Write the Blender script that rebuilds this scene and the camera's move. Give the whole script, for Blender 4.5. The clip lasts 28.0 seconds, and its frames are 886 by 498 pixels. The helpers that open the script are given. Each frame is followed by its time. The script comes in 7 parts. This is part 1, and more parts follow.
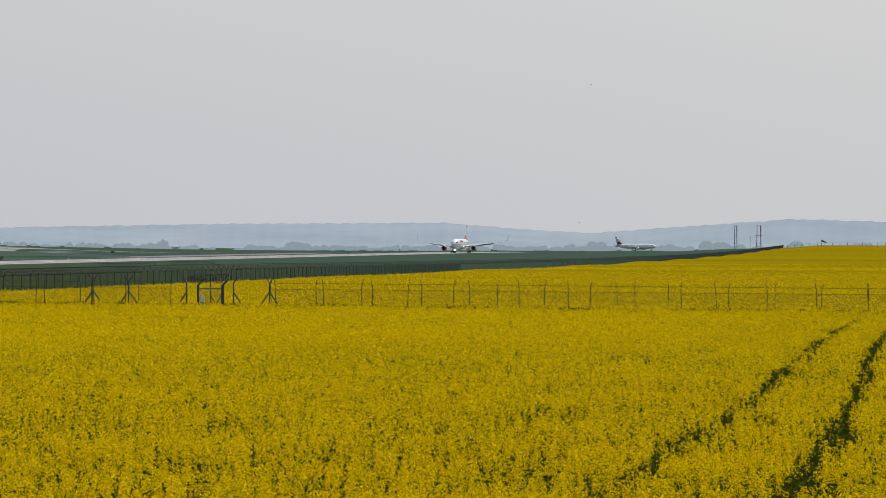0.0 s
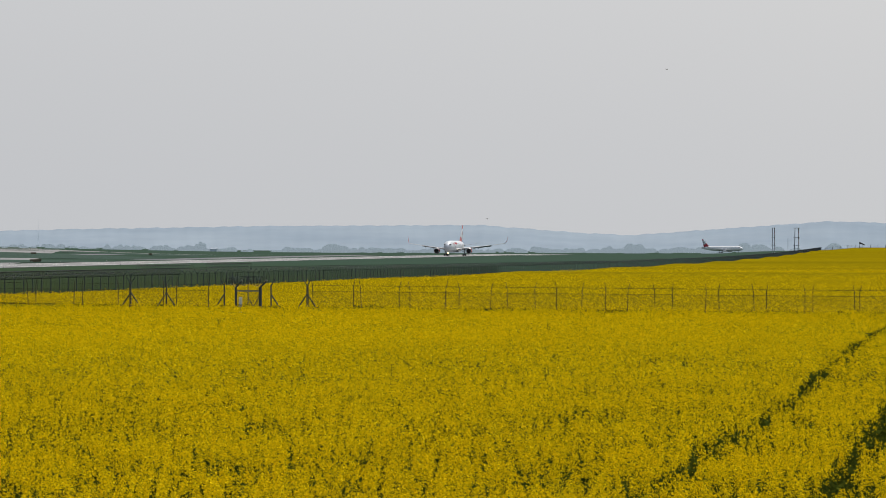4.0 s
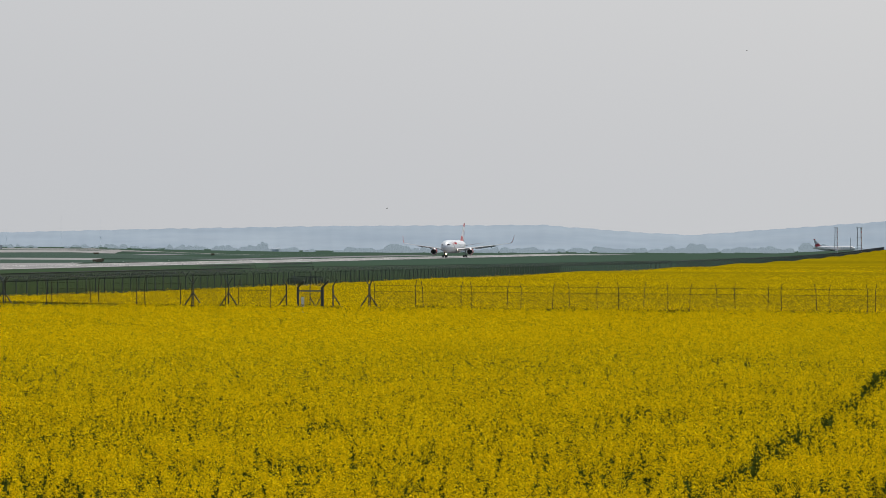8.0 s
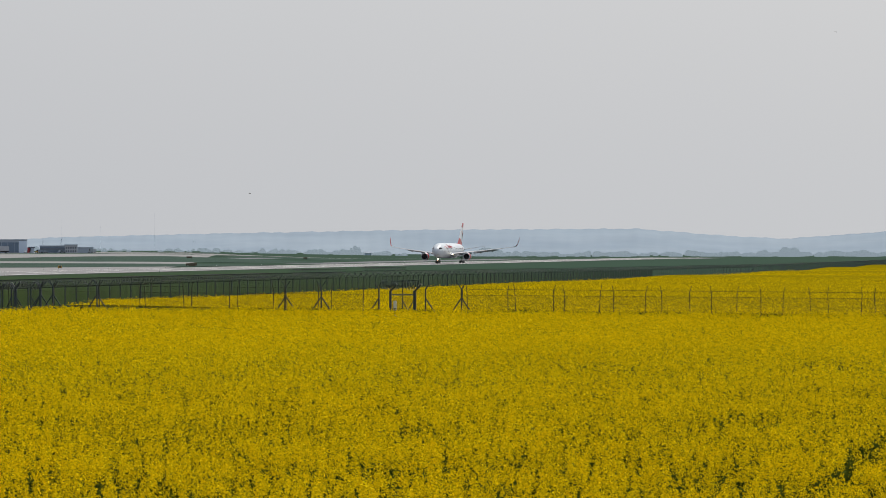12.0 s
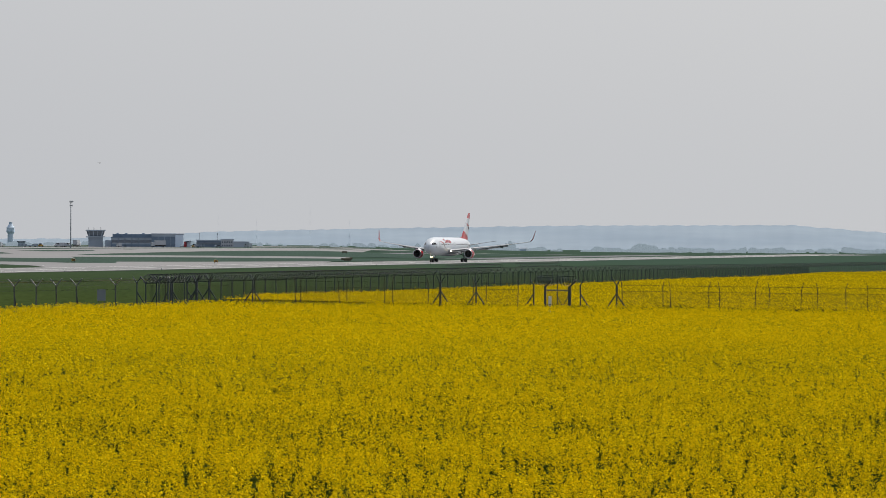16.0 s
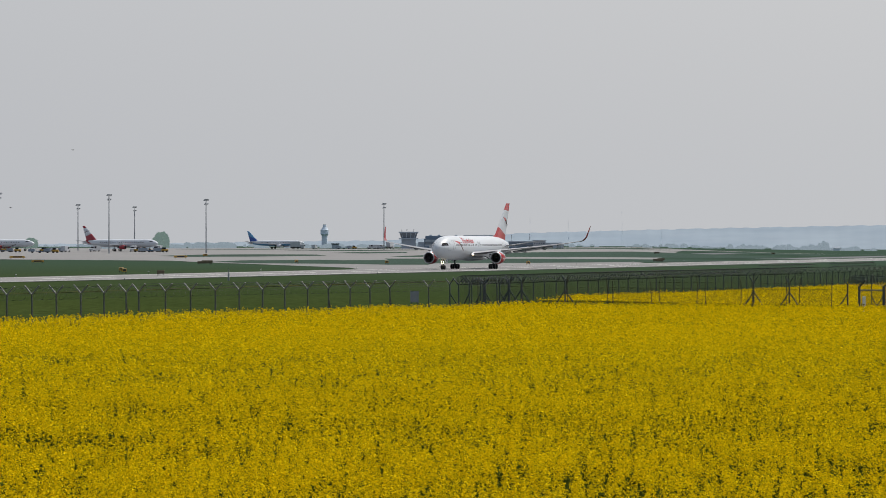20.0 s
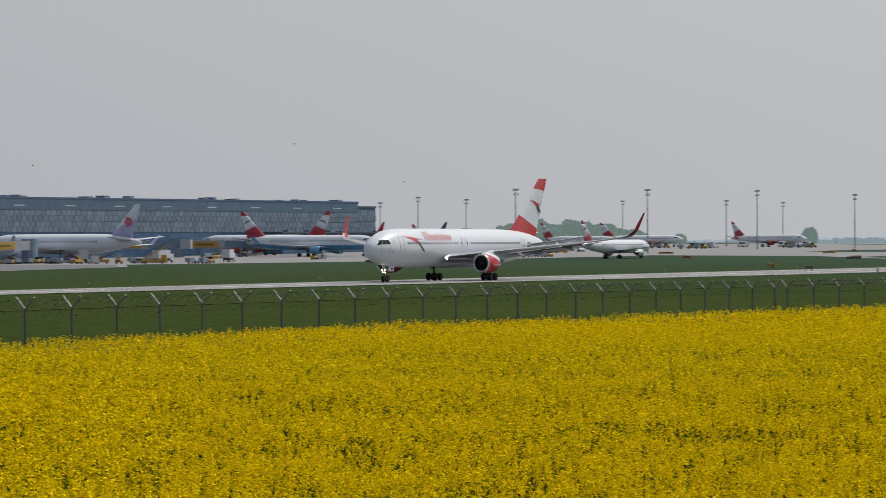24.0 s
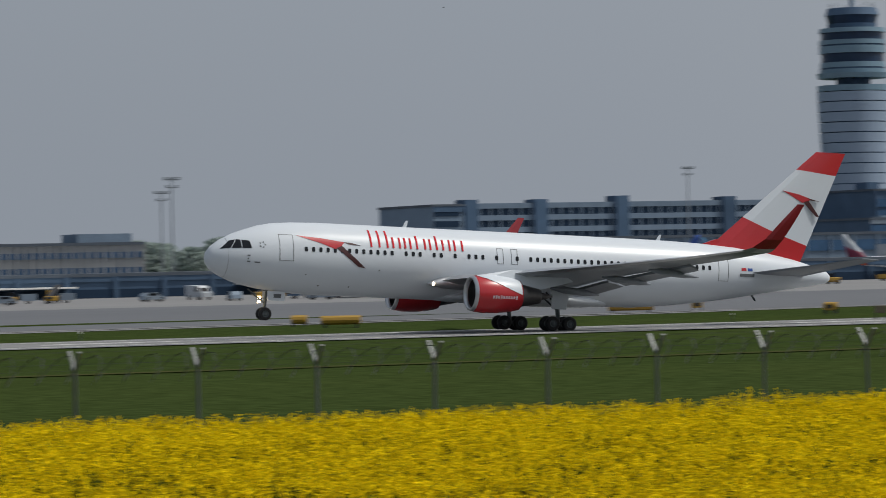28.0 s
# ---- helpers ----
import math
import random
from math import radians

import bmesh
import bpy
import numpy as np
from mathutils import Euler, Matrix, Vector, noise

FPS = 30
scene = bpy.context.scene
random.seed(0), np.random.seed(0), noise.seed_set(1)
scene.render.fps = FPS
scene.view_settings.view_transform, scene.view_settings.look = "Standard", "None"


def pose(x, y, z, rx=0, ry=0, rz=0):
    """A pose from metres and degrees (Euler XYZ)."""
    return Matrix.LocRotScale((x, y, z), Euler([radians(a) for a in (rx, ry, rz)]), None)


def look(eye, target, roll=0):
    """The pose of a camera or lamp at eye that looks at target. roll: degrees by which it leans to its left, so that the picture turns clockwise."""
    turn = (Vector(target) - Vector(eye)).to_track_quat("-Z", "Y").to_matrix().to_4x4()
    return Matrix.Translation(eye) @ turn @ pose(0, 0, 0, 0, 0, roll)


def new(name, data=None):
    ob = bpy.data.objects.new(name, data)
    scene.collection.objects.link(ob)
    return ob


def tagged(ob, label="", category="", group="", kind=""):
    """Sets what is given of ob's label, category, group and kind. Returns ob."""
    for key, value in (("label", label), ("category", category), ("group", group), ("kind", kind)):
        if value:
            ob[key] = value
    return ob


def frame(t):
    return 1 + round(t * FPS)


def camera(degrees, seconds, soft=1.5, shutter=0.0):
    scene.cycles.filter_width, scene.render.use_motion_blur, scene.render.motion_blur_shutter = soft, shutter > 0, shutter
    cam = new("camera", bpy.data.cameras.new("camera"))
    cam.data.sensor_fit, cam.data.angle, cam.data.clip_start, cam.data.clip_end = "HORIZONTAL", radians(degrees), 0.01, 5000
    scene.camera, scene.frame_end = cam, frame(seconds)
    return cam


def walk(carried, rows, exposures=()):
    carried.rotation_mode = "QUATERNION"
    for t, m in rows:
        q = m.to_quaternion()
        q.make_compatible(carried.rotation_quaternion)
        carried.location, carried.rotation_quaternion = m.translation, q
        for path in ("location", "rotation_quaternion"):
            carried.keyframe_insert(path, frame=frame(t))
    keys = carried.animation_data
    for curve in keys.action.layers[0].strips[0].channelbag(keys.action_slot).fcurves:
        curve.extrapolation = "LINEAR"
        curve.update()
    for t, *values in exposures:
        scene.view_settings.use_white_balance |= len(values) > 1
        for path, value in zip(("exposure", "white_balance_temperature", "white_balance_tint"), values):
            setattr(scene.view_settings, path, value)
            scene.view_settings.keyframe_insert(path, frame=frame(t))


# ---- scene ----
# Axes: the runway runs along x (the jet comes from +x), y points from the camera across the runway, z = 0 on the runway.
import itertools

EYE_Z = 5.744
cam = camera(14.79, 28.0, soft=0.55, shutter=0.2)
# seconds, yaw, pitch, roll
PAN = [
    (0, -82.491, -0.112, -0.053), (0.5, -82.448, -0.105, -0.086), (1, -82.424, -0.119, -0.083), (1.5, -82.368, -0.122, -0.075),
    (2, -82.246, -0.113, -0.047), (2.5, -82.122, -0.092, -0.019), (3, -82.030, -0.090, -0.077), (3.5, -81.952, -0.079, -0.067),
    (5.5, -81.473, -0.097, -0.039), (6, -81.316, -0.098, -0.041), (6.5, -81.212, -0.083, -0.041), (7, -81.100, -0.054, -0.035),
    (7.5, -80.955, -0.059, -0.015), (8, -80.824, -0.076, -0.015), (8.5, -80.632, -0.074, -0.014), (9, -80.478, -0.076, 0.016),
    (9.5, -80.316, -0.071, -0.020), (10, -80.157, -0.069, -0.017), (10.5, -80.012, -0.056, -0.015), (11, -79.750, -0.040, -0.012),
    (11.5, -79.489, -0.028, -0.010), (13.5, -78.545, 0.004, 0.001), (14, -78.135, -0.018, -0.105), (14.5, -77.635, -0.048, -0.207),
    (15, -77.285, -0.093, -0.214), (15.5, -76.982, -0.097, -0.236), (16, -76.672, -0.092, -0.214), (16.5, -76.176, -0.039, -0.213),
    (17, -75.597, -0.039, -0.176), (17.5, -75.077, -0.051, -0.141), (18, -74.578, -0.055, -0.147), (18.5, -73.978, -0.045, -0.144),
    (19, -73.173, -0.047, -0.107), (19.5, -72.378, -0.051, -0.048), (20, -71.437, -0.083, 0.073), (20.5, -70.644, -0.092, 0.015),
    (22.5, -66.366, -0.310, 0.062), (23, -64.822, -0.307, 0.140), (23.5, -62.686, -0.224, 0.220), (24, -60.586, -0.121, 0.311),
    (24.5, -57.946, -0.098, 0.375), (25, -54.999, -0.115, 0.379), (25.5, -51.113, -0.047, 0.665), (26, -48.095, 0.045, 0.895),
    (26.5, -43.027, 0.088, 1.140), (27, -37.445, 0.098, 1.356), (27.5, -30.337, 0.161, 1.386), (28, -22.626, 0.178, 1.196)
]
# seconds, stops, kelvin, tint
STOPS = [(0.0, 0.0, 6500, 10), (14.0, 0.0, 6500, 10), (20.0, -0.05, 6500, 10), (24.0, -0.12, 6500, 10), (26.0, -0.2, 6450, 9), (27.0, -0.29, 6400, 8), (28.0, -0.37, 6350, 8)]
walk(cam, [(t, pose(0, 0, EYE_Z, 90 + p, 0, y) @ pose(0, 0, 0, 0, 0, -r)) for t, y, p, r in PAN], STOPS)

# ---- sky and sun ----
SUN_FROM = Vector((0.80, -0.38, 0.0)).normalized() * math.cos(radians(55)) + Vector((0, 0, math.sin(radians(55))))
world = bpy.data.worlds.new("hazy_sky")
scene.world = world
world.use_nodes = True
wn, wl = world.node_tree.nodes, world.node_tree.links
wn.clear()
sky = wn.new("ShaderNodeTexSky")
sky.sky_type, sky.sun_disc = "NISHITA", False
sky.sun_elevation = radians(55)
sky.sun_rotation = math.atan2(SUN_FROM.x, SUN_FROM.y)
sky.air_density, sky.dust_density, sky.ozone_density = 1.0, 8.0, 1.5
haze = wn.new("ShaderNodeMix")
haze.data_type = "RGBA"
haze.inputs["Factor"].default_value = 0.75
# the haze glows towards the sun's side of the sky and is dimmer and bluer away from it
side = wn.new("ShaderNodeVectorMath")
side.operation = "DOT_PRODUCT"
side.inputs[1].default_value = Vector((SUN_FROM.x, SUN_FROM.y, 0)).normalized() * 0.5
shift = wn.new("ShaderNodeMath")
shift.inputs[1].default_value = 0.5
glare = wn.new("ShaderNodeValToRGB")
for pos, col in ((0.0, (0.35, 0.395, 0.46)), (0.5, (0.475, 0.515, 0.585)), (0.72, (0.62, 0.645, 0.69)), (0.93, (0.755, 0.77, 0.795))):
    el = glare.color_ramp.elements[0] if pos == 0.0 else glare.color_ramp.elements.new(pos)
    el.position, el.color = pos, (*col, 1)
glare.color_ramp.elements[-1].color = (0.82, 0.825, 0.83, 1)
boost = wn.new("ShaderNodeVectorMath")
boost.operation = "SCALE"
boost.inputs["Scale"].default_value = 10.0
way = wn.new("ShaderNodeTexCoord")
wl.new(way.outputs["Generated"], side.inputs[0])
wl.new(side.outputs["Value"], shift.inputs[0])
wl.new(shift.outputs["Value"], glare.inputs["Fac"])
wl.new(glare.outputs["Color"], boost.inputs[0])
wl.new(boost.outputs["Vector"], haze.inputs["B"])
bg = wn.new("ShaderNodeBackground")
bg.inputs["Strength"].default_value = 0.099
wo = wn.new("ShaderNodeOutputWorld")
wl.new(sky.outputs["Color"], haze.inputs["A"])
wl.new(haze.outputs["Result"], bg.inputs["Color"])
wl.new(bg.outputs["Background"], wo.inputs["Surface"])
sun = new("sun", bpy.data.lights.new("sun", "SUN"))
sun.data.energy, sun.data.angle, sun.data.color = 3.4, radians(0.9), (1.0, 0.95, 0.87)
sun.matrix_world = look((0, 0, 0), -SUN_FROM)


# ---- materials ----
def mat(name, color, rough=0.6, metal=0.0, vary=0.12, scale=1.0, fine=0.0, fine_scale=40.0, bump=0.0, color2=None, spread=0.5, per_object=0.0,
        per_island=0.0, per_piece=0.0, coat=0.0, stretch=(1, 1, 1), spec=0.5, thin=0.0):
    """A procedural surface: two scales of noise between color and color2, fine relief, chance by object or island; thin: the share of light that comes through."""
    m = bpy.data.materials.new(name)
    m.use_nodes = True
    n, l = m.node_tree.nodes, m.node_tree.links
    b = n["Principled BSDF"]
    b.inputs["Roughness"].default_value, b.inputs["Metallic"].default_value = rough, metal
    b.inputs["Coat Weight"].default_value = coat
    b.inputs["Specular IOR Level"].default_value = spec
    c2 = color2 or tuple(max(0.0, c * (1 - 2 * vary)) for c in color)
    geo = n.new("ShaderNodeNewGeometry")
    mp = n.new("ShaderNodeMapping")
    mp.inputs["Scale"].default_value = stretch
    tc = n.new("ShaderNodeTexCoord")
    l.new(tc.outputs["Object"], mp.inputs["Vector"])
    big = n.new("ShaderNodeTexNoise")
    big.inputs["Scale"].default_value, big.inputs["Detail"].default_value, big.inputs["Roughness"].default_value = scale, 5, 0.6
    l.new(mp.outputs["Vector"], big.inputs["Vector"])
    ramp = n.new("ShaderNodeMapRange")
    ramp.inputs["From Min"].default_value, ramp.inputs["From Max"].default_value = 0.5 - spread * 0.5, 0.5 + spread * 0.5
    l.new(big.outputs["Fac"], ramp.inputs["Value"])
    mix = n.new("ShaderNodeMix")
    mix.data_type = "RGBA"
    mix.inputs["A"].default_value, mix.inputs["B"].default_value = (*color, 1), (*c2, 1)
    l.new(ramp.outputs["Result"], mix.inputs["Factor"])
    out = mix.outputs["Result"]
    if fine or bump:
        small = n.new("ShaderNodeTexNoise")
        small.inputs["Scale"].default_value, small.inputs["Detail"].default_value = fine_scale, 4
        l.new(mp.outputs["Vector"], small.inputs["Vector"])
        if fine:
            hv = n.new("ShaderNodeHueSaturation")
            mr = n.new("ShaderNodeMapRange")
            mr.inputs["From Min"].default_value, mr.inputs["From Max"].default_value = 0.3, 0.7
            mr.inputs["To Min"].default_value, mr.inputs["To Max"].default_value = 1 - fine, 1 + fine
            l.new(small.outputs["Fac"], mr.inputs["Value"])
            l.new(mr.outputs["Result"], hv.inputs["Value"])
            l.new(out, hv.inputs["Color"])
            out = hv.outputs["Color"]
        if bump:
            bp = n.new("ShaderNodeBump")
            bp.inputs["Strength"].default_value, bp.inputs["Distance"].default_value = bump, 0.5 / fine_scale
            l.new(small.outputs["Fac"], bp.inputs["Height"])
            l.new(bp.outputs["Normal"], b.inputs["Normal"])
    if per_object or per_island or per_piece:
        hv = n.new("ShaderNodeHueSaturation")
        mr = n.new("ShaderNodeMapRange")
        a = per_object or per_island or per_piece
        mr.inputs["To Min"].default_value, mr.inputs["To Max"].default_value = 1 - a, 1 + a
        if per_object:
            oi = n.new("ShaderNodeObjectInfo")
            l.new(oi.outputs["Random"], mr.inputs["Value"])
        elif per_piece:
            oi, add, cut = n.new("ShaderNodeObjectInfo"), n.new("ShaderNodeMath"), n.new("ShaderNodeMath")
            cut.operation = "FRACT"
            l.new(oi.outputs["Random"], add.inputs[0])
            l.new(geo.outputs["Random Per Island"], add.inputs[1])
            l.new(add.outputs["Value"], cut.inputs[0])
            l.new(cut.outputs["Value"], mr.inputs["Value"])
        else:
            l.new(geo.outputs["Random Per Island"], mr.inputs["Value"])
        l.new(mr.outputs["Result"], hv.inputs["Value"])
        l.new(out, hv.inputs["Color"])
        out = hv.outputs["Color"]
    l.new(out, b.inputs["Base Color"])
    if thin:
        tr, mx = n.new("ShaderNodeBsdfTranslucent"), n.new("ShaderNodeMixShader")
        mx.inputs[0].default_value = thin
        l.new(out, tr.inputs["Color"])
        l.new(b.outputs["BSDF"], mx.inputs[1])
        l.new(tr.outputs["BSDF"], mx.inputs[2])
        l.new(mx.outputs["Shader"], n["Material Output"].inputs["Surface"])
    return m


def glass(name, color, rough=0.08):
    m = mat(name, color, rough=rough, vary=0.2, scale=0.3)
    m.node_tree.nodes["Principled BSDF"].inputs["Specular IOR Level"].default_value = 0.9
    return m


def glow(name, color, strength):
    m = bpy.data.materials.new(name)
    m.use_nodes = True
    b = m.node_tree.nodes["Principled BSDF"]
    b.inputs["Base Color"].default_value = (*color, 1)
    b.inputs["Emission Color"].default_value = (*color, 1)
    b.inputs["Emission Strength"].default_value = strength
    return m


# grass of the far islands, with the blue of the haze put into its colour
M_HAZEGRASS = mat("haze_tinted_grass", (0.06, 0.09, 0.075), 0.9, vary=0.25, scale=0.03, fine=0.3, fine_scale=2.2, color2=(0.049, 0.077, 0.063), stretch=(0.35, 1, 1), spec=0.0)
M_GRASS = mat("airfield_grass", (0.042, 0.058, 0.017), 0.9, vary=0.25, scale=0.03, fine=0.35, fine_scale=2.2, bump=0.3, color2=(0.030, 0.047, 0.014), stretch=(0.35, 1, 1), spec=0.0)
# painted haze: grass olive by the fields, blue-green at the airfield's far end
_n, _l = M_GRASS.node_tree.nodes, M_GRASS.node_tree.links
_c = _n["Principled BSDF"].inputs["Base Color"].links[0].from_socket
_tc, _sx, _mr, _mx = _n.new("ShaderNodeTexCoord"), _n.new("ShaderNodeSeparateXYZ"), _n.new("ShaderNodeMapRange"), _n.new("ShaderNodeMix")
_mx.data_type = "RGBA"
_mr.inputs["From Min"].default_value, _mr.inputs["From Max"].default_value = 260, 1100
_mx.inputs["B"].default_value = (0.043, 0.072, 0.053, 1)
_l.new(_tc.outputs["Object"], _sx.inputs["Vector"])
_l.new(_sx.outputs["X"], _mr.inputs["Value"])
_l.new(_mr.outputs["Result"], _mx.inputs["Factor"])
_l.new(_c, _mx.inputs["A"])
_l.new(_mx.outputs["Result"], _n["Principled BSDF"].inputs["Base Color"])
M_RUNWAY = mat("runway_asphalt", (0.208, 0.205, 0.203), 0.85, scale=0.06, fine=0.1, fine_scale=4, color2=(0.155, 0.156, 0.16), stretch=(0.05, 1, 1))
M_TAXI = mat("taxiway_concrete", (0.115, 0.12, 0.132), 0.85, scale=0.02, fine=0.08, fine_scale=1.5, color2=(0.09, 0.095, 0.106), stretch=(0.2, 1, 1))
M_APRON = mat("apron_concrete", (0.208, 0.205, 0.204), 0.85, scale=0.02, fine=0.07, fine_scale=0.8, color2=(0.17, 0.17, 0.174))
M_LINE = mat("runway_paint", (0.78, 0.78, 0.76), 0.7, vary=0.06, scale=0.5)
M_WHITE = mat("aircraft_white_paint", (0.60, 0.64, 0.69), 0.33, vary=0.02, scale=0.25, spec=0.35)
M_RED = mat("aircraft_red_paint", (0.47, 0.018, 0.026), 0.3, vary=0.06, scale=0.4, coat=0.3)
M_METAL = mat("bare_aluminium", (0.55, 0.56, 0.58), 0.32, metal=0.85, vary=0.06, scale=0.6)
M_WINGGREY = mat("wing_grey_paint", (0.24, 0.265, 0.30), 0.38, vary=0.06, scale=0.4)
M_DARKMETAL = mat("dark_exhaust_metal", (0.16, 0.15, 0.15), 0.4, metal=0.8, scale=2)
M_TYRE = mat("tyre_rubber", (0.02, 0.02, 0.021), 0.8, scale=4)
M_GLASS = glass("dark_glass", (0.012, 0.014, 0.018))
M_GLASS.node_tree.nodes["Principled BSDF"].inputs["Specular IOR Level"].default_value = 0.35
M_BLACK = mat("matt_black", (0.025, 0.025, 0.028), 0.6)
M_STEEL = mat("galvanised_steel", (0.085, 0.10, 0.105), 0.55, metal=0.3, vary=0.15, scale=3, per_object=0.15)
M_RUST = mat("rusty_steel", (0.06, 0.045, 0.032), 0.75, scale=5, color2=(0.035, 0.034, 0.034), per_object=0.2)
M_WIRE = mat("dark_wire", (0.045, 0.05, 0.053), 0.7)
M_BANDRED = mat("banded_tail_red", (0.34, 0.025, 0.04), 0.35, vary=0.06, scale=0.4, coat=0.2)
M_YELLOW = mat("yellow_sign_paint", (0.42, 0.25, 0.035), 0.5, vary=0.08, scale=2)


# ---- mesh helpers ----
def part(name, bm, material, parent=None, label="", smooth=False):
    me = bpy.data.meshes.new(name)
    bm.to_mesh(me)
    bm.free()
    for m in material if isinstance(material, (list, tuple)) else [material]:
        me.materials.append(m)
    if smooth:
        me.polygons.foreach_set("use_smooth", [True] * len(me.polygons))
    ob = new(name, me)
    ob.parent = parent
    if label:
        ob["label"] = label
    return ob


def share(name, me, parent, m):
    ob = new(name, me)
    ob.parent = parent
    ob.matrix_basis = m
    return ob


def root(name, label, category, m=None, group="", kind=""):
    ob = new(name)
    ob.empty_display_size = 0.5
    if m is not None:
        ob.matrix_world = m
    return tagged(ob, label, category, group, kind)


def add_box(bm, x0, y0, z0, x1, y1, z1, m=None, mi=0):
    vs = [bm.verts.new((m @ Vector(p)) if m else p) for p in itertools.product((x0, x1), (y0, y1), (z0, z1))]
    for f in ((0, 1, 3, 2), (4, 6, 7, 5), (0, 4, 5, 1), (2, 3, 7, 6), (0, 2, 6, 4), (1, 5, 7, 3)):
        bm.faces.new([vs[i] for i in f]).material_index = mi
    return vs


def box(x0, y0, z0, x1, y1, z1, bevel=0.0):
    bm = bmesh.new()
    add_box(bm, x0, y0, z0, x1, y1, z1)
    if bevel:
        bmesh.ops.bevel(bm, geom=bm.edges[:], offset=bevel, segments=1, affect="EDGES")
    return bm


def add_bar(bm, a, b, r, n=6, r2=None):
    """A round bar from a to b."""
    a, b = Vector(a), Vector(b)
    q = (b - a).to_track_quat("Z", "Y").to_matrix()
    r2 = r if r2 is None else r2
    rings = []
    for p, rr in ((a, r), (b, r2)):
        rings.append([bm.verts.new(p + q @ Vector((rr * math.cos(2 * math.pi * k / n), rr * math.sin(2 * math.pi * k / n), 0))) for k in range(n)])
    for k in range(n):
        bm.faces.new((rings[0][k], rings[0][(k + 1) % n], rings[1][(k + 1) % n], rings[1][k]))
    bm.faces.new(rings[0][::-1])
    bm.faces.new(rings[1])


def bar(a, b, r, n=6, r2=None):
    bm = bmesh.new()
    add_bar(bm, a, b, r, n, r2)
    return bm


def loft(rings, caps=True, closed=True):
    """A skin through rings of equally many points."""
    bm = bmesh.new()
    vs = [[bm.verts.new(p) for p in r] for r in rings]
    n = len(vs[0])
    for a, b in zip(vs, vs[1:]):
        for k in range(n if closed else n - 1):
            bm.faces.new((a[k], a[(k + 1) % n], b[(k + 1) % n], b[k]))
    if caps and closed:
        bm.faces.new(vs[0][::-1])
        bm.faces.new(vs[-1])
    bmesh.ops.recalc_face_normals(bm, faces=bm.faces[:])
    return bm


def prism(points, y0, y1):
    """A plate: an outline in x, z between y0 and y1."""
    return loft([[(x, y0, z) for x, z in points], [(x, y1, z) for x, z in points]])


def grid_mesh(name, xs, ys, height, material, smooth=True):
    X, Y = np.meshgrid(xs, ys, indexing="ij")
    Z = height(X, Y)
    nx, ny = len(xs), len(ys)
    idx = np.arange(nx * ny).reshape(nx, ny)
    quads = np.stack([idx[:-1, :-1], idx[1:, :-1], idx[1:, 1:], idx[:-1, 1:]], -1).reshape(-1, 4)
    me = bpy.data.meshes.new(name)
    me.vertices.add(nx * ny)
    me.vertices.foreach_set("co", np.stack([X, Y, Z], -1).reshape(-1).astype(np.float32))
    me.loops.add(len(quads) * 4)
    me.loops.foreach_set("vertex_index", quads.reshape(-1).astype(np.int32))
    me.polygons.add(len(quads))
    me.polygons.foreach_set("loop_start", np.arange(0, len(quads) * 4, 4, dtype=np.int32))
    me.update(calc_edges=True)
    me.materials.append(material)
    if smooth:
        me.polygons.foreach_set("use_smooth", [True] * len(quads))
    return new(name, me)


# ---- ground ----
CROP = 1.2  # height of the rape crop above its soil
TX = [-4000, 0, 130, 228, 300, 387, 530, 800, 971, 1217, 1450, 1654, 1830, 2100, 2378, 4900]
TZ = [2.2, 2.2, 2.15, 1.74, 1.66, 1.46, 0.98, 0.24, 0.08, -0.2, -0.1, 0.12, 0.5, 1.45, 2.4, 2.4]


def crop_top(X, Y):
    """Height of the flowering top of the rape field."""
    t = np.interp(X, TX, TZ)
    k = np.clip((X - 1500) / 800, 0, 1)
    e = np.clip((72 - Y) / 25, 0, 1)
    t = t - 0.0066 * (75 - Y) * np.interp(X, [130, 228, 420, 900], [0, 1, 1, 0])
    t = t + (1.7 * k * k * (3 - 2 * k)) * e * e * (3 - 2 * e)
    return t


def rise(X, Y):
    """The apron climbs gently to the far end of the airfield; beyond the runway's end the land drops."""
    a, b = np.clip((X - 850) / 500, 0, 1), np.clip((Y - 285) / 170, 0, 1)
    c = np.clip((X - 1780) / 650, 0, 1)
    w = np.clip((0.27 - Y / np.maximum(X, 1.0)) / 0.05, 0, 1) * np.clip((Y - 118) / 60, 0, 1)
    up = 3.1 * a * a * (3 - 2 * a) * b * b * (3 - 2 * b) * (1 - w * np.clip((X - 1450) / 350, 0, 1))
    return up - 2.5 * c * c * (3 - 2 * c) * w


def fall(X, Y):
    """The runway's crossfall: it leans away from the field at its near end and runs level further off."""
    return -(Y - 245.6) * np.interp(X, [330, 520, 720], [0.0118, 0.0042, 0.0])


def soil(X, Y):
    s = crop_top(X, Y) - CROP
    k = np.clip((Y - 118) / 90, 0, 1)
    a = np.clip((X - 2600) / 1200, 0, 1)
    return s * (1 - k * k * (3 - 2 * k)) * (1 - a) - 0.06 + rise(X, Y) + fall(X, np.clip(Y, 224, 267)) * np.interp(Y, [165, 223, 268, 286], [0, 1, 1, 0])


def steps(*spans):
    out = []
    for a, b, n in spans:
        out += list(np.linspace(a, b, n, endpoint=False))
    return np.array(out + [spans[-1][1]])


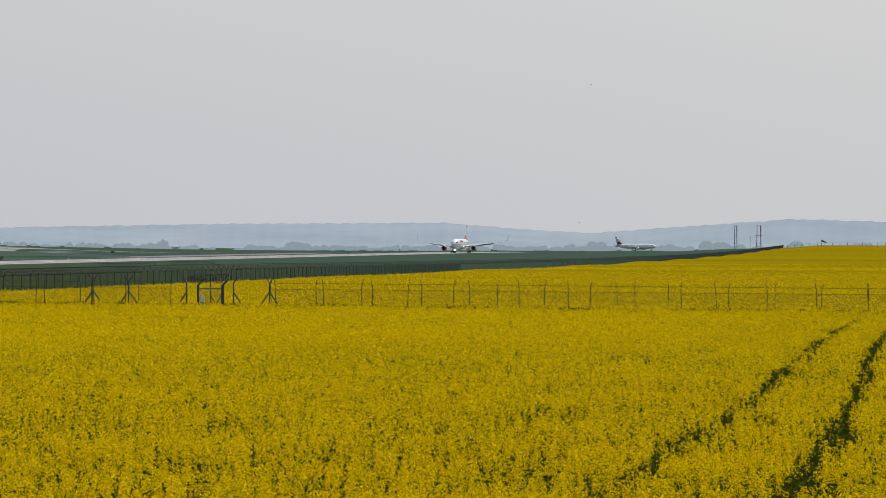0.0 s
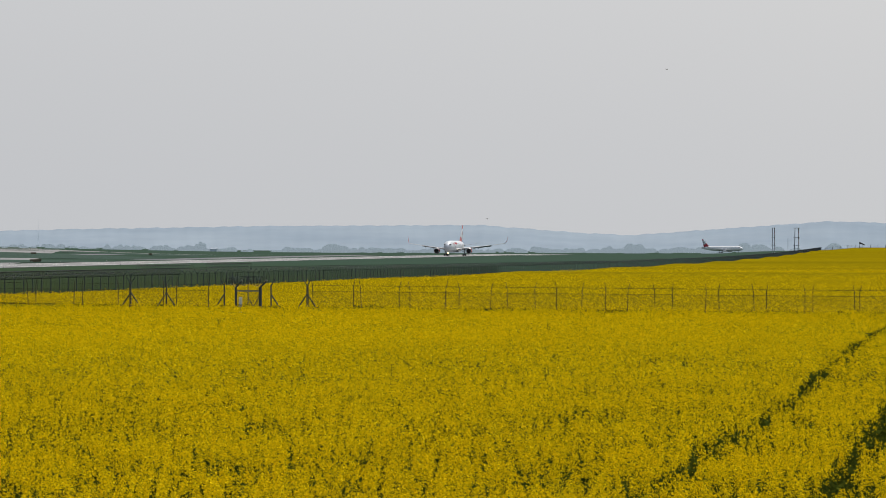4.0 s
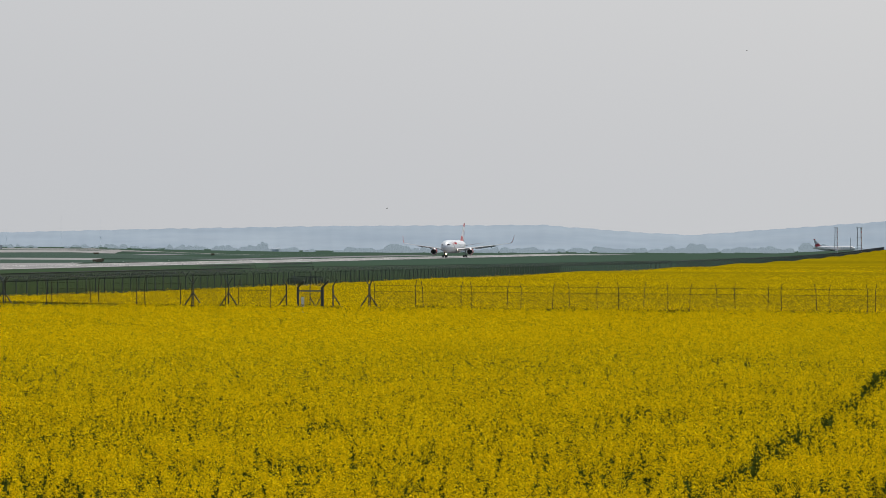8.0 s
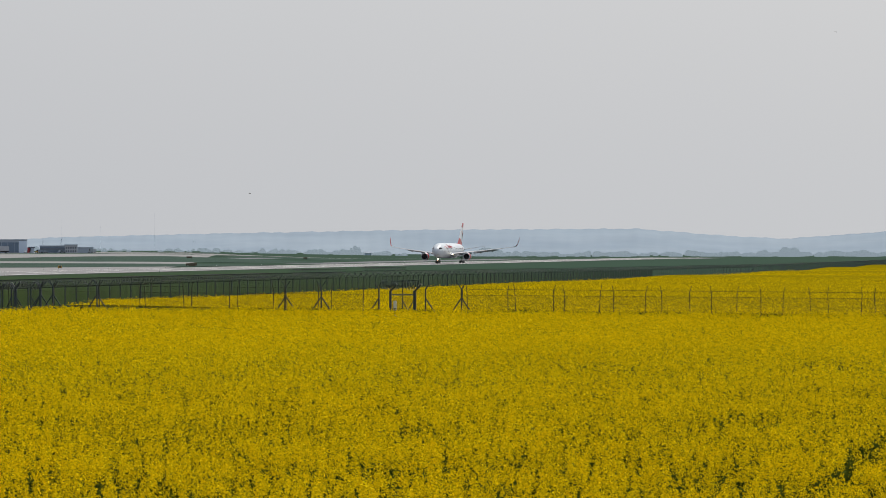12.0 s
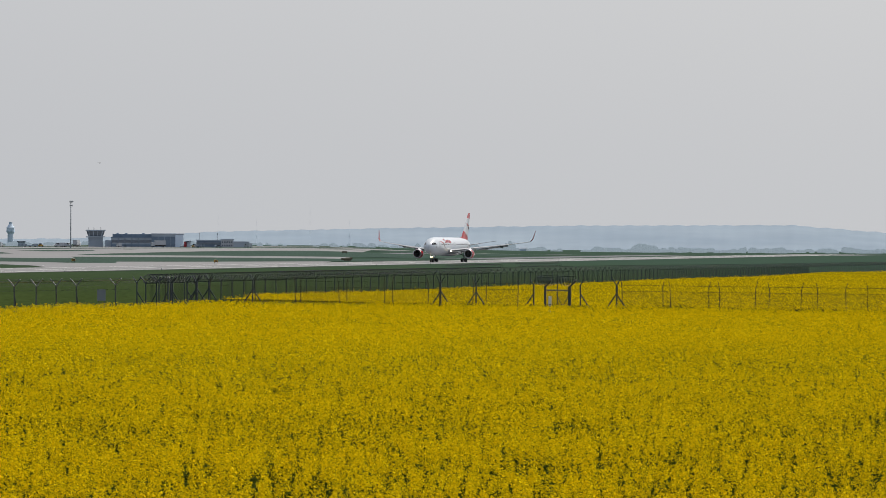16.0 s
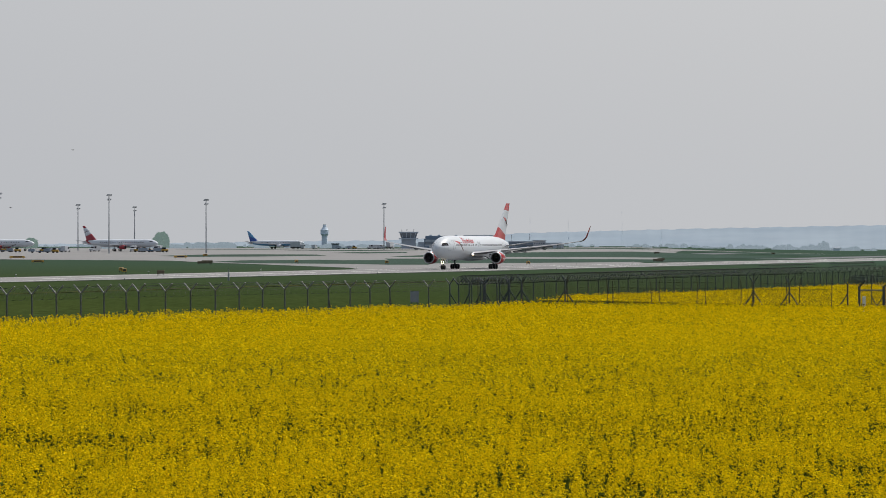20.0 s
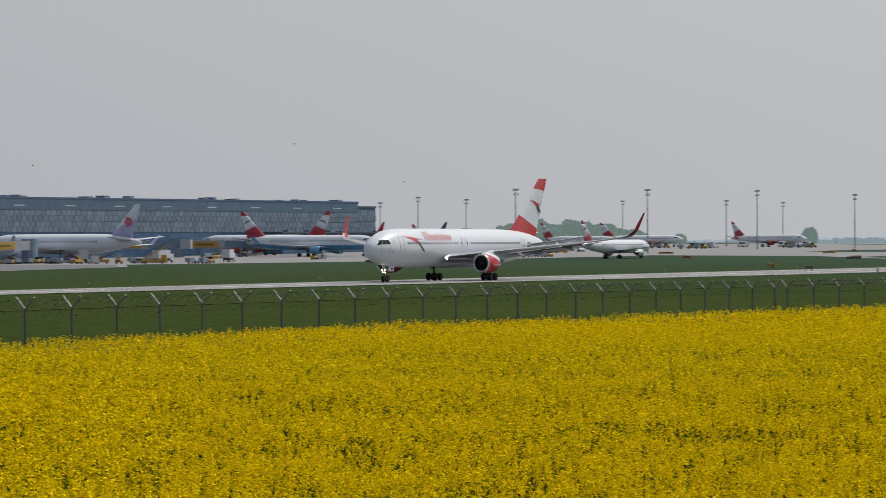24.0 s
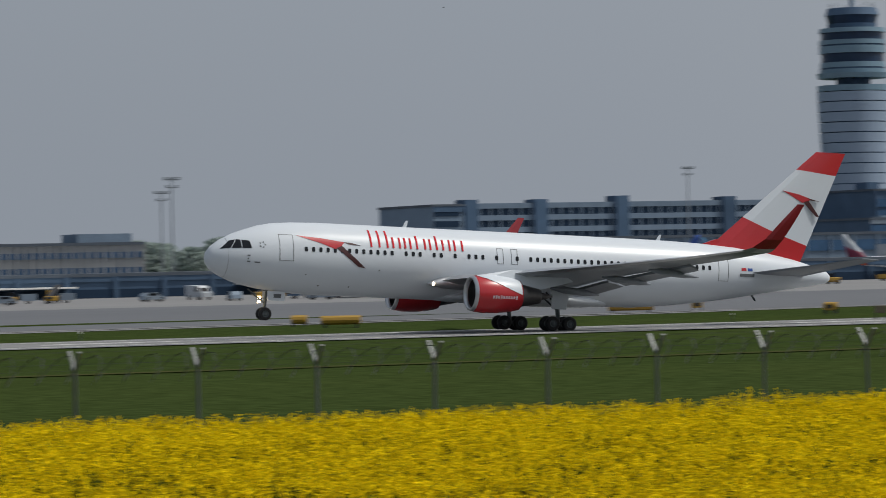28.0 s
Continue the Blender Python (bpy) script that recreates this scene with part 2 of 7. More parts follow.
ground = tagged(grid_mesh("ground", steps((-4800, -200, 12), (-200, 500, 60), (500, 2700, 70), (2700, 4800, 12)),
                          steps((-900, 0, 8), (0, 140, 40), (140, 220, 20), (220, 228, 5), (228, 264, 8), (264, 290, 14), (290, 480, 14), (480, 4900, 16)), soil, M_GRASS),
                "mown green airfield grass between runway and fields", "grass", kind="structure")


def drape(name, pts, lift, material, label, category="taxiway", cell=40.0):
    """A paved or grassed area: an outline in x, y laid on the rise of the airfield."""
    bm = bmesh.new()
    bm.faces.new([bm.verts.new((x, y, 0)) for x, y in pts])
    bmesh.ops.triangulate(bm, faces=bm.faces[:])
    for _ in range(7):
        long_e = [e for e in bm.edges if e.calc_length() > cell and max(v.co.x for v in e.verts) > 780]
        if not long_e:
            break
        bmesh.ops.subdivide_edges(bm, edges=long_e, cuts=1)
        bmesh.ops.triangulate(bm, faces=bm.faces[:])
    for v in bm.verts:
        v.co.z = float(rise(np.array(v.co.x), np.array(v.co.y))) + lift
    bmesh.ops.recalc_face_normals(bm, faces=bm.faces[:])
    return tagged(part(name, bm, material), label, category, kind="structure")


def strip(name, y0, y1, lift, material, label, category, x0=-900, x1=2060):
    """A long paved or painted strip that follows the runway's crossfall."""
    return tagged(grid_mesh(name, steps((x0, 300, 4), (300, 760, 24), (760, x1, 6)), np.linspace(y0, y1, 5), lambda X, Y: fall(X, Y) + lift, material, False), label, category, kind="structure")


strip("runway", 224.0, 267.0, 0.0, M_RUNWAY, "long pale grey asphalt runway with white edge lines", "runway")
M_DRY = mat("dry_worn_grass", (0.075, 0.07, 0.03), 0.95, scale=0.25, fine=0.3, fine_scale=3, color2=(0.045, 0.055, 0.018), spread=0.3, stretch=(0.2, 1, 1), spec=0.0)
tagged(grid_mesh("worn_track", steps((-100, 500, 60)), steps((158.0, 160.6, 3)), lambda X, Y: soil(X, Y) + 0.06, M_DRY), "brownish worn track through the airfield grass", "track", kind="structure")
strip("runway_shoulder", 224.0, 228.5, 0.006, M_APRON, "pale concrete shoulder along the runway", "runway")
for y in (230.5, 260.6):
    strip("runway_edge_line", y - 0.5, y + 0.5, 0.012, M_LINE, "white painted line along the runway edge", "line")
bm = bmesh.new()
for i in range(0, 59):
    add_box(bm, -880 + i * 50, 245.15, -0.05, -850 + i * 50, 246.05, 0.008)
tagged(part("runway_centre_line", bm, M_LINE), "dashed white centre line of the runway", "line", kind="structure")
drape("apron", [(-600, 300), (80, 298), (204, 317), (350, 368), (445, 406), (546, 425), (692, 479), (765, 530), (1024, 498), (997, 426), (915, 364), (785, 288), (735, 267.05), (975, 267.05), (1020, 322), (1115, 452), (1290, 432), (1600, 415), (2400, 420), (2400, 1250), (-600, 1250)], 0.0, M_APRON, "wide pale concrete apron before the terminals", "apron")
drape("taxiway_shoulder", [(-600, 303), (80, 301), (204, 320), (350, 371), (445, 409), (546, 428), (692, 482), (765, 533), (770, 640), (700, 600), (600, 560), (448, 500), (283, 440), (164, 452), (80, 450), (-600, 450)], 0.012, M_TAXI, "darker grey taxiway along the apron edge", "taxiway")
drape("service_road", [(60, 291), (150, 303), (230, 328), (299, 352), (346, 366), (349, 369), (299, 356), (230, 332), (150, 307), (60, 295)], -0.02, M_APRON, "narrow pale service road through the grass", "road")
drape("taxiway", [(1240, 276), (1900, 296), (2900, 300), (2900, 316), (1900, 318), (1240, 296)], 0.0, M_TAXI, "distant grey taxiway beside the runway", "taxiway")
drape("taxiway", [(1180, 352), (1900, 362), (2900, 366), (2900, 378), (1900, 376), (1180, 366)], 0.01, M_TAXI, "distant grey taxiway beside the runway", "taxiway")
# islands that start past x = 900 get the grass with haze in its colour
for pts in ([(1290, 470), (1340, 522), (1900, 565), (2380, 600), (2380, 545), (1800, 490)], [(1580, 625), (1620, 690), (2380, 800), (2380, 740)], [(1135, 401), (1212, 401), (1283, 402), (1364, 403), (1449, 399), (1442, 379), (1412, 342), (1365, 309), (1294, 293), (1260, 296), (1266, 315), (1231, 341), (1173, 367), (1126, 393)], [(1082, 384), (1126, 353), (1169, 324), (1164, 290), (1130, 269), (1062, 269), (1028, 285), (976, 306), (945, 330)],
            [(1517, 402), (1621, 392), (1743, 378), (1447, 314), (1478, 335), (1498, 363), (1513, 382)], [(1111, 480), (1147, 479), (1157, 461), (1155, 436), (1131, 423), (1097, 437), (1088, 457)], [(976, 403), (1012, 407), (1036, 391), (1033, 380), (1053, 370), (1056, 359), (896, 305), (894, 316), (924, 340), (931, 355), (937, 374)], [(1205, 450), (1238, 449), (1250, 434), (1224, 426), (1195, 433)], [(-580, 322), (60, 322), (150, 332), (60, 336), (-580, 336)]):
    drape("grass_island", pts, 0.03, M_HAZEGRASS if pts[0][0] > 900 else M_GRASS, "green grass island between the taxiways", "grass")


# ---- aircraft ----
def body_rings(L, W, Hh, z0, n=28, nose_f=1.0, tail_up=0.55):
    """Rings of a jet's fuselage; x forward, nose tip at x = 0; z0 is the height of the tube's axis."""
    k = L / 53.4
    prof = [(-0.35, -0.10, 0.03, 0.03), (-0.24, -0.10, 0.18, 0.19), (0.1, -0.095, 0.33, 0.36), (0.85, -0.08, 0.51, 0.55), (1.8, -0.06, 0.665, 0.70), (2.7, -0.04, 0.765, 0.81),
            (3.6, -0.018, 0.855, 0.875), (4.8, 0.0, 0.925, 0.93), (6.4, 0.0, 0.975, 0.975), (8.5, 0, 1, 1), (14, 0, 1, 1), (20, 0, 1, 1), (26, 0, 1, 1), (32, 0, 1, 1), (35.5, 0.006, 0.99, 0.995),
            (38.5, 0.045, 0.94, 0.965), (41.5, 0.095, 0.86, 0.90), (44.5, 0.145, 0.745, 0.79), (47.5, 0.18, 0.59, 0.62), (50, 0.185, 0.43, 0.44), (52, 0.16, 0.28, 0.28), (53.1, 0.135, 0.17, 0.16), (53.4, 0.13, 0.09, 0.08)]
    rings = []
    for a, dz, h, w in prof:
        zc, hh, ww = z0 + dz * Hh, h * Hh, w * W
        rings.append([(-a * k, ww * math.sin(2 * math.pi * i / n), zc + hh * math.cos(2 * math.pi * i / n)) for i in range(n)])
    return rings


def wing_rings(stations, n=7):
    """Rings of a wing; each station: y, leading x, chord, z, thickness."""
    rings = []
    for y, lx, c, z, th in stations:
        up, lo = [], []
        for i in range(n):
            f = i / (n - 1)
            t = th * (1.48 * math.sqrt(f) - 0.63 * f - 1.76 * f * f + 1.42 * f ** 3 - 0.51 * f ** 4)
            up.append((lx - f * c, y, z + t * 0.62 + 0.0))
            lo.append((lx - f * c, y, z - t * 0.38))
        rings.append(up + lo[-1:0:-1])
    return rings


def ring_x(x, y, z, r, n=24):
    return [(x, y + r * math.sin(2 * math.pi * i / n), z + r * math.cos(2 * math.pi * i / n)) for i in range(n)]


def wheel_mesh():
    bm = bmesh.new()
    n = 20
    prof = [(-0.2, 0.30), (-0.21, 0.50), (-0.13, 0.575), (0.13, 0.575), (0.21, 0.50), (0.2, 0.30)]
    rings = [[bm.verts.new((r * math.cos(2 * math.pi * i / n), y, r * math.sin(2 * math.pi * i / n))) for i in range(n)] for y, r in prof]
    for a, b in zip(rings, rings[1:]):
        for i in range(n):
            bm.faces.new((a[i], a[(i + 1) % n], b[(i + 1) % n], b[i]))
    bmesh.ops.recalc_face_normals(bm, faces=bm.faces[:])
    return bm


def rim_mesh():
    bm = bmesh.new()
    n = 16
    prof = [(-0.19, 0.02), (-0.17, 0.12), (-0.12, 0.2), (-0.19, 0.31), (0.19, 0.31), (0.12, 0.2), (0.17, 0.12), (0.19, 0.02)]
    rings = [[bm.verts.new((r * math.cos(2 * math.pi * i / n), y, r * math.sin(2 * math.pi * i / n))) for i in range(n)] for y, r in prof]
    for a, b in zip(rings, rings[1:]):
        for i in range(n):
            bm.faces.new((a[i], a[(i + 1) % n], b[(i + 1) % n], b[i]))
    bm.faces.new(rings[0][::-1])
    bm.faces.new(rings[-1])
    return bm


def pane_mesh(name, w, h, d, material, cut=0.25):
    """A small window pane with cut corners, facing +y."""
    c = cut * w
    pts = [(-w / 2 + c, -h / 2), (w / 2 - c, -h / 2), (w / 2, -h / 2 + c), (w / 2, h / 2 - c), (w / 2 - c, h / 2), (-w / 2 + c, h / 2), (-w / 2, h / 2 - c), (-w / 2, -h / 2 + c)]
    bm = prism(pts, -d, 0)
    me = bpy.data.meshes.new(name)
    bm.to_mesh(me)
    bm.free()
    me.materials.append(material)
    return me


def fin_skin(LE, TE, z_lo, z_hi, th0, th1, zb, zt, nc=8):
    """A slice of an upright fin between two borders: z_lo and z_hi are functions of the chord share; LE and TE give x by height share."""
    rings = []
    for s in np.linspace(0, 1, 5):
        ring_l, ring_r = [], []
        for i in range(nc):
            f = i / (nc - 1)
            z = z_lo(f) * (1 - s) + z_hi(f) * s
            v = (z - zb) / (zt - zb)
            x = LE(v) * (1 - f) + TE(v) * f
            t = (th0 * (1 - v) + th1 * v) * (2.6 * math.sqrt(f) * (1 - f) + 0.02)
            ring_l.append((x, t, z))
            ring_r.append((x, -t, z))
        rings.append(ring_l + ring_r[::-1])
    return loft(rings)


def big_jet():
    """The twin-engined airliner on its take-off run. Local: x forward, y to its left, origin on the ground under the main wheels."""
    N = 27.1  # nose tip ahead of the main wheels
    jet = root("airliner", "white twin-engined airliner with red engines and red-banded tail on the runway", "aircraft")
    Z0 = 4.86
    rings = [[(x + N, y, z) for x, y, z in r] for r in body_rings(53.4, 2.515, 2.78, Z0, 40)]
    fus = part("fuselage", loft(rings), M_WHITE, jet, "glossy white fuselage", smooth=True)

    def skin(a, z, side=1):
        """y on the fuselage's flank, a metres behind the nose, at height z."""
        x = N - a
        for r0, r1 in zip(rings, rings[1:]):
            if r1[0][0] <= x <= r0[0][0]:
                f = (r0[0][0] - x) / (r0[0][0] - r1[0][0])
                top = r0[0][2] * (1 - f) + r1[0][2] * f
                bot = r0[20][2] * (1 - f) + r1[20][2] * f
                w = r0[10][1] * (1 - f) + r1[10][1] * f
                c, h = (top + bot) / 2, (top - bot) / 2
                return side * w * math.sqrt(max(0.0, 1 - ((z - c) / h) ** 2)), math.degrees(math.asin(max(-1, min(1, (z - c) / h))))
        return 0, 0

    def decal(name, pts, material, side=1, lift=0.012, label="", parent=None, sub=6):
        """A painted shape on the flank: outline of (a, z), laid on the skin."""
        bm = bmesh.new()
        vs = [bm.verts.new((N - a, 0, z)) for a, z in pts]
        bm.faces.new(vs)
        bmesh.ops.triangulate(bm, faces=bm.faces[:])
        for _ in range(sub):
            long_e = [e for e in bm.edges if e.calc_length() > 0.24]
            if not long_e:
                break
            bmesh.ops.subdivide_edges(bm, edges=long_e, cuts=1)
            bmesh.ops.triangulate(bm, faces=bm.faces[:])
        for v in bm.verts:
            y, _ = skin(N - v.co.x, v.co.z, side)
            v.co.y = y + side * lift
        ext = bmesh.ops.extrude_face_region(bm, geom=bm.faces[:])
        for v in ext["geom"]:
            if isinstance(v, bmesh.types.BMVert):
                v.co.y -= side * lift * 2
        bmesh.ops.recalc_face_normals(bm, faces=bm.faces[:])
        return part(name, bm, material, parent or fus, label)

    # cabin windows
    wm = pane_mesh("cabin_window", 0.25, 0.37, 0.05, M_GLASS, 0.24)
    zw = 5.53
    a = 6.95
    k = 0
    while a < 41.6:
        gap = k in (13, 17, 20, 22, 26, 28, 29, 31)
        if not gap:
            for side in (1, -1):
                y, ang = skin(a, zw, side)
                share("cabin_window", wm, fus, pose(N - a, y + side * 0.016, zw, ang * side, 0, 0) if side > 0 else pose(N - a, y - 0.016, zw, 0, 0, 180) @ pose(0, 0, 0, ang, 0, 0))
        a += 0.583
        k += 1
    # doors
    for a0, w, z0, h in ((4.85, 1.08, 4.6, 1.95), (22.75, 0.5, 5.1, 1.15), (23.95, 0.5, 5.1, 1.15), (42.2, 0.9, 4.55, 1.7)):
        for side in (1, -1):
            for (p, q, s, t) in ((a0, z0, a0 + 0.035, z0 + h), (a0 + w, z0, a0 + w + 0.035, z0 + h), (a0, z0 + h, a0 + w + 0.035, z0 + h + 0.03), (a0, z0 - 0.03, a0 + w + 0.035, z0)):
                decal("door_seam", [(p, q), (s, q), (s, t), (p, t)], M_SEAM, side)
    # cockpit windows
    for pts in ([(0.5, 5.28), (1.24, 5.38), (1.64, 6.04), (1.22, 5.95)], [(1.30, 5.38), (2.0, 5.40), (2.0, 6.04), (1.70, 6.05)], [(2.06, 5.40), (2.75, 5.42), (2.6, 5.98), (2.06, 6.04)]):
        for side in (1, -1):
            decal("cockpit_window", pts, M_GLASS, side, 0.02)
    # the bird-shaped emblem: a red wing, a dark beak and a dark tail
    for side in (1, -1):
        decal("emblem_wing", [(6.2, 6.55), (8.1, 6.42), (10.1, 6.18), (9.85, 5.92), (9.3, 5.62), (8.2, 6.02)], M_RED, side, 0.02)
        decal("emblem_beak", [(9.9, 6.2), (10.6, 6.16), (11.4, 5.98), (10.5, 6.02)], M_DKRED, side, 0.022)
        decal("emblem_tail", [(9.4, 5.72), (9.85, 5.9), (11.8, 4.25), (11.2, 4.35)], M_DKRED, side, 0.022)
        # the airline's lettering as plain red bars
        x = 12.2
        for w, h in ((1.55, 1.3), (0.72, 0.82), (0.62, 0.82), (0.5, 1.02), (0.6, 0.82), (0.36, 1.08), (0.72, 0.82), (0.8, 0.82)):
            for u in ((0.0, w * 0.44, w - 0.2) if w > 1 else (0.0, w - 0.17) if w > 0.55 else (0.1,)):
                decal("lettering", [(x + u, 5.92), (x + u + 0.15, 5.92), (x + u + 0.15, 5.92 + h), (x + u, 5.92 + h)], M_LETTER, side, 0.04)
            x += w + 0.27
        for i in range(5):
            t = 2 * math.pi * i / 5
            c, s = 3.55 + 0.2 * math.cos(t), 5.72 + 0.2 * math.sin(t)
            decal("ring_mark", [(c + 0.08 * math.cos(t + k), s + 0.08 * math.sin(t + k)) for k in (0, 2.1, 4.2)], M_SEAM, side, 0.02)
        for p, q, w in ((2.95, 4.32, 0.42), (2.4, 4.82, 0.22), (2.4, 4.36, 0.22), (2.42, 4.58, 0.1), (7.0, 3.55, 0.1), (8.2, 2.75, 0.12), (10.7, 2.75, 0.12), (12.9, 4.1, 0.1)):
            decal("small_marking", [(p, q), (p + w, q), (p + w, q + 0.09), (p, q + 0.09)], M_SEAM, side, 0.02)
        decal("registration_bars", [(44.2, 4.95), (45.6, 4.95), (45.6, 5.2), (44.2, 5.2)], M_SEAM, side, 0.02)
        decal("flag", [(44.35, 5.42), (44.8, 5.42), (44.8, 5.65), (44.35, 5.65)], M_RED, side, 0.02)
        decal("flag", [(44.95, 5.42), (45.4, 5.42), (45.4, 5.65), (44.95, 5.65)], M_BLUE, side, 0.02)
    # wing box fairing
    fair = []
    for a, w, zt, zb in ((17.5, 0.4, 2.6, 2.15), (19.5, 1.5, 2.9, 2.0), (22, 2.2, 3.2, 1.9), (27, 2.3, 3.2, 1.88), (31, 1.9, 3.0, 1.95), (34.5, 0.4, 2.7, 2.25)):
        fair.append([(N - a, w * math.sin(2 * math.pi * i / 20), (zt + zb) / 2 + (zt - zb) / 2 * math.cos(2 * math.pi * i / 20)) for i in range(20)])
    part("belly_fairing", loft(fair), M_WHITE, jet, smooth=True)
    # wings, winglets, engines
    for side, nm in ((1, "left"), (-1, "right")):
        st = [(0.8, N - 16.6, 13.4, 3.4, 1.5), (2.6, N - 17.9, 11.7, 3.55, 1.35), (8.2, N - 21.9, 8.0, 4.25, 0.85), (14, N - 26.0, 5.6, 4.95, 0.55), (20, N - 30.3, 3.6, 5.72, 0.36), (23.7, N - 32.9, 2.5, 6.3, 0.24)]
        wing = part("wing", loft(wing_rings([(side * y, lx, c, z, th) for y, lx, c, z, th in st], 9)), M_WINGGREY, jet, "grey wing with drooped flaps", smooth=True)
        lead = []
        for y, lx, c, z, th in st[1:]:
            lead.append([(lx + 0.06, side * y, z + 0.02 * th), (lx - 0.10 * c, side * y, z + 0.33 * th), (lx - 0.11 * c, side * y, z + 0.30 * th), (lx - 0.10 * c, side * y, z - 0.22 * th)])
        part("leading_edge", loft(lead), M_METAL, wing, "bright metal leading edge", smooth=False)
        part("wing_glove", loft([[(N - a, side * (2.62 + 0.12 * math.sin(t)) + r * 0.5 * math.sin(t), z + r * math.cos(t)) for t in np.linspace(0, 2 * math.pi, 14, endpoint=False)] for a, r, z in ((16.9, 0.05, 3.3), (17.3, 0.22, 3.32), (18.1, 0.42, 3.4), (19.6, 0.58, 3.48), (22.5, 0.5, 3.5), (25.0, 0.2, 3.5))]), M_METAL, wing, "bare metal wing-root fairing", smooth=True)
        # flaps let down
        for y0, y1, x0, x1, z0, z1, c0, c1 in ((3.0, 8.0, N - 29.3, N - 29.7, 3.25, 3.95, 1.4, 1.3), (8.6, 17.5, N - 29.8, N - 31.9, 4.0, 5.2, 1.1, 0.75)):
            rr = []
            for y, x, z, c in ((y0, x0, z0, c0), (y1, x1, z1, c1)):
                rr.append([(x, side * y, z + 0.14), (x - c * 0.5, side * y, z - 0.02), (x - c, side * y, z - 0.34), (x - c * 0.5, side * y, z - 0.16), (x, side * y, z - 0.06)])
            part("flap", loft(rr), M_WINGGREY, wing)
        for y, x, z in ((5.6, N - 27.5, 3.4), (11.3, N - 29.2, 4.3), (15.6, N - 31.0, 4.9)):
            rr = [[(x + d, side * y + r * math.sin(t), z - 0.2 - dz + r * 1.2 * math.cos(t)) for t in np.linspace(0, 2 * math.pi, 8, endpoint=False)] for d, r, dz in ((1.6, 0.05, -0.1), (0.4, 0.24, 0.0), (-1.4, 0.22, 0.14), (-2.6, 0.04, 0.3))]
            part("flap_fairing", loft(rr), M_WINGGREY, wing, smooth=True)
        wl_st = [(23.7, -32.9, 2.5, 6.3, 0.2), (24.3, -33.5, 1.9, 6.55, 0.16), (24.75, -34.3, 1.45, 7.2, 0.13), (25.0, -35.3, 1.15, 8.4, 0.1), (25.25, -36.6, 0.6, 9.85, 0.06)]
        rr = []
        for j, (y, lx, c, z, th) in enumerate(wl_st):
            nx, nz = (0, 1) if j == 0 else ((-0.6, 0.8) if j == 1 else (-1, 0.12))
            rr.append([(N + lx - f * c, side * (y + nx * t), z + nz * t) for f, t in ((0, 0), (0.3, th * 0.6), (0.7, th * 0.4), (1, 0.01), (0.7, -th * 0.4), (0.3, -th * 0.6))])
        part("winglet", loft(rr[1:]), M_WINGRED, wing, "upswept red winglet")
        part("winglet_root", loft(rr[:2]), M_WINGGREY, wing)
        # engine
        ey, ez, ex = side * 8.08, 2.6, N - 18.1
        nac = part("engine", loft([ring_x(ex + d, ey, ez, r, 28) for d, r in ((-0.35, 1.08), (-0.1, 1.12), (0.0, 1.2), (-0.06, 1.28), (-0.3, 1.36), (-1.1, 1.45), (-2.2, 1.43), (-3.4, 1.28), (-4.0, 1.14))], caps=False), M_RED, jet, "red engine nacelle with a pale lip", smooth=True)
        part("intake_lip", loft([ring_x(ex + d, ey, ez, r, 28) for d, r in ((-0.33, 1.075), (-0.08, 1.115), (0.012, 1.2), (-0.05, 1.287), (-0.26, 1.362))], caps=False), M_METAL, nac, smooth=True)
        part("intake_duct", loft([ring_x(ex + d, ey, ez, r, 24) for d, r in ((-0.34, 1.08), (-1.15, 1.14))], caps=False), M_DARKMETAL, nac, smooth=True)
        bm = bmesh.new()
        for i in range(30):
            t0, t1 = 2 * math.pi * i / 30, 2 * math.pi * (i + 0.8) / 30
            bm.faces.new([bm.verts.new((ex - 1.0 - dd, ey + r * math.sin(t), ez + r * math.cos(t))) for r, t, dd in ((0.3, t0, 0), (1.13, t0, 0), (1.13, t1, 0.16), (0.3, t1, 0.16))])
        bm.faces.new([bm.verts.new((ex - 1.2, ey + 1.13 * math.sin(t), ez + 1.13 * math.cos(t))) for t in np.linspace(0, 2 * math.pi, 24, endpoint=False)])
        tagged(part("fan", bm, M_DARKMETAL, nac, "dark fan blades"), kind="stuff")
        part("spinner", loft([ring_x(ex - 0.55 - d, ey, ez, r, 14) for d, r in ((0, 0.02), (0.12, 0.14), (0.45, 0.32))]), M_STEEL, nac, smooth=True)
        part("core_cowl", loft([ring_x(ex - d, ey, ez, r, 20) for d, r in ((3.6, 1.0), (4.6, 0.8), (5.6, 0.6), (5.8, 0.56))]), M_DARKMETAL, nac, "dark metal exhaust nozzle", smooth=True)
        part("exhaust_plug", loft([ring_x(ex - d, ey, ez, r, 14) for d, r in ((5.5, 0.36), (6.3, 0.22), (6.9, 0.04))]), M_DARKMETAL, nac, smooth=True)
        part("pylon", loft([[(ex - 1.6, ey - 0.2, ez + 1.3), (ex - 1.6, ey + 0.2, ez + 1.3), (ex - 1.2, ey, ez + 1.5)], [(ex - 5.8, ey - 0.24, ez + 0.5), (ex - 5.8, ey + 0.24, ez + 0.5), (ex - 3.6, ey, ez + 1.95)], [(ex - 8.6, ey - 0.1, ez + 1.2), (ex - 8.6, ey + 0.1, ez + 1.2), (ex - 7.8, ey, ez + 1.7)]]), M_WHITE, nac)
        # white upper curve on the cowl
        bm = bmesh.new()
        rows = []
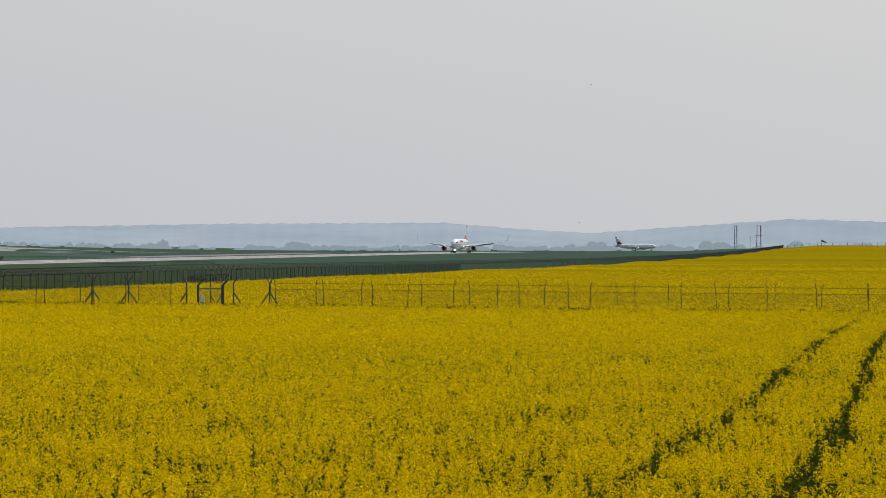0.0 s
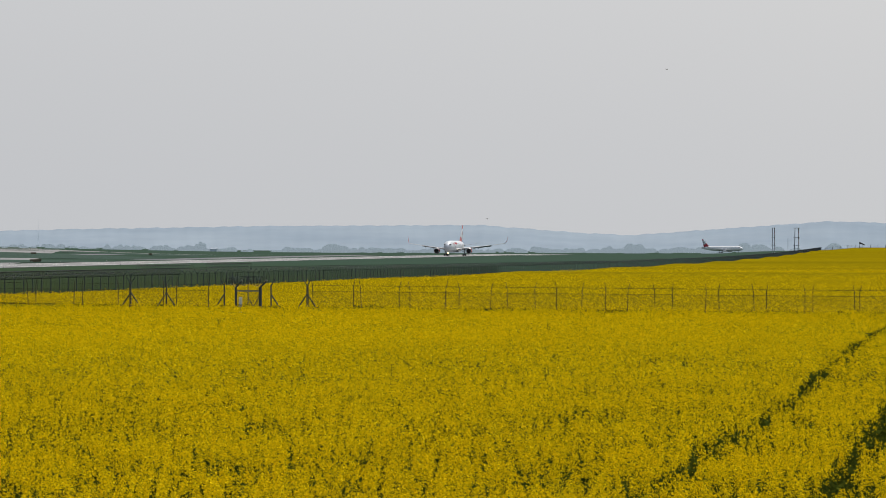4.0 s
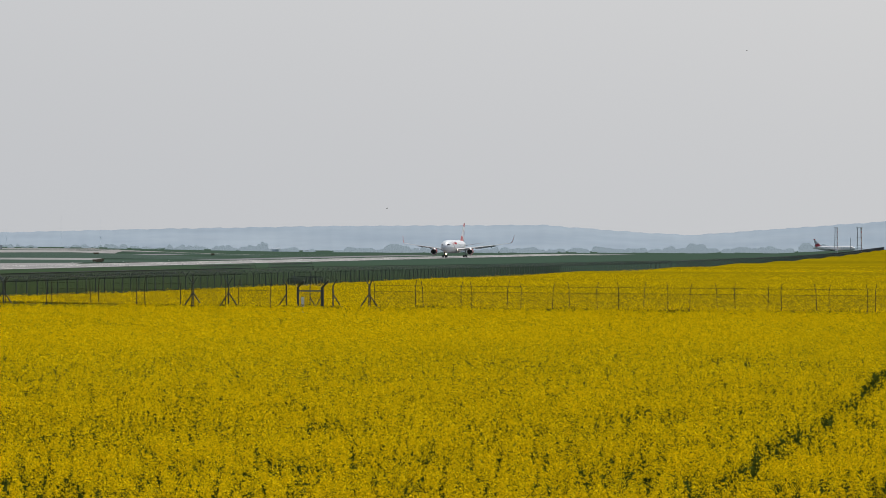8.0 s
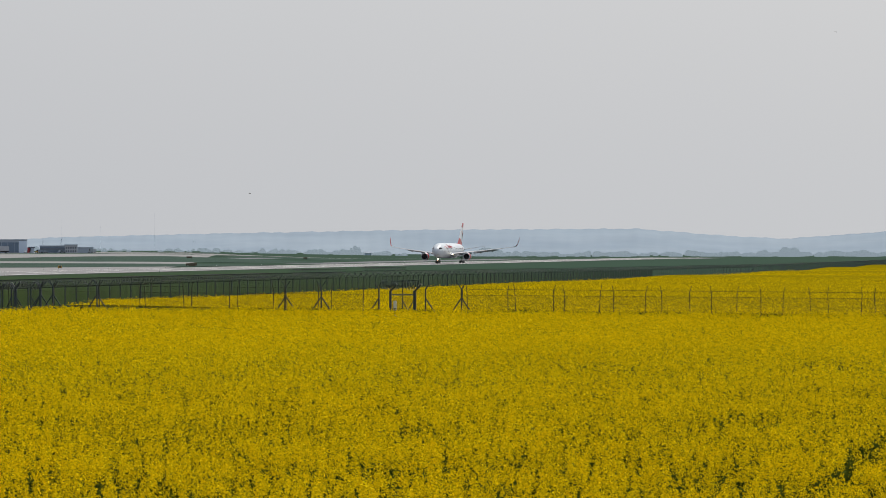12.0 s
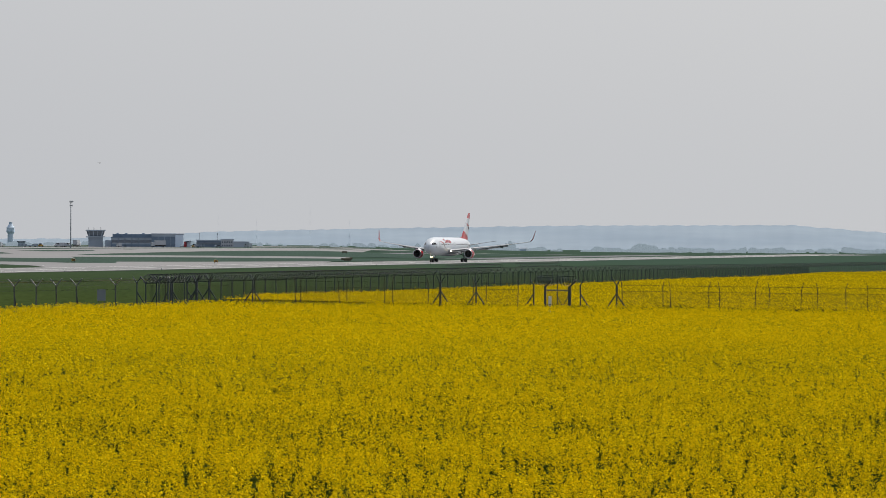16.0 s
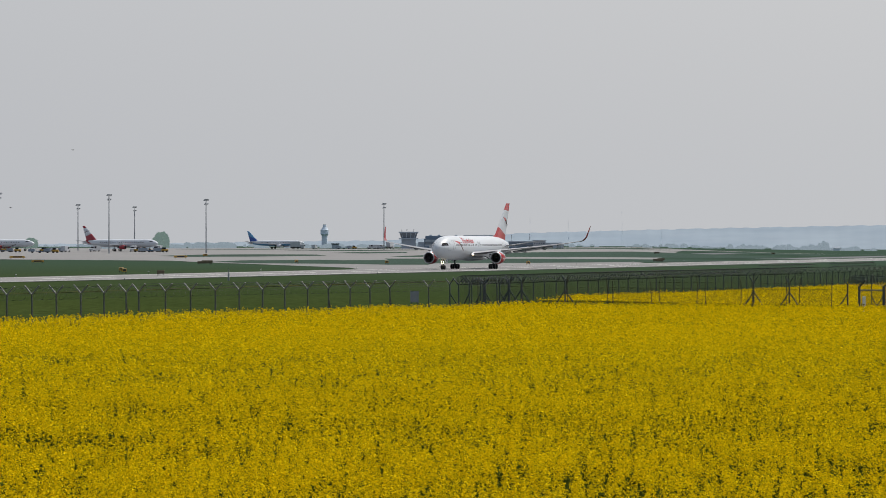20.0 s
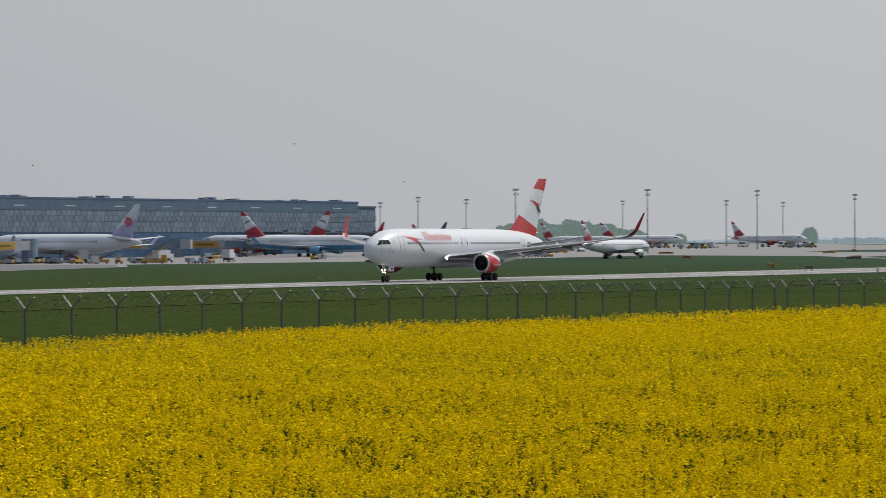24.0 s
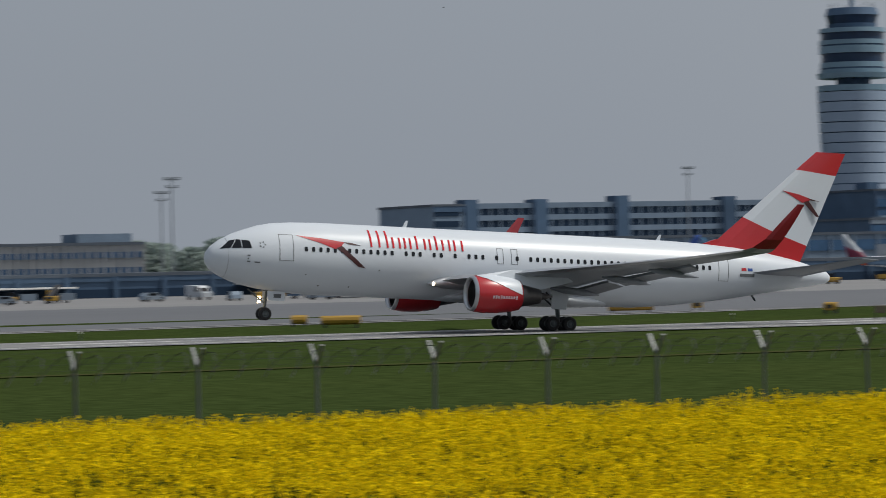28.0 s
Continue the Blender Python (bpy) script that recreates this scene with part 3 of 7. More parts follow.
        for d in np.linspace(0.45, 3.9, 12):
            r = np.interp(d, [0.3, 1.1, 2.2, 3.4, 4.0], [1.36, 1.45, 1.43, 1.28, 1.14]) + 0.03
            half = 0.3 + 1.25 * ((d - 0.45) / 3.45) ** 0.7
            rows.append([bm.verts.new((ex - d, ey + r * math.sin(t), ez + r * math.cos(t))) for t in np.linspace(-half, half, 13)])
        for p, q in zip(rows, rows[1:]):
            for i in range(12):
                bm.faces.new((p[i], p[i + 1], q[i + 1], q[i]))
        part("cowl_panel", bm, M_WHITE, nac, smooth=True)
        bm = bmesh.new()
        for i in range(10):
            t = side * 1.72
            d = 1.35 + 0.21 * i
            r = 1.47
            hh = 0.1 if i in (1, 3, 9) else 0.075
            for u in (0.0, 0.075):
                pts = [(d + u, t - hh), (d + u + 0.05, t - hh), (d + u + 0.05, t + hh), (d + u, t + hh)]
                bm.faces.new([bm.verts.new((ex - dd, ey + r * math.sin(tt), ez + r * math.cos(tt))) for dd, tt in pts])
        part("lettering_bars", bm, M_WHITE, nac, "white lettering bars")
        # tailplane
        ts = [(side * 0.6, N - 44.4, 6.0, 5.15, 0.6), (side * 1.7, N - 45.3, 5.2, 5.3, 0.5), (side * 9.3, N - 51.0, 1.9, 6.6, 0.16)]
        part("tailplane", loft(wing_rings(ts, 7)), M_WINGGREY, jet, smooth=True)
        # main gear with four wheels
        gear = part("main_gear", bar((0, side * 4.65, 0.75), (0.25, side * 4.75, 3.4), 0.17, 10), M_STEEL, jet)
        part("bogie_beam", bar((-0.75, side * 4.65, 0.62), (0.75, side * 4.65, 0.62), 0.12, 8), M_STEEL, gear)
        part("side_brace", bar((0.1, side * 4.6, 1.9), (0.1, side * 2.5, 3.0), 0.08, 8), M_STEEL, gear)
        part("drag_brace", bar((0.1, side * 4.65, 1.6), (1.8, side * 4.2, 3.1), 0.07, 8), M_STEEL, gear)
        part("gear_door", loft([[(-0.5, side * 5.0, 1.7), (0.75, side * 5.0, 1.7), (0.9, side * 5.15, 3.3), (-0.6, side * 5.15, 3.3)], [(-0.5, side * 5.05, 1.7), (0.75, side * 5.05, 1.7), (0.9, side * 5.2, 3.3), (-0.6, side * 5.2, 3.3)]]), M_WHITE, gear)
        for dx, dy in itertools.product((-0.71, 0.71), (-0.57, 0.57)):
            w = share("wheel", WHEEL, gear, pose(dx, side * 4.65 + dy, 0.585))
            share("rim", RIM, w, Matrix.Identity(4))
    # nose gear
    ng = part("nose_gear", bar((N - 4.55, 0, 0.5), (N - 4.75, 0, 2.5), 0.11, 10), M_STEEL, jet)
    part("drag_strut", bar((N - 4.6, 0, 1.3), (N - 3.2, 0, 2.35), 0.06, 8), M_STEEL, ng)
    for s in (-1, 1):
        w = share("wheel", WHEEL, ng, pose(N - 4.55, s * 0.32, 0.5) @ Matrix.Diagonal((0.87, 0.8, 0.87, 1)))
        share("rim", RIM, w, Matrix.Identity(4))
        d = part("gear_door", box(N - 6.0, s * 0.52, 1.55, N - 4.6, s * 0.58, 2.25), M_WHITE, ng)
        part("door_mark", box(N - 5.7, s * 0.6 - 0.01, 1.75, N - 5.1, s * 0.6 + 0.01, 2.05), M_SEAM, d)
        part("landing_light", loft([ring_x(N - 4.2 + dd, s * 0.22, 1.75, r, 12) for dd, r in ((0, 0.04), (0.06, 0.12), (0.1, 0.12))]), M_LAMP, ng, "lit landing light")
        part("taxi_light", loft([ring_x(N - 4.2 + dd, s * 0.16, 1.4, r, 12) for dd, r in ((0, 0.04), (0.06, 0.1), (0.1, 0.1))]), M_LAMP, ng, "lit taxi light")
        part("wing_root_light", loft([ring_x(N - 17.35 + dd, s * 2.95, 3.3, r, 12) for dd, r in ((0, 0.05), (0.08, 0.16), (0.12, 0.16))]), M_LAMP2, jet, "lit wing-root landing light")
    # fin in bands
    zb, zt = 6.9, 15.45
    LE = lambda v: N - (41.9 + 9.95 * v) + 0.0
    TE = lambda v: N - (50.9 + 3.65 * v)
    fin = part("fin", fin_skin(LE, TE, lambda f: 9.83 - 2.08 * f, lambda f: 13.92 - 0.35 * f, 0.36, 0.12, zb, zt), M_WHITE, jet, "white tail fin with red bands")
    part("fin_root_band", fin_skin(LE, TE, lambda f: zb - 0.2 - 0.55 * f, lambda f: 9.83 - 2.08 * f, 0.36, 0.12, zb, zt), M_RED, fin)
    part("fin_tip_band", fin_skin(LE, TE, lambda f: 13.92 - 0.35 * f, lambda f: zt, 0.36, 0.12, zb, zt), M_RED, fin)
    part("dorsal_fillet", prism([(N - 41.5, 7.42), (N - 42.9, 7.92), (N - 43.4, 7.9), (N - 43.6, 7.0), (N - 41.2, 7.0)], -0.09, 0.09), M_RED, fin)
    for side in (1, -1):
        for nm, pts, m in (("emblem_wing", [(48.8, 12.15), (50.3, 11.9), (51.4, 11.56), (51.15, 11.38), (50.6, 11.24)], M_RED), ("emblem_tail", [(50.75, 11.3), (51.15, 11.46), (52.2, 10.16), (51.95, 10.16)], M_DKRED), ("emblem_beak", [(51.0, 11.66), (52.2, 11.4), (51.35, 11.48)], M_DKRED)):
            part(nm, prism([(N - a, z) for a, z in pts], side * 0.19 - 0.055, side * 0.19 + 0.055), m, fin)
    # aerials
    for a, z, h in ((15.6, 7.6, 0.55), (37.5, 7.55, 0.5), (43.2, 1.95, -0.0)):
        if h:
            part("aerial", loft([[(N - a, -0.03, z - 0.1), (N - a - 0.4, 0, z - 0.1), (N - a, 0.03, z - 0.1)], [(N - a - 0.35, -0.02, z + h), (N - a - 0.55, 0, z + h), (N - a - 0.35, 0.02, z + h)]]), M_WHITE, jet)
    part("tail_skid", bar((N - 46.2, 0, 3.75), (N - 46.7, 0, 3.1), 0.08), M_STEEL, jet)
    def section(a):
        """The fuselage's outline a metres behind the nose."""
        for r0, r1 in zip(rings, rings[1:]):
            if r1[0][0] <= N - a <= r0[0][0]:
                f = (r0[0][0] - N + a) / (r0[0][0] - r1[0][0])
                return [(N - a, (p[1] * (1 - f) + q[1] * f) * 1.004, ((p[2] * (1 - f) + q[2] * f) - 4.4) * 1.004 + 4.4) for p, q in zip(r0, r1)]

    part("radome_seam", loft([section(a) for a in (1.05, 1.07)], caps=False), M_SEAM, fus)
    return jet


M_LETTER = mat("lettering_red_paint", (0.56, 0.03, 0.04), 0.7, vary=0.05, scale=0.5, spec=0.1)
M_SEAM = mat("dark_seam_paint", (0.12, 0.13, 0.14), 0.6)
M_DKRED = mat("emblem_dark_paint", (0.06, 0.012, 0.014), 0.4)
M_WINGRED = mat("winglet_red_paint", (0.28, 0.012, 0.022), 0.4, coat=0.2)
M_BLUE = mat("blue_paint", (0.03, 0.09, 0.35), 0.4)
M_LAMP = glow("lamp_glow", (1.0, 0.72, 0.36), 9.0)
M_LAMP2 = glow("wing_lamp_glow", (1.0, 0.80, 0.50), 8.0)
_w, _r = part("tyre_pattern", wheel_mesh(), M_TYRE, smooth=True), part("rim_pattern", rim_mesh(), M_STEEL)
WHEEL, RIM = _w.data, _r.data
for _o in (_w, _r):
    bpy.data.objects.remove(_o)
jet = big_jet()



def soil1(x, y):
    return float(soil(np.array(float(x)), np.array(float(y))))


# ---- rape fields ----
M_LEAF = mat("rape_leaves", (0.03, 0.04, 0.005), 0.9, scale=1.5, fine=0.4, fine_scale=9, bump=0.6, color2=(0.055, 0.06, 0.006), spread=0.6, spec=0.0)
M_PETAL = mat("rape_petals", (0.87, 0.64, 0.006), 0.8, vary=0.1, scale=0.09, spread=0.8, color2=(0.78, 0.56, 0.005), fine=0.12, fine_scale=30, per_island=0.42, spec=0.0, thin=0.2)
M_STALK = mat("rape_stalks", (0.075, 0.095, 0.012), 0.85, scale=2.0, per_island=0.4, spec=0.0, thin=0.2)
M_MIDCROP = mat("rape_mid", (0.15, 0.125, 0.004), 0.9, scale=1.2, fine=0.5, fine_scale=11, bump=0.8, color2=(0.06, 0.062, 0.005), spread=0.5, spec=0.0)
# well below the petal colour: shade among the spikes is put into it
M_FARCROP = mat("far_rape", (0.25, 0.182, 0.002), 0.9, scale=0.02, fine=0.35, fine_scale=1.6, bump=0.5, color2=(0.15, 0.118, 0.003), spread=0.45, stretch=(0.8, 0.25, 1), spec=0.0)
CHANCE = np.random.default_rng(5).uniform(0, 1, (256, 256))


def patchy(x, y, cell, shift=0):
    """Smooth chance between 0 and 1 over the field, with patches about one cell wide."""
    u, v = np.asarray(x) / cell + 17.3 * shift, np.asarray(y) / cell + 9.1 * shift
    i, j = np.floor(u).astype(int), np.floor(v).astype(int)
    f, g = u - i, v - j
    f, g = f * f * (3 - 2 * f), g * g * (3 - 2 * g)
    a, b, c, d = CHANCE[i % 256, j % 256], CHANCE[(i + 1) % 256, j % 256], CHANCE[i % 256, (j + 1) % 256], CHANCE[(i + 1) % 256, (j + 1) % 256]
    return (a * (1 - f) + b * f) * (1 - g) + (c * (1 - f) + d * f) * g


def fence_y(X):
    """How far the crop behind the old fence reaches; it leaves a grassy bay at the fence corner."""
    return np.interp(X, [228, 243, 248, 2500], [71.6, 72.4, 75.9, 75.9])


TRACKS = ([(200, 1.9), (178, 2.1), (116, 2.9), (85, 3.25), (71, 3.55), (58, 4.05), (50, 4.2), (38, 4.6)], [(170, -0.2), (130, 0.5), (76, 0.98), (63, 1.15), (51, 1.5), (40, 1.9)])


def far_dip(x, y):
    """How much lower the crop behind the old fence stands; it is rank by the fence corner."""
    return np.interp(x, [230, 250, 290, 380, 450], [-0.16, -0.14, 0.06, 0.1, 0]) * np.interp(y, [50, 60, 66], [0, 0.5, 1])


def field_edge(x):
    """The crop's edge along the airfield fence, which bends near the corner."""
    return np.interp(x, [173, 216.6], [75.1, 71.0])


def canopy(xy):
    """The uneven top of the standing crop."""
    x, y = xy[:, 0], xy[:, 1]
    return crop_top(x, y) + 0.20 * (patchy(x, y, 2.6) - 0.5) + 0.22 * (patchy(x, y, 0.5, 1) - 0.5) - 0.03


def triangles(name, v, tris, material, label):
    me = bpy.data.meshes.new(name)
    me.vertices.add(len(v))
    me.vertices.foreach_set("co", v.reshape(-1).astype(np.float32))
    me.loops.add(len(tris) * 3)
    me.loops.foreach_set("vertex_index", tris.reshape(-1).astype(np.int32))
    me.polygons.add(len(tris))
    me.polygons.foreach_set("loop_start", np.arange(0, len(tris) * 3, 3, dtype=np.int32))
    me.update(calc_edges=True)
    me.materials.append(material)
    return tagged(new(name, me), label, "crop field", kind="stuff")


def petals(name, xy, count, size, tall, seed, material, drop=0.0, wide=0.04, label=""):
    """Single open flowers or leaves round the spikes at points xy, each a small three-cornered face."""
    rng = np.random.default_rng(seed)
    n = len(xy)
    N = n * count
    base = np.repeat(np.column_stack([xy, canopy(xy) + np.clip(rng.normal(0, 0.095, n), -0.22, 0.15) - drop]), count, axis=0)
    lev = rng.uniform(0, 1, N) ** 1.35
    r = wide * (0.4 + 0.8 * np.sin(0.3 + lev * 2.2)) * rng.uniform(0.7, 1.3, N)
    ang = rng.uniform(0, 2 * np.pi, N)
    c = base + np.column_stack([r * np.cos(ang), r * np.sin(ang), -lev * tall])
    face = np.column_stack([np.cos(ang), np.sin(ang), rng.uniform(-0.3, 1.5, N)]) + rng.normal(0, 0.24, (N, 3))
    u = np.cross(face, rng.normal(0, 1, (N, 3)))
    u /= np.linalg.norm(u, axis=1)[:, None]
    w = np.cross(u, face)
    w /= np.linalg.norm(w, axis=1)[:, None]
    s = (size * rng.uniform(0.65, 1.2, N))[:, None] * 0.62
    v = np.stack([c + u * s, c - u * s * 0.5 + w * s * 0.87, c - u * s * 0.5 - w * s * 0.87], 1).reshape(-1, 3)
    return triangles(name, v, np.arange(N * 3).reshape(-1, 3), material, label)


def field_points(density, b0, b1, r0, r1, seed, thin=0.9, tracks=TRACKS):
    """Chance places in a sector of the field: bearings b0 to b1, distances r0 to r1; gaps and the wheel tracks stay open."""
    rng = np.random.default_rng(seed)
    count = int(density * radians(b1 - b0) * 0.5 * (r1 * r1 - r0 * r0))
    b = np.radians(rng.uniform(b0, b1, count))
    r = np.sqrt(rng.uniform(r0 * r0, r1 * r1, count))
    x, y = r * np.sin(b), r * np.cos(b)
    keep = (y < field_edge(x)) & (x < 227.3)
    open_ = np.clip((0.66 * patchy(x, y, 0.34, 2) + 0.34 * patchy(x, y, 4.2, 3) - 0.52) / 0.2, 0, 1)
    bare = np.clip((patchy(x, y, 1.3, 4) * patchy(x, y, 9.0, 5) - 0.56) / 0.1, 0, 1)
    keep &= rng.uniform(0, 1, count) > np.maximum(thin * open_, 0.8 * bare)
    for tr in tracks:
        tx, ty = np.array([p[0] for p in tr])[::-1], np.array([p[1] for p in tr])[::-1]
        d = np.abs(y + 0.3 * (patchy(x, y, 1.7, 6) - 0.5) - np.interp(x, tx, ty))
        near = (x < tx[-1]) & (d < 0.07 + 0.32 * patchy(x, x * 0, 2.1, 7))
        keep &= ~(near & (rng.uniform(0, 1, count) < 0.94))
    return np.column_stack([x, y])[keep]


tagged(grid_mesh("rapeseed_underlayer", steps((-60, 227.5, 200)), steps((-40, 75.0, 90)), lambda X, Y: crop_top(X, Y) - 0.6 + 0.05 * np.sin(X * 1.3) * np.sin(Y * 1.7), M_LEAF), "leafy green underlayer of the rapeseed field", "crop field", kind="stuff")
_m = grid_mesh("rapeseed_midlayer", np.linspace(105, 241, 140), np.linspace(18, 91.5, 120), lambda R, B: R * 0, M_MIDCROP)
_co = np.empty(len(_m.data.vertices) * 3, np.float32)
_m.data.vertices.foreach_get("co", _co)
_co = _co.reshape(-1, 3)
_r, _b = _co[:, 0].copy(), np.radians(_co[:, 1])
_co[:, 0], _co[:, 1] = np.minimum(_r * np.sin(_b), 227.3), np.minimum(_r * np.cos(_b), field_edge(_r * np.sin(_b)) - 0.2)
_co[:, 2] = crop_top(_co[:, 0], _co[:, 1]) - 0.42 - 0.3 * np.clip((165 - np.hypot(_co[:, 0], _co[:, 1])) / 60, 0, 1) - 0.6 * np.clip((8 - _co[:, 1]) / 2, 0, 1) * (_co[:, 0] < 212)
_m.data.vertices.foreach_set("co", _co.reshape(-1))
tagged(_m, "dense yellow-green layer of rapeseed flowers", "crop field", kind="stuff")
# darker green than the leaf layer, so the wheel tracks stand out
M_TRACK = mat("dark_track_leaves", (0.02, 0.034, 0.006), 0.95, scale=2.0, fine=0.4, fine_scale=8, color2=(0.035, 0.042, 0.008), spec=0.0)
for _t in TRACKS:
    _tx, _ty = np.array([p[0] for p in _t])[::-1], np.array([p[1] for p in _t])[::-1]
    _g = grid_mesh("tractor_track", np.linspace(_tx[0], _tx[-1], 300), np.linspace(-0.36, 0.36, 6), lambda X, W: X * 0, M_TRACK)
    _co = np.empty(len(_g.data.vertices) * 3, np.float32)
    _g.data.vertices.foreach_get("co", _co)
    _co = _co.reshape(-1, 3)
    _co[:, 1] += np.interp(_co[:, 0], _tx, _ty)
    _co[:, 2] = crop_top(_co[:, 0], _co[:, 1]) - 0.74 - 0.16 * patchy(_co[:, 0], _co[:, 1], 0.6)
    _g.data.vertices.foreach_set("co", _co.reshape(-1))
    tagged(_g, "dark leafy wheel track through the rapeseed field", "track", kind="structure")
BLOOM = "bright yellow rapeseed flower spikes in full bloom"
petals("rapeseed_flowers", field_points(25, 56, 91.2, 45, 62, 3, 0.52), 31, 0.031, 0.27, 21, M_PETAL, wide=0.038, label=BLOOM)
petals("rapeseed_flowers", field_points(32, 13.5, 56, 45, 62, 7, 0.8), 14, 0.043, 0.26, 22, M_PETAL, wide=0.038, label=BLOOM)
petals("rapeseed_flowers", field_points(27, 56, 91.2, 62, 92, 9, 0.26), 15, 0.037, 0.25, 23, M_PETAL, wide=0.036, label=BLOOM)
petals("rapeseed_flowers", field_points(34, 13.5, 56, 62, 92, 10, 0.48), 9, 0.049, 0.25, 24, M_PETAL, wide=0.038, label=BLOOM)
petals("rapeseed_flowers", field_points(21, 25, 91.2, 92, 150, 4, 0.38), 7, 0.05, 0.22, 25, M_PETAL, wide=0.036, label=BLOOM)
petals("rapeseed_flowers", field_points(12, 50, 91.2, 150, 241, 5, 0.62), 5, 0.066, 0.2, 26, M_PETAL, wide=0.04, label="yellow rapeseed flowers towards the fence")
petals("rapeseed_stalks", field_points(22, 13.5, 91.2, 45, 92, 6, 0.2, ()), 4, 0.07, 0.32, 14, M_STALK, drop=0.24, wide=0.09, label="green rapeseed stalks and leaves under the flowers")
for _i, _t in enumerate(TRACKS):
    _rng = np.random.default_rng(50 + _i)
    _x = _rng.uniform(45, _t[0][0], 9000)
    _p = np.column_stack([_x, np.interp(_x, [p[0] for p in _t][::-1], [p[1] for p in _t][::-1]) + _rng.uniform(-0.5, 0.5, 9000)])
    petals("track_leaves", _p, 3, 0.11, 0.4, 52 + _i, M_STALK, drop=0.38, wide=0.12, label="ragged green leaves along the wheel track")
_rng = np.random.default_rng(19)
_p = np.column_stack([_rng.uniform(-58, 45, 30000), _rng.uniform(-38, 45, 30000)])
_d = np.hypot(_p[:, 0], _p[:, 1])
_p = _p[(_d > 2.0) & ((_d < 45.2) | (_p[:, 0] < 0) | (_p[:, 1] < 0))]
petals("rapeseed_flowers", _p, 4, 0.09, 0.24, 20, M_PETAL, wide=0.07, label="yellow rapeseed flowers round the viewpoint")
_X, _V = steps((230, 600, 70), (600, 2330, 90)), np.linspace(0, 1, 60) ** 0.5
_fx = grid_mesh("far_rapeseed_field", _X, _V, lambda X, V: X * 0, M_FARCROP)
_co = np.empty(len(_fx.data.vertices) * 3, np.float32)
_fx.data.vertices.foreach_get("co", _co)
_co = _co.reshape(-1, 3)
_co[:, 1] = -420 + (fence_y(_co[:, 0]) - 1.0 + 420) * _co[:, 1]
_co[:, 2] = crop_top(_co[:, 0], _co[:, 1]) - 0.08 - far_dip(_co[:, 0], _co[:, 1]) + 0.22 * np.sin(_co[:, 0] / 31.0 + 0.6 * np.sin(_co[:, 1] / 40.0)) * np.clip((_co[:, 0] - 430) / 200, 0, 1)
_fx.data.vertices.foreach_set("co", _co.reshape(-1))
tagged(_fx, "distant yellow rapeseed field behind the old fence", "crop field", kind="stuff")
_rng = np.random.default_rng(8)
_p = np.column_stack([230.5 + 640 * _rng.uniform(0, 1, 130000) ** 1.7, _rng.uniform(-12, 76, 130000)])
_p = _p[_p[:, 1] < fence_y(_p[:, 0]) - 1.2]
petals("rapeseed_flowers", _p, 3, 0.072, 0.2, 15, M_PETAL, drop=far_dip(_p[:, 0], _p[:, 1]), wide=0.05, label="yellow rapeseed flowers behind the old fence")
# rank grass along the foot of the old fence, standing in for the shaded crop side
_rng = np.random.default_rng(41)
_p = np.column_stack([_rng.uniform(227.4, 229.9, 11000), _rng.uniform(-14, 72, 11000)])
petals("fence_foot_growth", _p, 3, 0.08, 0.3, 42, M_STALK, drop=0.14, wide=0.05, label="rank green growth for the shaded crop side at the foot of the old fence")["category"] = "grass"


# ---- fences ----
def strip_mesh(name, segs, w, material, label, parent=None, normal=(0, 1, 0)):
    """Thin wires as flat strands: each seg is two points."""
    a = np.array([s[0] for s in segs], float)
    b = np.array([s[1] for s in segs], float)
    d = b - a
    n = np.cross(d, np.array(normal, float))
    n /= np.linalg.norm(n, axis=1)[:, None] + 1e-9
    v = np.stack([a - n * w / 2, a + n * w / 2, b + n * w / 2, b - n * w / 2], 1).reshape(-1, 3)
    N = len(segs)
    me = bpy.data.meshes.new(name)
    me.from_pydata(v.tolist(), [], np.arange(N * 4).reshape(N, 4).tolist())
    me.materials.append(material)
    ob = new(name, me)
    ob.parent = parent
    if label:
        ob["label"] = label
    return ob


def mesh_of(ob):
    me = ob.data
    bpy.data.objects.remove(ob)
    return me


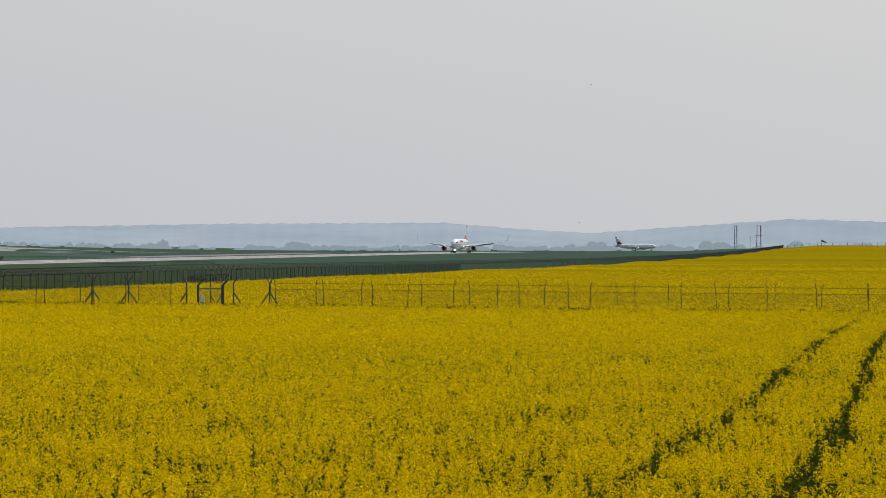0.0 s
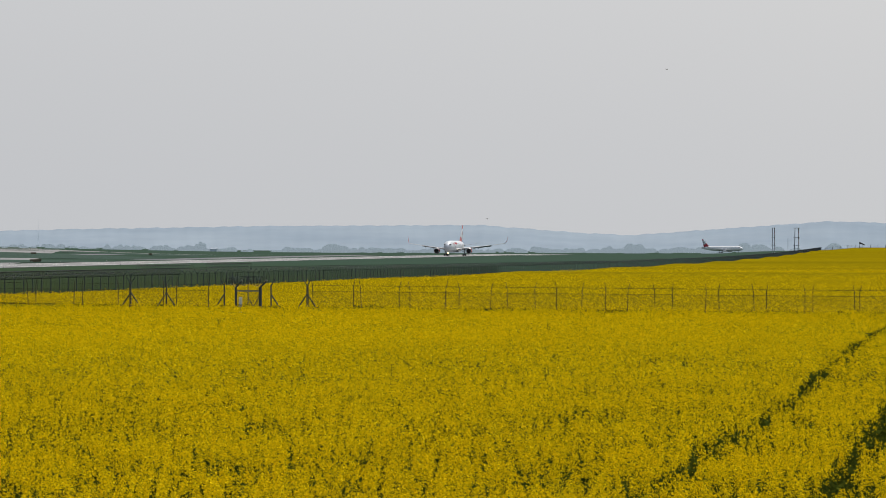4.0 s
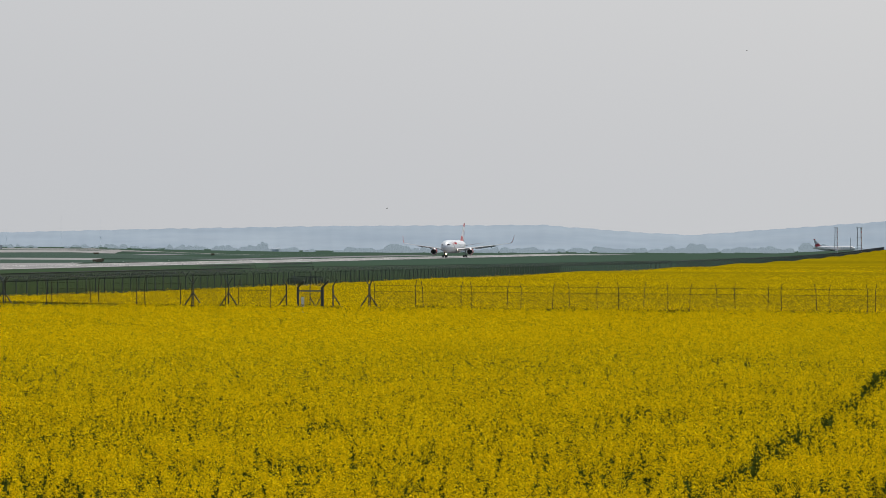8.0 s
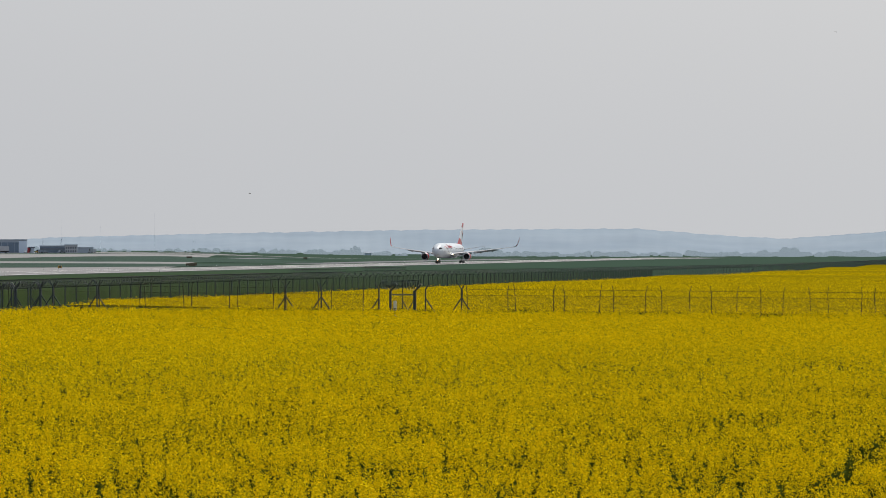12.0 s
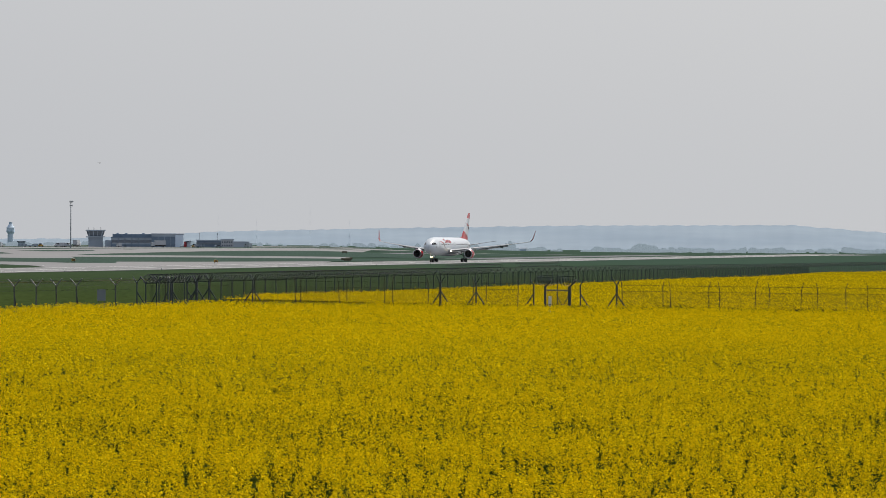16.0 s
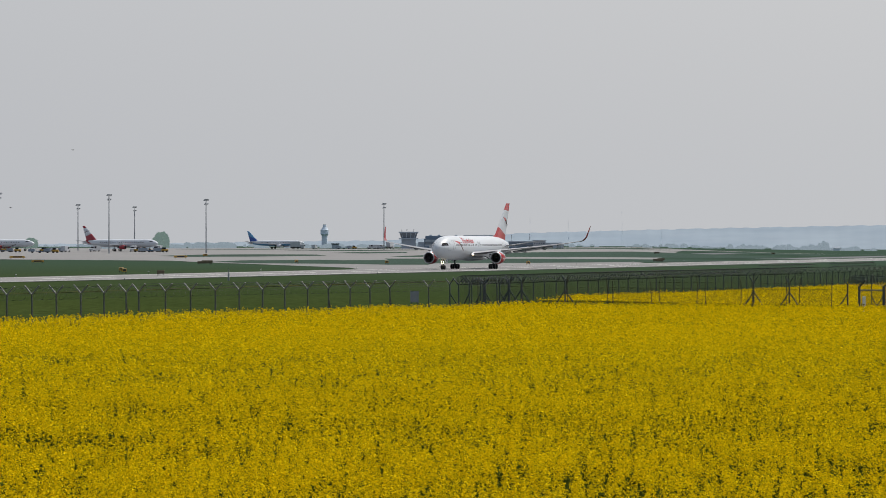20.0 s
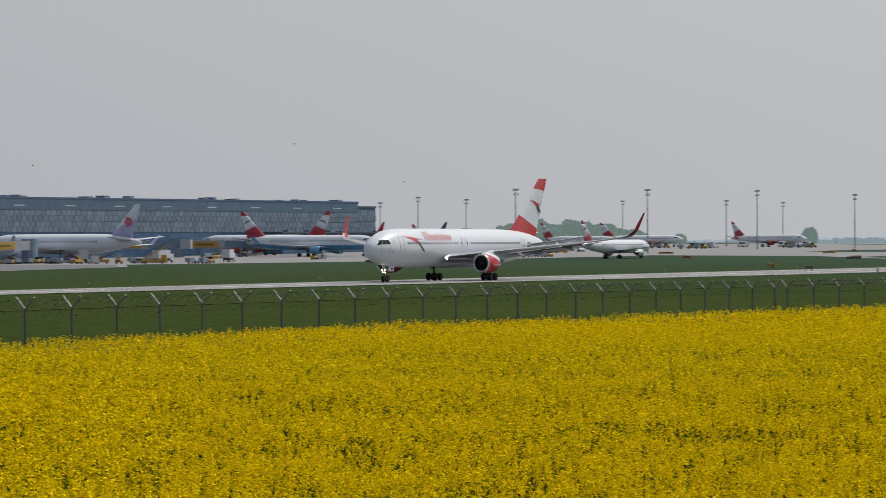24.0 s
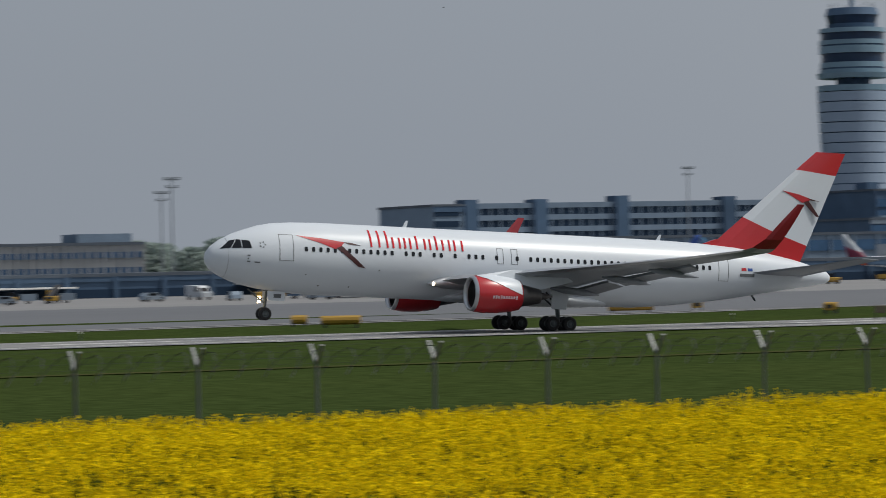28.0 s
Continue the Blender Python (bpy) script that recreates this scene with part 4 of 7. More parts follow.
def y_fence(name, line, spacing, height, label, count_parts, mesh=True, coil=True, steel=None, zinc=None, coil_w=0.016, wire_w=0.012, coil_z=0.26, skip=()):
    """A perimeter fence with Y-shaped posts along a polyline of (x, y)."""
    fence = root(name, label, "fence")
    pts = [Vector(p) for p in line]
    lens = [(b - a).length for a, b in zip(pts, pts[1:])]
    total = sum(lens)

    def at(s):
        for a, b, l in zip(pts, pts[1:], lens):
            if s <= l or b is pts[-1]:
                p = a + (b - a) * (s / l)
                return p.x, p.y, math.atan2(b.y - a.y, b.x - a.x)
            s -= l

    pm = mesh_of(part("post", bar((0, 0, -0.4), (0, 0, height), 0.045, 6), steel or M_STEEL))
    am = mesh_of(part("arm", box(-0.035, -0.03, 0, 0.035, 0.03, 0.62), zinc or M_ARM))
    n = int(total / spacing) + 1
    rest = bmesh.new()
    wires, coils, nets, thin = [], [], [], []
    prev = None
    for i in range(n):
        x, y, a = at(i * spacing)
        z = soil1(x, y)
        c, s_ = math.cos(a), math.sin(a)
        if i < count_parts and i not in skip:
            post = share("post", pm, fence, pose(x, y, z, random.uniform(-0.7, 0.7), random.uniform(-0.7, 0.7), math.degrees(a)))
            for k in (1, -1):
                share("arm", am, post, pose(0, 0, height - 0.02, k * 42, 0, 0))
        elif i >= count_parts:
            add_bar(rest, (x, y, z - 0.3), (x, y, z + height), 0.05, 4)
            for k in (1, -1):
                add_bar(rest, (x, y, z + height), (x - k * 0.42 * s_, y + k * 0.42 * c, z + height + 0.45), 0.04, 4)
        if prev:
            px, py, pz = prev
            far = i > count_parts
            for hh, off in (((0.0, 0), (0.4, 0.4), (0.4, -0.4)) if far else ((0.0, 0), (0.15, 0.14), (0.15, -0.14), (0.29, 0.27), (0.29, -0.27), (0.43, 0.4), (0.43, -0.4))):
                wires.append(((px - s_ * off, py + c * off, pz + height + hh), (x - s_ * off, y + c * off, z + height + hh)))
            if coil and i <= count_parts + 60:
                m = 36 if not far else 10
                for j in range(m):
                    f0, f1 = j / m, (j + 1) / m
                    t0, t1 = (i * m + j) * 0.75, (i * m + j + 1) * 0.75
                    q = [(px + (x - px) * f - s_ * 0.36 * math.cos(t) + c * 0.22 * math.sin(t), py + (y - py) * f + c * 0.36 * math.cos(t), pz + (z - pz) * f + height + coil_z + 0.34 * math.sin(t)) for f, t in ((f0, t0), (f1, t1))]
                    coils.append(q)
            if mesh:
                m = 12
                for j in range(m):
                    fx, fy, fz = px + (x - px) * j / m, py + (y - py) * j / m, pz + (z - pz) * j / m
                    if fx > 600 and j % 4:
                        continue
                    (thin if fx < 300 else nets).append(((fx, fy, fz + 0.05), (fx, fy, fz + height)))
        prev = (x, y, z)
    tagged(strip_mesh("fence_wire", wires, wire_w, M_WIRE, "", fence), kind="stuff")
    if nets:
        tagged(strip_mesh("fence_mesh", nets, 0.018, M_WIRE, "", fence, (1, 0.12, 0)), kind="stuff")
        tagged(strip_mesh("fence_mesh", thin, 0.017, M_WIRE, "", fence, (1, 0.3, 0)), kind="stuff")
    if coils:
        for run, w in (([q for q in coils if q[0][0] < 275], coil_w), ([q for q in coils if 275 <= q[0][0] < 340], coil_w * 0.75), ([q for q in coils if q[0][0] >= 340], coil_w * 0.3)):
            if run:
                tagged(strip_mesh("razor_wire_coil", run, w, M_WIRE, "grey coil of razor wire", fence, (1, 0.2, 0) if steel else (0, 1, 0)), kind="stuff")
    if n > count_parts:
        tagged(part("far_post", rest, steel or M_STEEL, fence), kind="stuff")
    else:
        rest.free()
    return fence


M_GATE = mat("gate_blue_grey", (0.045, 0.06, 0.075), 0.55, vary=0.15, scale=3)
# lighter than the post steel: sunlight on the arms is in the colour
M_ARM = mat("sunlit_zinc", (0.22, 0.23, 0.235), 0.5, metal=0.2, vary=0.15, scale=4, per_object=0.1)
y_fence("perimeter_fence", [(7.45, 75.9), (171.8, 75.9)], 2.984, 2.42, "grey steel airfield fence with Y-shaped posts and razor wire", 80, mesh=False, coil_w=0.019, wire_w=0.003, coil_z=0.02)
# the fence bends towards the old fence's corner
y_fence("bent_perimeter_fence", [(173.3, 75.9), (216.6, 71.81)], 3.0, 2.42, "grey steel airfield fence that bends towards the old fence", 80, mesh=False, coil_w=0.022, wire_w=0.008, coil_z=0.02, skip=(12, 14))
y_fence("far_perimeter_fence", [(229.5, 75.9), (2396, 75.9)], 3.0, 2.42, "long grey airfield fence with Y-shaped posts and razor wire", 190, steel=M_GATE, zinc=M_GATE, coil_w=0.044)
for x, y in ((45.0, 75.9), (90.0, 75.9), (141.7, 75.9), (171.6, 75.9), (197.2, 73.63), (206.16, 72.79)):
    z = soil1(x, y)
    br = root("fence_brace", "grey steel brace leaning on the airfield fence", "brace", pose(x, y, z), "fence braces")
    part("strut", bar((0, 0, 1.7), (0.9, 0.05, -0.2), 0.035), M_STEEL, br)
    part("foot", box(0.8, -0.1, -0.15, 1.05, 0.15, 0.05), M_STEEL, br)


def old_fence(name, X, y0, y1, spacing, arm, label, phase=0.0, braces=()):
    """A rusty chain-link fence that runs away from the runway, its posts bent at the top."""
    f = root(name, label, "fence")
    pm = mesh_of(part("post", bar((0, 0, -0.4), (0, 0, 2.25), 0.026, 6), M_RUST))
    am = mesh_of(part("post_top", bar((0, 0, 0), (0, 0, 0.5), 0.022, 6), M_RUST))
    ys = np.arange(y1 - phase, y0, -spacing)
    zs = [soil1(X, y) + 0.35 for y in ys]
    net, wires = [], []
    for y, z in zip(ys, zs):
        p = share("post", pm, f, pose(X, y, z, random.uniform(-2.5, 2.5), random.uniform(-2, 2), 0))
        share("post_top", am, p, pose(0, 0, 2.22, arm + random.uniform(-4, 4), 0, 0))
    for (ya, za), (yb, zb) in zip(zip(ys, zs), zip(ys[1:], zs[1:])):
        for h in (0.1, 1.95, 2.35):
            wires.append(((X, ya, za + h), (X, yb, zb + h)))
        L, hgt = ya - yb, 1.85
        pitch = 0.17
        for j in np.arange(-hgt, L, pitch):
            a0, a1 = max(j, 0), min(j + hgt, L)
            if a1 > a0:
                net.append(((X, ya - a0, za + 0.1 + (a0 - j)), (X, ya - a1, za + 0.1 + (a1 - j))))
                net.append(((X, ya - a0, za + 0.1 + hgt - (a0 - j)), (X, ya - a1, za + 0.1 + hgt - (a1 - j))))
    tagged(strip_mesh("fence_wire", wires, 0.011, M_RUST, "", f, (1, 0, 0)), kind="stuff")
    strip_mesh("chain_link_mesh", net, 0.005, M_RUST, "rusty chain-link mesh", f, (1, 0, 0))
    for y, both in braces:
        z = soil1(X, y) + 0.35
        for k in ((1, -1) if both else (-1,)):
            part("brace", bar((X, y, z + 1.75), (X, y + k * 1.25, z - 0.1), 0.045), M_GATE, f)
        part("brace_post", bar((X, y, z - 0.3), (X, y, z + 2.35), 0.05), M_GATE, f)
        for k in (1, -1):
            part("brace_arm", bar((X, y, z + 2.33), (X, y + k * 0.3, z + 2.8), 0.035), M_GATE, f)
    return f


old_fence("chain_link_fence", 229.0, -14.0, 44.0, 3.105, 14, "rusty chain-link fence with bent posts in the rape field", 2.05, [(42.1, True)])
old_fence("chain_link_fence", 226.5, -14.0, 44.0, 3.296, -10, "rusty chain-link fence with bent posts in the rape field", 2.79)
old_fence("chain_link_fence", 229.0, 47.6, 75.5, 3.3, 10, "dark chain-link fence with braced posts beside the gate", 1.2, [(54.4, True), (51.9, True), (67.9, True), (72.0, True), (71.1, True)])
old_fence("chain_link_fence", 226.5, 47.9, 64.05, 3.12, -8, "dark chain-link fence with bent posts beside the gate")


def field_gate():
    """A narrow steel gate with thick posts and razor wire on top."""
    X = 229.0
    z = soil1(X, 46.3) + 0.35
    g = root("steel_gate", "narrow steel mesh gate between two thick dark posts", "gate", pose(X, 46.2, z))
    for y in (0.85, -0.85):
        p = part("gate_post", bar((0, y, -0.4), (0, y, 2.2), 0.085 if y > 0 else 0.11, 10), M_GATE, g, "thick dark steel post")
        part("post_arm", bar((0, y, 2.15), (0, y - 0.42, 2.62), 0.06, 8), M_GATE, p)
        part("arm_cap", bar((0, y - 0.40, 2.6), (0, y - 0.46, 2.66), 0.07, 8), M_ARM, p)
    for a, b in (((0, 0.75, 0.1), (0, -0.75, 0.1)), ((0, 0.75, 1.95), (0, -0.75, 1.95)), ((0, 0.0, 0.1), (0, 0.0, 2.5)), ((0, 0.0, 0.2), (0, -0.75, 1.5)), ((0, 0.0, 1.5), (0, -0.75, 0.2))):
        part("gate_rail", bar(a, b, 0.035), M_GATE, g)
    segs = []
    for j in np.arange(-1.8, 1.5, 0.16):
        a0, a1 = max(j, 0), min(j + 1.8, 1.5)
        if a1 > a0:
            segs.append(((0.02, 0.75 - a0, 0.1 + a0 - j), (0.02, 0.75 - a1, 0.1 + a1 - j)))
            segs.append(((0.02, 0.75 - a0, 1.9 - a0 + j), (0.02, 0.75 - a1, 1.9 - a1 + j)))
    strip_mesh("gate_mesh", segs, 0.014, M_WIRE, "", g, (1, 0, 0))
    co = []
    for j in range(360):
        q = []
        for jj in (j, j + 1):
            t = jj * 0.47
            q.append((0.25 * math.cos(t), 1.3 - (jj % 150) * 0.017 + 0.1 * (jj // 150), 2.6 + 0.29 * math.sin(t) + 0.07 * math.sin(jj * 0.09)))
        co.append(q)
    strip_mesh("razor_wire_coil", co, 0.034, M_GATE, "tangled coil of razor wire", g, (1, 0, 0))
    part("warning_plate", box(-0.05, -0.75, 1.88, -0.03, 0.75, 1.98), M_ARM, g)
    for y, k in ((1.5, 1), (-1.75, -1)):
        s = root("brace_post", "dark steel fence post with a slanting brace", "post", pose(X, 46.35 + y, z), "gate side posts")
        part("post", bar((0, 0, -0.4), (0, 0, 2.3), 0.05), M_GATE, s)
        part("arm", bar((0, 0, 2.28), (0, 0.3 * k, 2.75), 0.04), M_GATE, s)
        part("brace", bar((0, 0, 1.7), (0, k * 1.2, -0.1), 0.045), M_GATE, s)
    w = root("marker_post", "short pale concrete marker post at the gate", "post", pose(X - 0.6, 46.6, z + 0.1))
    part("shaft", box(-0.09, -0.1, 0, 0.09, 0.1, 1.35, 0.02), M_LINE, w)
    part("cap", box(-0.1, -0.11, 1.35, 0.1, 0.11, 1.42, 0.02), M_LINE, w)


field_gate()
# the crowded fence corner: doubled posts, braces and coils
for i, (x, y) in enumerate(((228.4, 76.2), (230.4, 75.4), (231.6, 74.6), (233.0, 75.4), (235.6, 74.8), (239.0, 75.2), (229.0, 73.9))):
    z = soil1(x, y)
    s = root("corner_post", "dark braced post at the crowded fence corner", "post", pose(x, y, z), "corner posts")
    part("post", bar((0, 0, -0.4), (0, 0, 2.45), 0.05), M_GATE, s)
    part("arm", bar((0, 0, 2.4), (0.1, 0.35, 2.85), 0.04), M_ARM if i == 2 else M_GATE, s)
    part("arm", bar((0, 0, 2.4), (-0.1, -0.35, 2.85), 0.04), M_GATE, s)
    part("brace", bar((0, 0, 1.8), (0.5, 1.0 if i % 2 else -1.0, 0), 0.045), M_GATE, s)
_f = root("corner_coil", "tangled razor wire coils over the fence corner", "razor wire", pose(229, 72, 0))
_co = []
for k in range(2):
    for j in range(180):
        q = []
        for jj in (j, j + 1):
            t = jj * 0.5 + k
            q.append((0.3 * math.cos(t) + 0.35 * k, 3.9 - jj * 0.022, soil1(229, 74) + 2.68 + 0.24 * math.sin(t) + 0.1 * math.sin(jj * 0.06 + k)))
        _co.append(q)
strip_mesh("coil", _co, 0.024, M_WIRE, "", _f, (1, 0, 0))
# a second, flattened roll of wire lies along the top of the far fence here and there
for x0, x1, up in ((262, 312, 0.42), (321, 345, 0.72), (353, 376, 0.8)):
    _f = root("upper_wire_roll", "flattened dark roll of razor wire along the fence top", "razor wire", pose(x0, 75.6, soil1(x0, 75.6) + 2.42), "upper wire rolls")
    _n = int((x1 - x0) * 6)
    _rise = soil1(x1, 75.6) - soil1(x0, 75.6)
    _co = [[((x1 - x0) * f, 0.3 * math.cos(t), _rise * f + up + 0.2 * math.sin(t)) for f, t in ((j / _n, j * 0.9), ((j + 1) / _n, (j + 1) * 0.9))] for j in range(_n)]
    strip_mesh("coil", _co, 0.03, M_GATE, "", _f, (1, 0.2, 0))
    strip_mesh("stay_wire", [((0, 0, up + k), (x1 - x0, 0, _rise + up + k)) for k in (-0.2, 0.2)], 0.035, M_GATE, "", _f)
_s = root("notice_board", "small pale notice board on the airfield grass", "sign", pose(226.0, 78.0, soil1(226, 78), 0, 0, -70))
part("board", box(-0.3, -0.03, 1.15, 0.3, 0.03, 1.95), M_WINGGREY, _s)
for k in (-0.2, 0.2):
    part("leg", bar((k, 0.05, -0.2), (k, 0.05, 1.9), 0.03), M_STEEL, _s)


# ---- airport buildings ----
# distance haze is put into these building colours as a blue cast
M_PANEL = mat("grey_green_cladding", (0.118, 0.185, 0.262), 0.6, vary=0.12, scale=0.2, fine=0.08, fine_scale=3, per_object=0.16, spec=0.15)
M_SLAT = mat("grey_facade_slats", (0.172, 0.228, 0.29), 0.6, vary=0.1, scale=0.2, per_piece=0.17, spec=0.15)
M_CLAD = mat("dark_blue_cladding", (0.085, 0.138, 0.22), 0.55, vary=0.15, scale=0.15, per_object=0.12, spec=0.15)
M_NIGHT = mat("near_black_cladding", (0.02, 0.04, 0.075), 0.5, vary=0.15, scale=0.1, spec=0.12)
M_CONC = mat("blue_hazed_concrete", (0.195, 0.26, 0.342), 0.8, vary=0.12, scale=0.3, fine=0.1, fine_scale=3, per_object=0.1, spec=0.15)
M_BEIGE = mat("beige_facade", (0.35, 0.36, 0.37), 0.75, vary=0.1, scale=0.3, per_object=0.08)
M_ROOF = mat("grey_roof", (0.08, 0.10, 0.13), 0.7, vary=0.15, scale=0.2)
M_FACADEGLASS = glass("blue_facade_glass", (0.048, 0.105, 0.2), 0.25)
M_FACADEGLASS.node_tree.nodes["Principled BSDF"].inputs["Specular Tint"].default_value = (0.45, 0.66, 1.0, 1)
M_SILVER = mat("silver_louvres", (0.24, 0.295, 0.36), 0.4, metal=0.4, vary=0.1, scale=0.5, per_object=0.1)
M_BRIDGE = mat("jet_bridge_grey", (0.31, 0.335, 0.37), 0.5, vary=0.12, scale=0.4, per_object=0.12)
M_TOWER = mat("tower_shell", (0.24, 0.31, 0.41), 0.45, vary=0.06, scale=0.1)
M_FASCIA = mat("white_roof_fascia", (0.47, 0.50, 0.54), 0.5, vary=0.08, scale=0.4, per_object=0.08)
M_FRONTGLASS = glass("terminal_glass", (0.11, 0.225, 0.41), 0.2)
M_BARS = mat("dark_lettering", (0.12, 0.09, 0.02), 0.6)


def block(name, label, x0, x1, y0, depth, z1, wall, z0=-0.5, turn=0.0, roof=True, roof_mat=None, bands=(), columns=None, panels=None, cells=(1, 1), extra=()):
    """A flat-roofed building parallel to the runway, its front at y0. bands: (z low, z high, material, name); columns: (step, width, material); panels: (step x, step z, z low, z high, material)."""
    b = root(name, label, "building", pose((x0 + x1) / 2, y0, 0, 0, 0, turn))
    h = (x1 - x0) / 2
    part("wall", box(-h, 0, z0, h, depth, z1), wall, b)
    if roof:
        part("roof", box(-h - 0.4, -0.4, z1 + 0.004, h + 0.4, depth + 0.4, z1 + 0.6), roof_mat or M_ROOF, b)
    for zl, zh, m, nm in bands:
        part(nm, box(-h - 0.12, -0.3, zl, h + 0.12, -0.004, zh), m, b)
    if columns:
        step, w, m = columns
        n = max(1, int(2 * h / step))
        me = mesh_of(part("column", box(-w / 2, -0.6, z0, w / 2, -0.31, z1), m))
        for i in range(n + 1):
            share("column", me, b, pose(-h + i * 2 * h / n, 0, 0))
    if panels:
        sx, sz, zl, zh, m = panels
        nx, nz = max(1, round(2 * h / sx)), max(1, round((zh - zl) / sz))
        dx, dz = 2 * h / nx, (zh - zl) / nz
        bm = bmesh.new()
        for u, v in itertools.product(range(cells[0]), range(cells[1])):
            cw, ch = (dx - 0.08) / cells[0], (dz - 0.08) / cells[1]
            add_box(bm, -dx / 2 + 0.08 + u * cw, -0.22 - 0.05 * ((u * 2 + v) % 3), -dz / 2 + 0.08 + v * ch, -dx / 2 + u * cw + cw, -0.004, -dz / 2 + v * ch + ch)
        me = mesh_of(part("panel", bm, m))
        for i, j in itertools.product(range(nx), range(nz)):
            share("panel", me, b, pose(-h + (i + 0.5) * dx, random.uniform(0, 0.06), zl + (j + 0.5) * dz))
    for nm, bb, m in extra:
        part(nm, box(bb[0] - (x0 + x1) / 2, bb[1] - y0, bb[2], bb[3] - (x0 + x1) / 2, bb[4] - y0, bb[5]), m, b)
    return b


def spot(b, d):
    """A place from the camera's foot: bearing from the y axis towards x, and distance."""
    return d * math.sin(radians(b)), d * math.cos(radians(b))


def faced(b, d, w):
    """x from, x to and y of a front w wide at a bearing and distance."""
    x, y = spot(b, d)
    return x - w / 2, x + w / 2, y


def roof_units(b, x0, x1, y, z, n, seed):
    """Small plant boxes, vents and lamps along a roof edge."""
    rng = random.Random(seed)
    for _ in range(n):
        x, w, h = rng.uniform(x0, x1), rng.uniform(0.4, 1.8), rng.uniform(0.3, 0.9)
        part("roof_unit", box(x - w, y + rng.uniform(0.5, 3), z, x + w, y + 5, z + h), rng.choice((M_ROOF, M_CONC, M_SILVER)), b)


pier = block("pier_hall", "long grey-green clad hall behind the parked jets", 806, 1172, 700, 60, 21.4, M_PANEL, roof_mat=M_CLAD,
             bands=[(17.6, 21.4, M_PANEL, "eaves_band"), (0, 9.6, M_FACADEGLASS, "ground_glazing")], panels=(3.05, 4.0, 9.7, 17.6, M_SLAT), cells=(2, 2))
roof_units(pier, -180, 180, 1, 22.0, 26, 3)
for i in range(12):
    part("eaves_slot", box(-172 + i * 30 + 6, -0.34, 18.9, -172 + i * 30 + 12, -0.29, 19.25), M_FASCIA, pier)
block("pier_hall_end", "lower grey-green clad end of the long hall", 1172.3, 1187, 700.5, 50, 19.6, M_PANEL, panels=(3.0, 4.2, 9.6, 18.6, M_SLAT), cells=(2, 2))
low = block("low_pier", "low dark pier with a sloping roof behind the jets", 1090, 1204, 684, 15, 9.2, M_CLAD, bands=[(1.0, 5.0, M_FACADEGLASS, "glazing"), (8.4, 9.2, M_NIGHT, "eaves_strip")])
roof_units(low, -52, 52, 1, 9.8, 8, 9)
curve = root("curved_hall", "terminal hall with a shallow curved ribbed grey roof", "building", pose(*spot(46.5, 1040), 0, 0, 0, -46.5))
CURVE = lambda u: 22.2 - 3.6 * max(0.0, (u - 0.55) / 0.45) ** 2
part("wall", prism([(-38, -0.5), (38, -0.5)] + [(-38 + 7.6 * i, CURVE(i / 10) - 3.55) for i in range(10, -1, -1)], 0, 26), M_CLAD, curve)
_r = []
for i in range(25):
    u = i / 24
    z = CURVE(u)
    _r.append([(-38 + 76 * u, -1.5, z - 3.6), (-38 + 76 * u, -1.5, z - 3.1), (-38 + 76 * u, 24, z + 0.6), (-38 + 76 * u, 24, z - 4.5)])
part("curved_roof", loft(_r), M_ROOF, curve)
for i in range(11):
    u = (i + 0.5) / 11
    z = CURVE(u)
    part("roof_rib", loft([[(-38 + 76 * u + a - 3.5 * (y + 1.2) / 24, y, z - 3.1 + b + (y + 1.5) * 0.145) for a, b in ((-0.35, 0.0), (-0.25, 0.35), (0.25, 0.35), (0.35, 0.0))] for y in (-1.2, 22)]), M_SILVER, curve)
    part("rooflight", box(-38 + 76 * u - 1.0, 20, z + 0.3, -38 + 76 * u + 1.8, 23, z + 0.75), M_CONC, curve)
for i in range(30):
    part("facade_panel", box(-38 + i * 2.53 + 0.1, -0.3, 11.6, -38 + (i + 1) * 2.53 - 0.1, -0.004, min(18.4, CURVE((i + 1) / 30) - 3.8)), M_PANEL, curve)
part("glazing", box(-38, -0.35, 1, 38, -0.004, 11.4), M_FACADEGLASS, curve)
# the near-black foot strip stands for shade in the terminal's open ground level
term = block("terminal_front", "low terminal wing with blue glass and white roof edge", 664, 757, 610, 45, 12.3, M_CLAD, roof_mat=M_FASCIA,
             bands=[(11.6, 12.3, M_FASCIA, "roof_edge"), (9.95, 11.58, M_FACADEGLASS, "upper_glazing"), (8.6, 9.93, M_CONC, "sill_band"), (4.6, 8.58, M_FRONTGLASS, "lower_glazing"), (0, 4.4, M_NIGHT, "undercroft")], columns=(8.4, 0.22, M_CLAD))
_d = []
for i in range(9):
    a = math.pi * i / 16
    _d.append([(7.6 * math.cos(a) * math.cos(t) - 4, 9 + 8 * math.cos(a) * math.sin(t), 12.9 + 1.15 * math.sin(a)) for t in np.linspace(0, 2 * math.pi, 28, endpoint=False)])
part("dome_roof", loft(_d[:-1] + [[(p[0] * 0.02 - 3.92, 9 + (p[1] - 9) * 0.02, 14.05) for p in _d[0]]]), M_FASCIA, term, "pale shallow dome", smooth=True)
for k, z in enumerate(np.arange(4.7, 8.5, 0.62)):
    part("louvre", box(-33, -0.62, z, 30, -0.34, z + 0.13), M_SILVER, term)
    part("louvre", box(30.02, -0.62, z, 46.8, -0.34, z + 0.34), M_FASCIA, term)
for i in range(46):
    part("fascia_joint", box(-46.2 + i * 2.02, -0.33, 8.7, -46.1 + i * 2.02, -0.304, 9.9), M_CLAD, term)
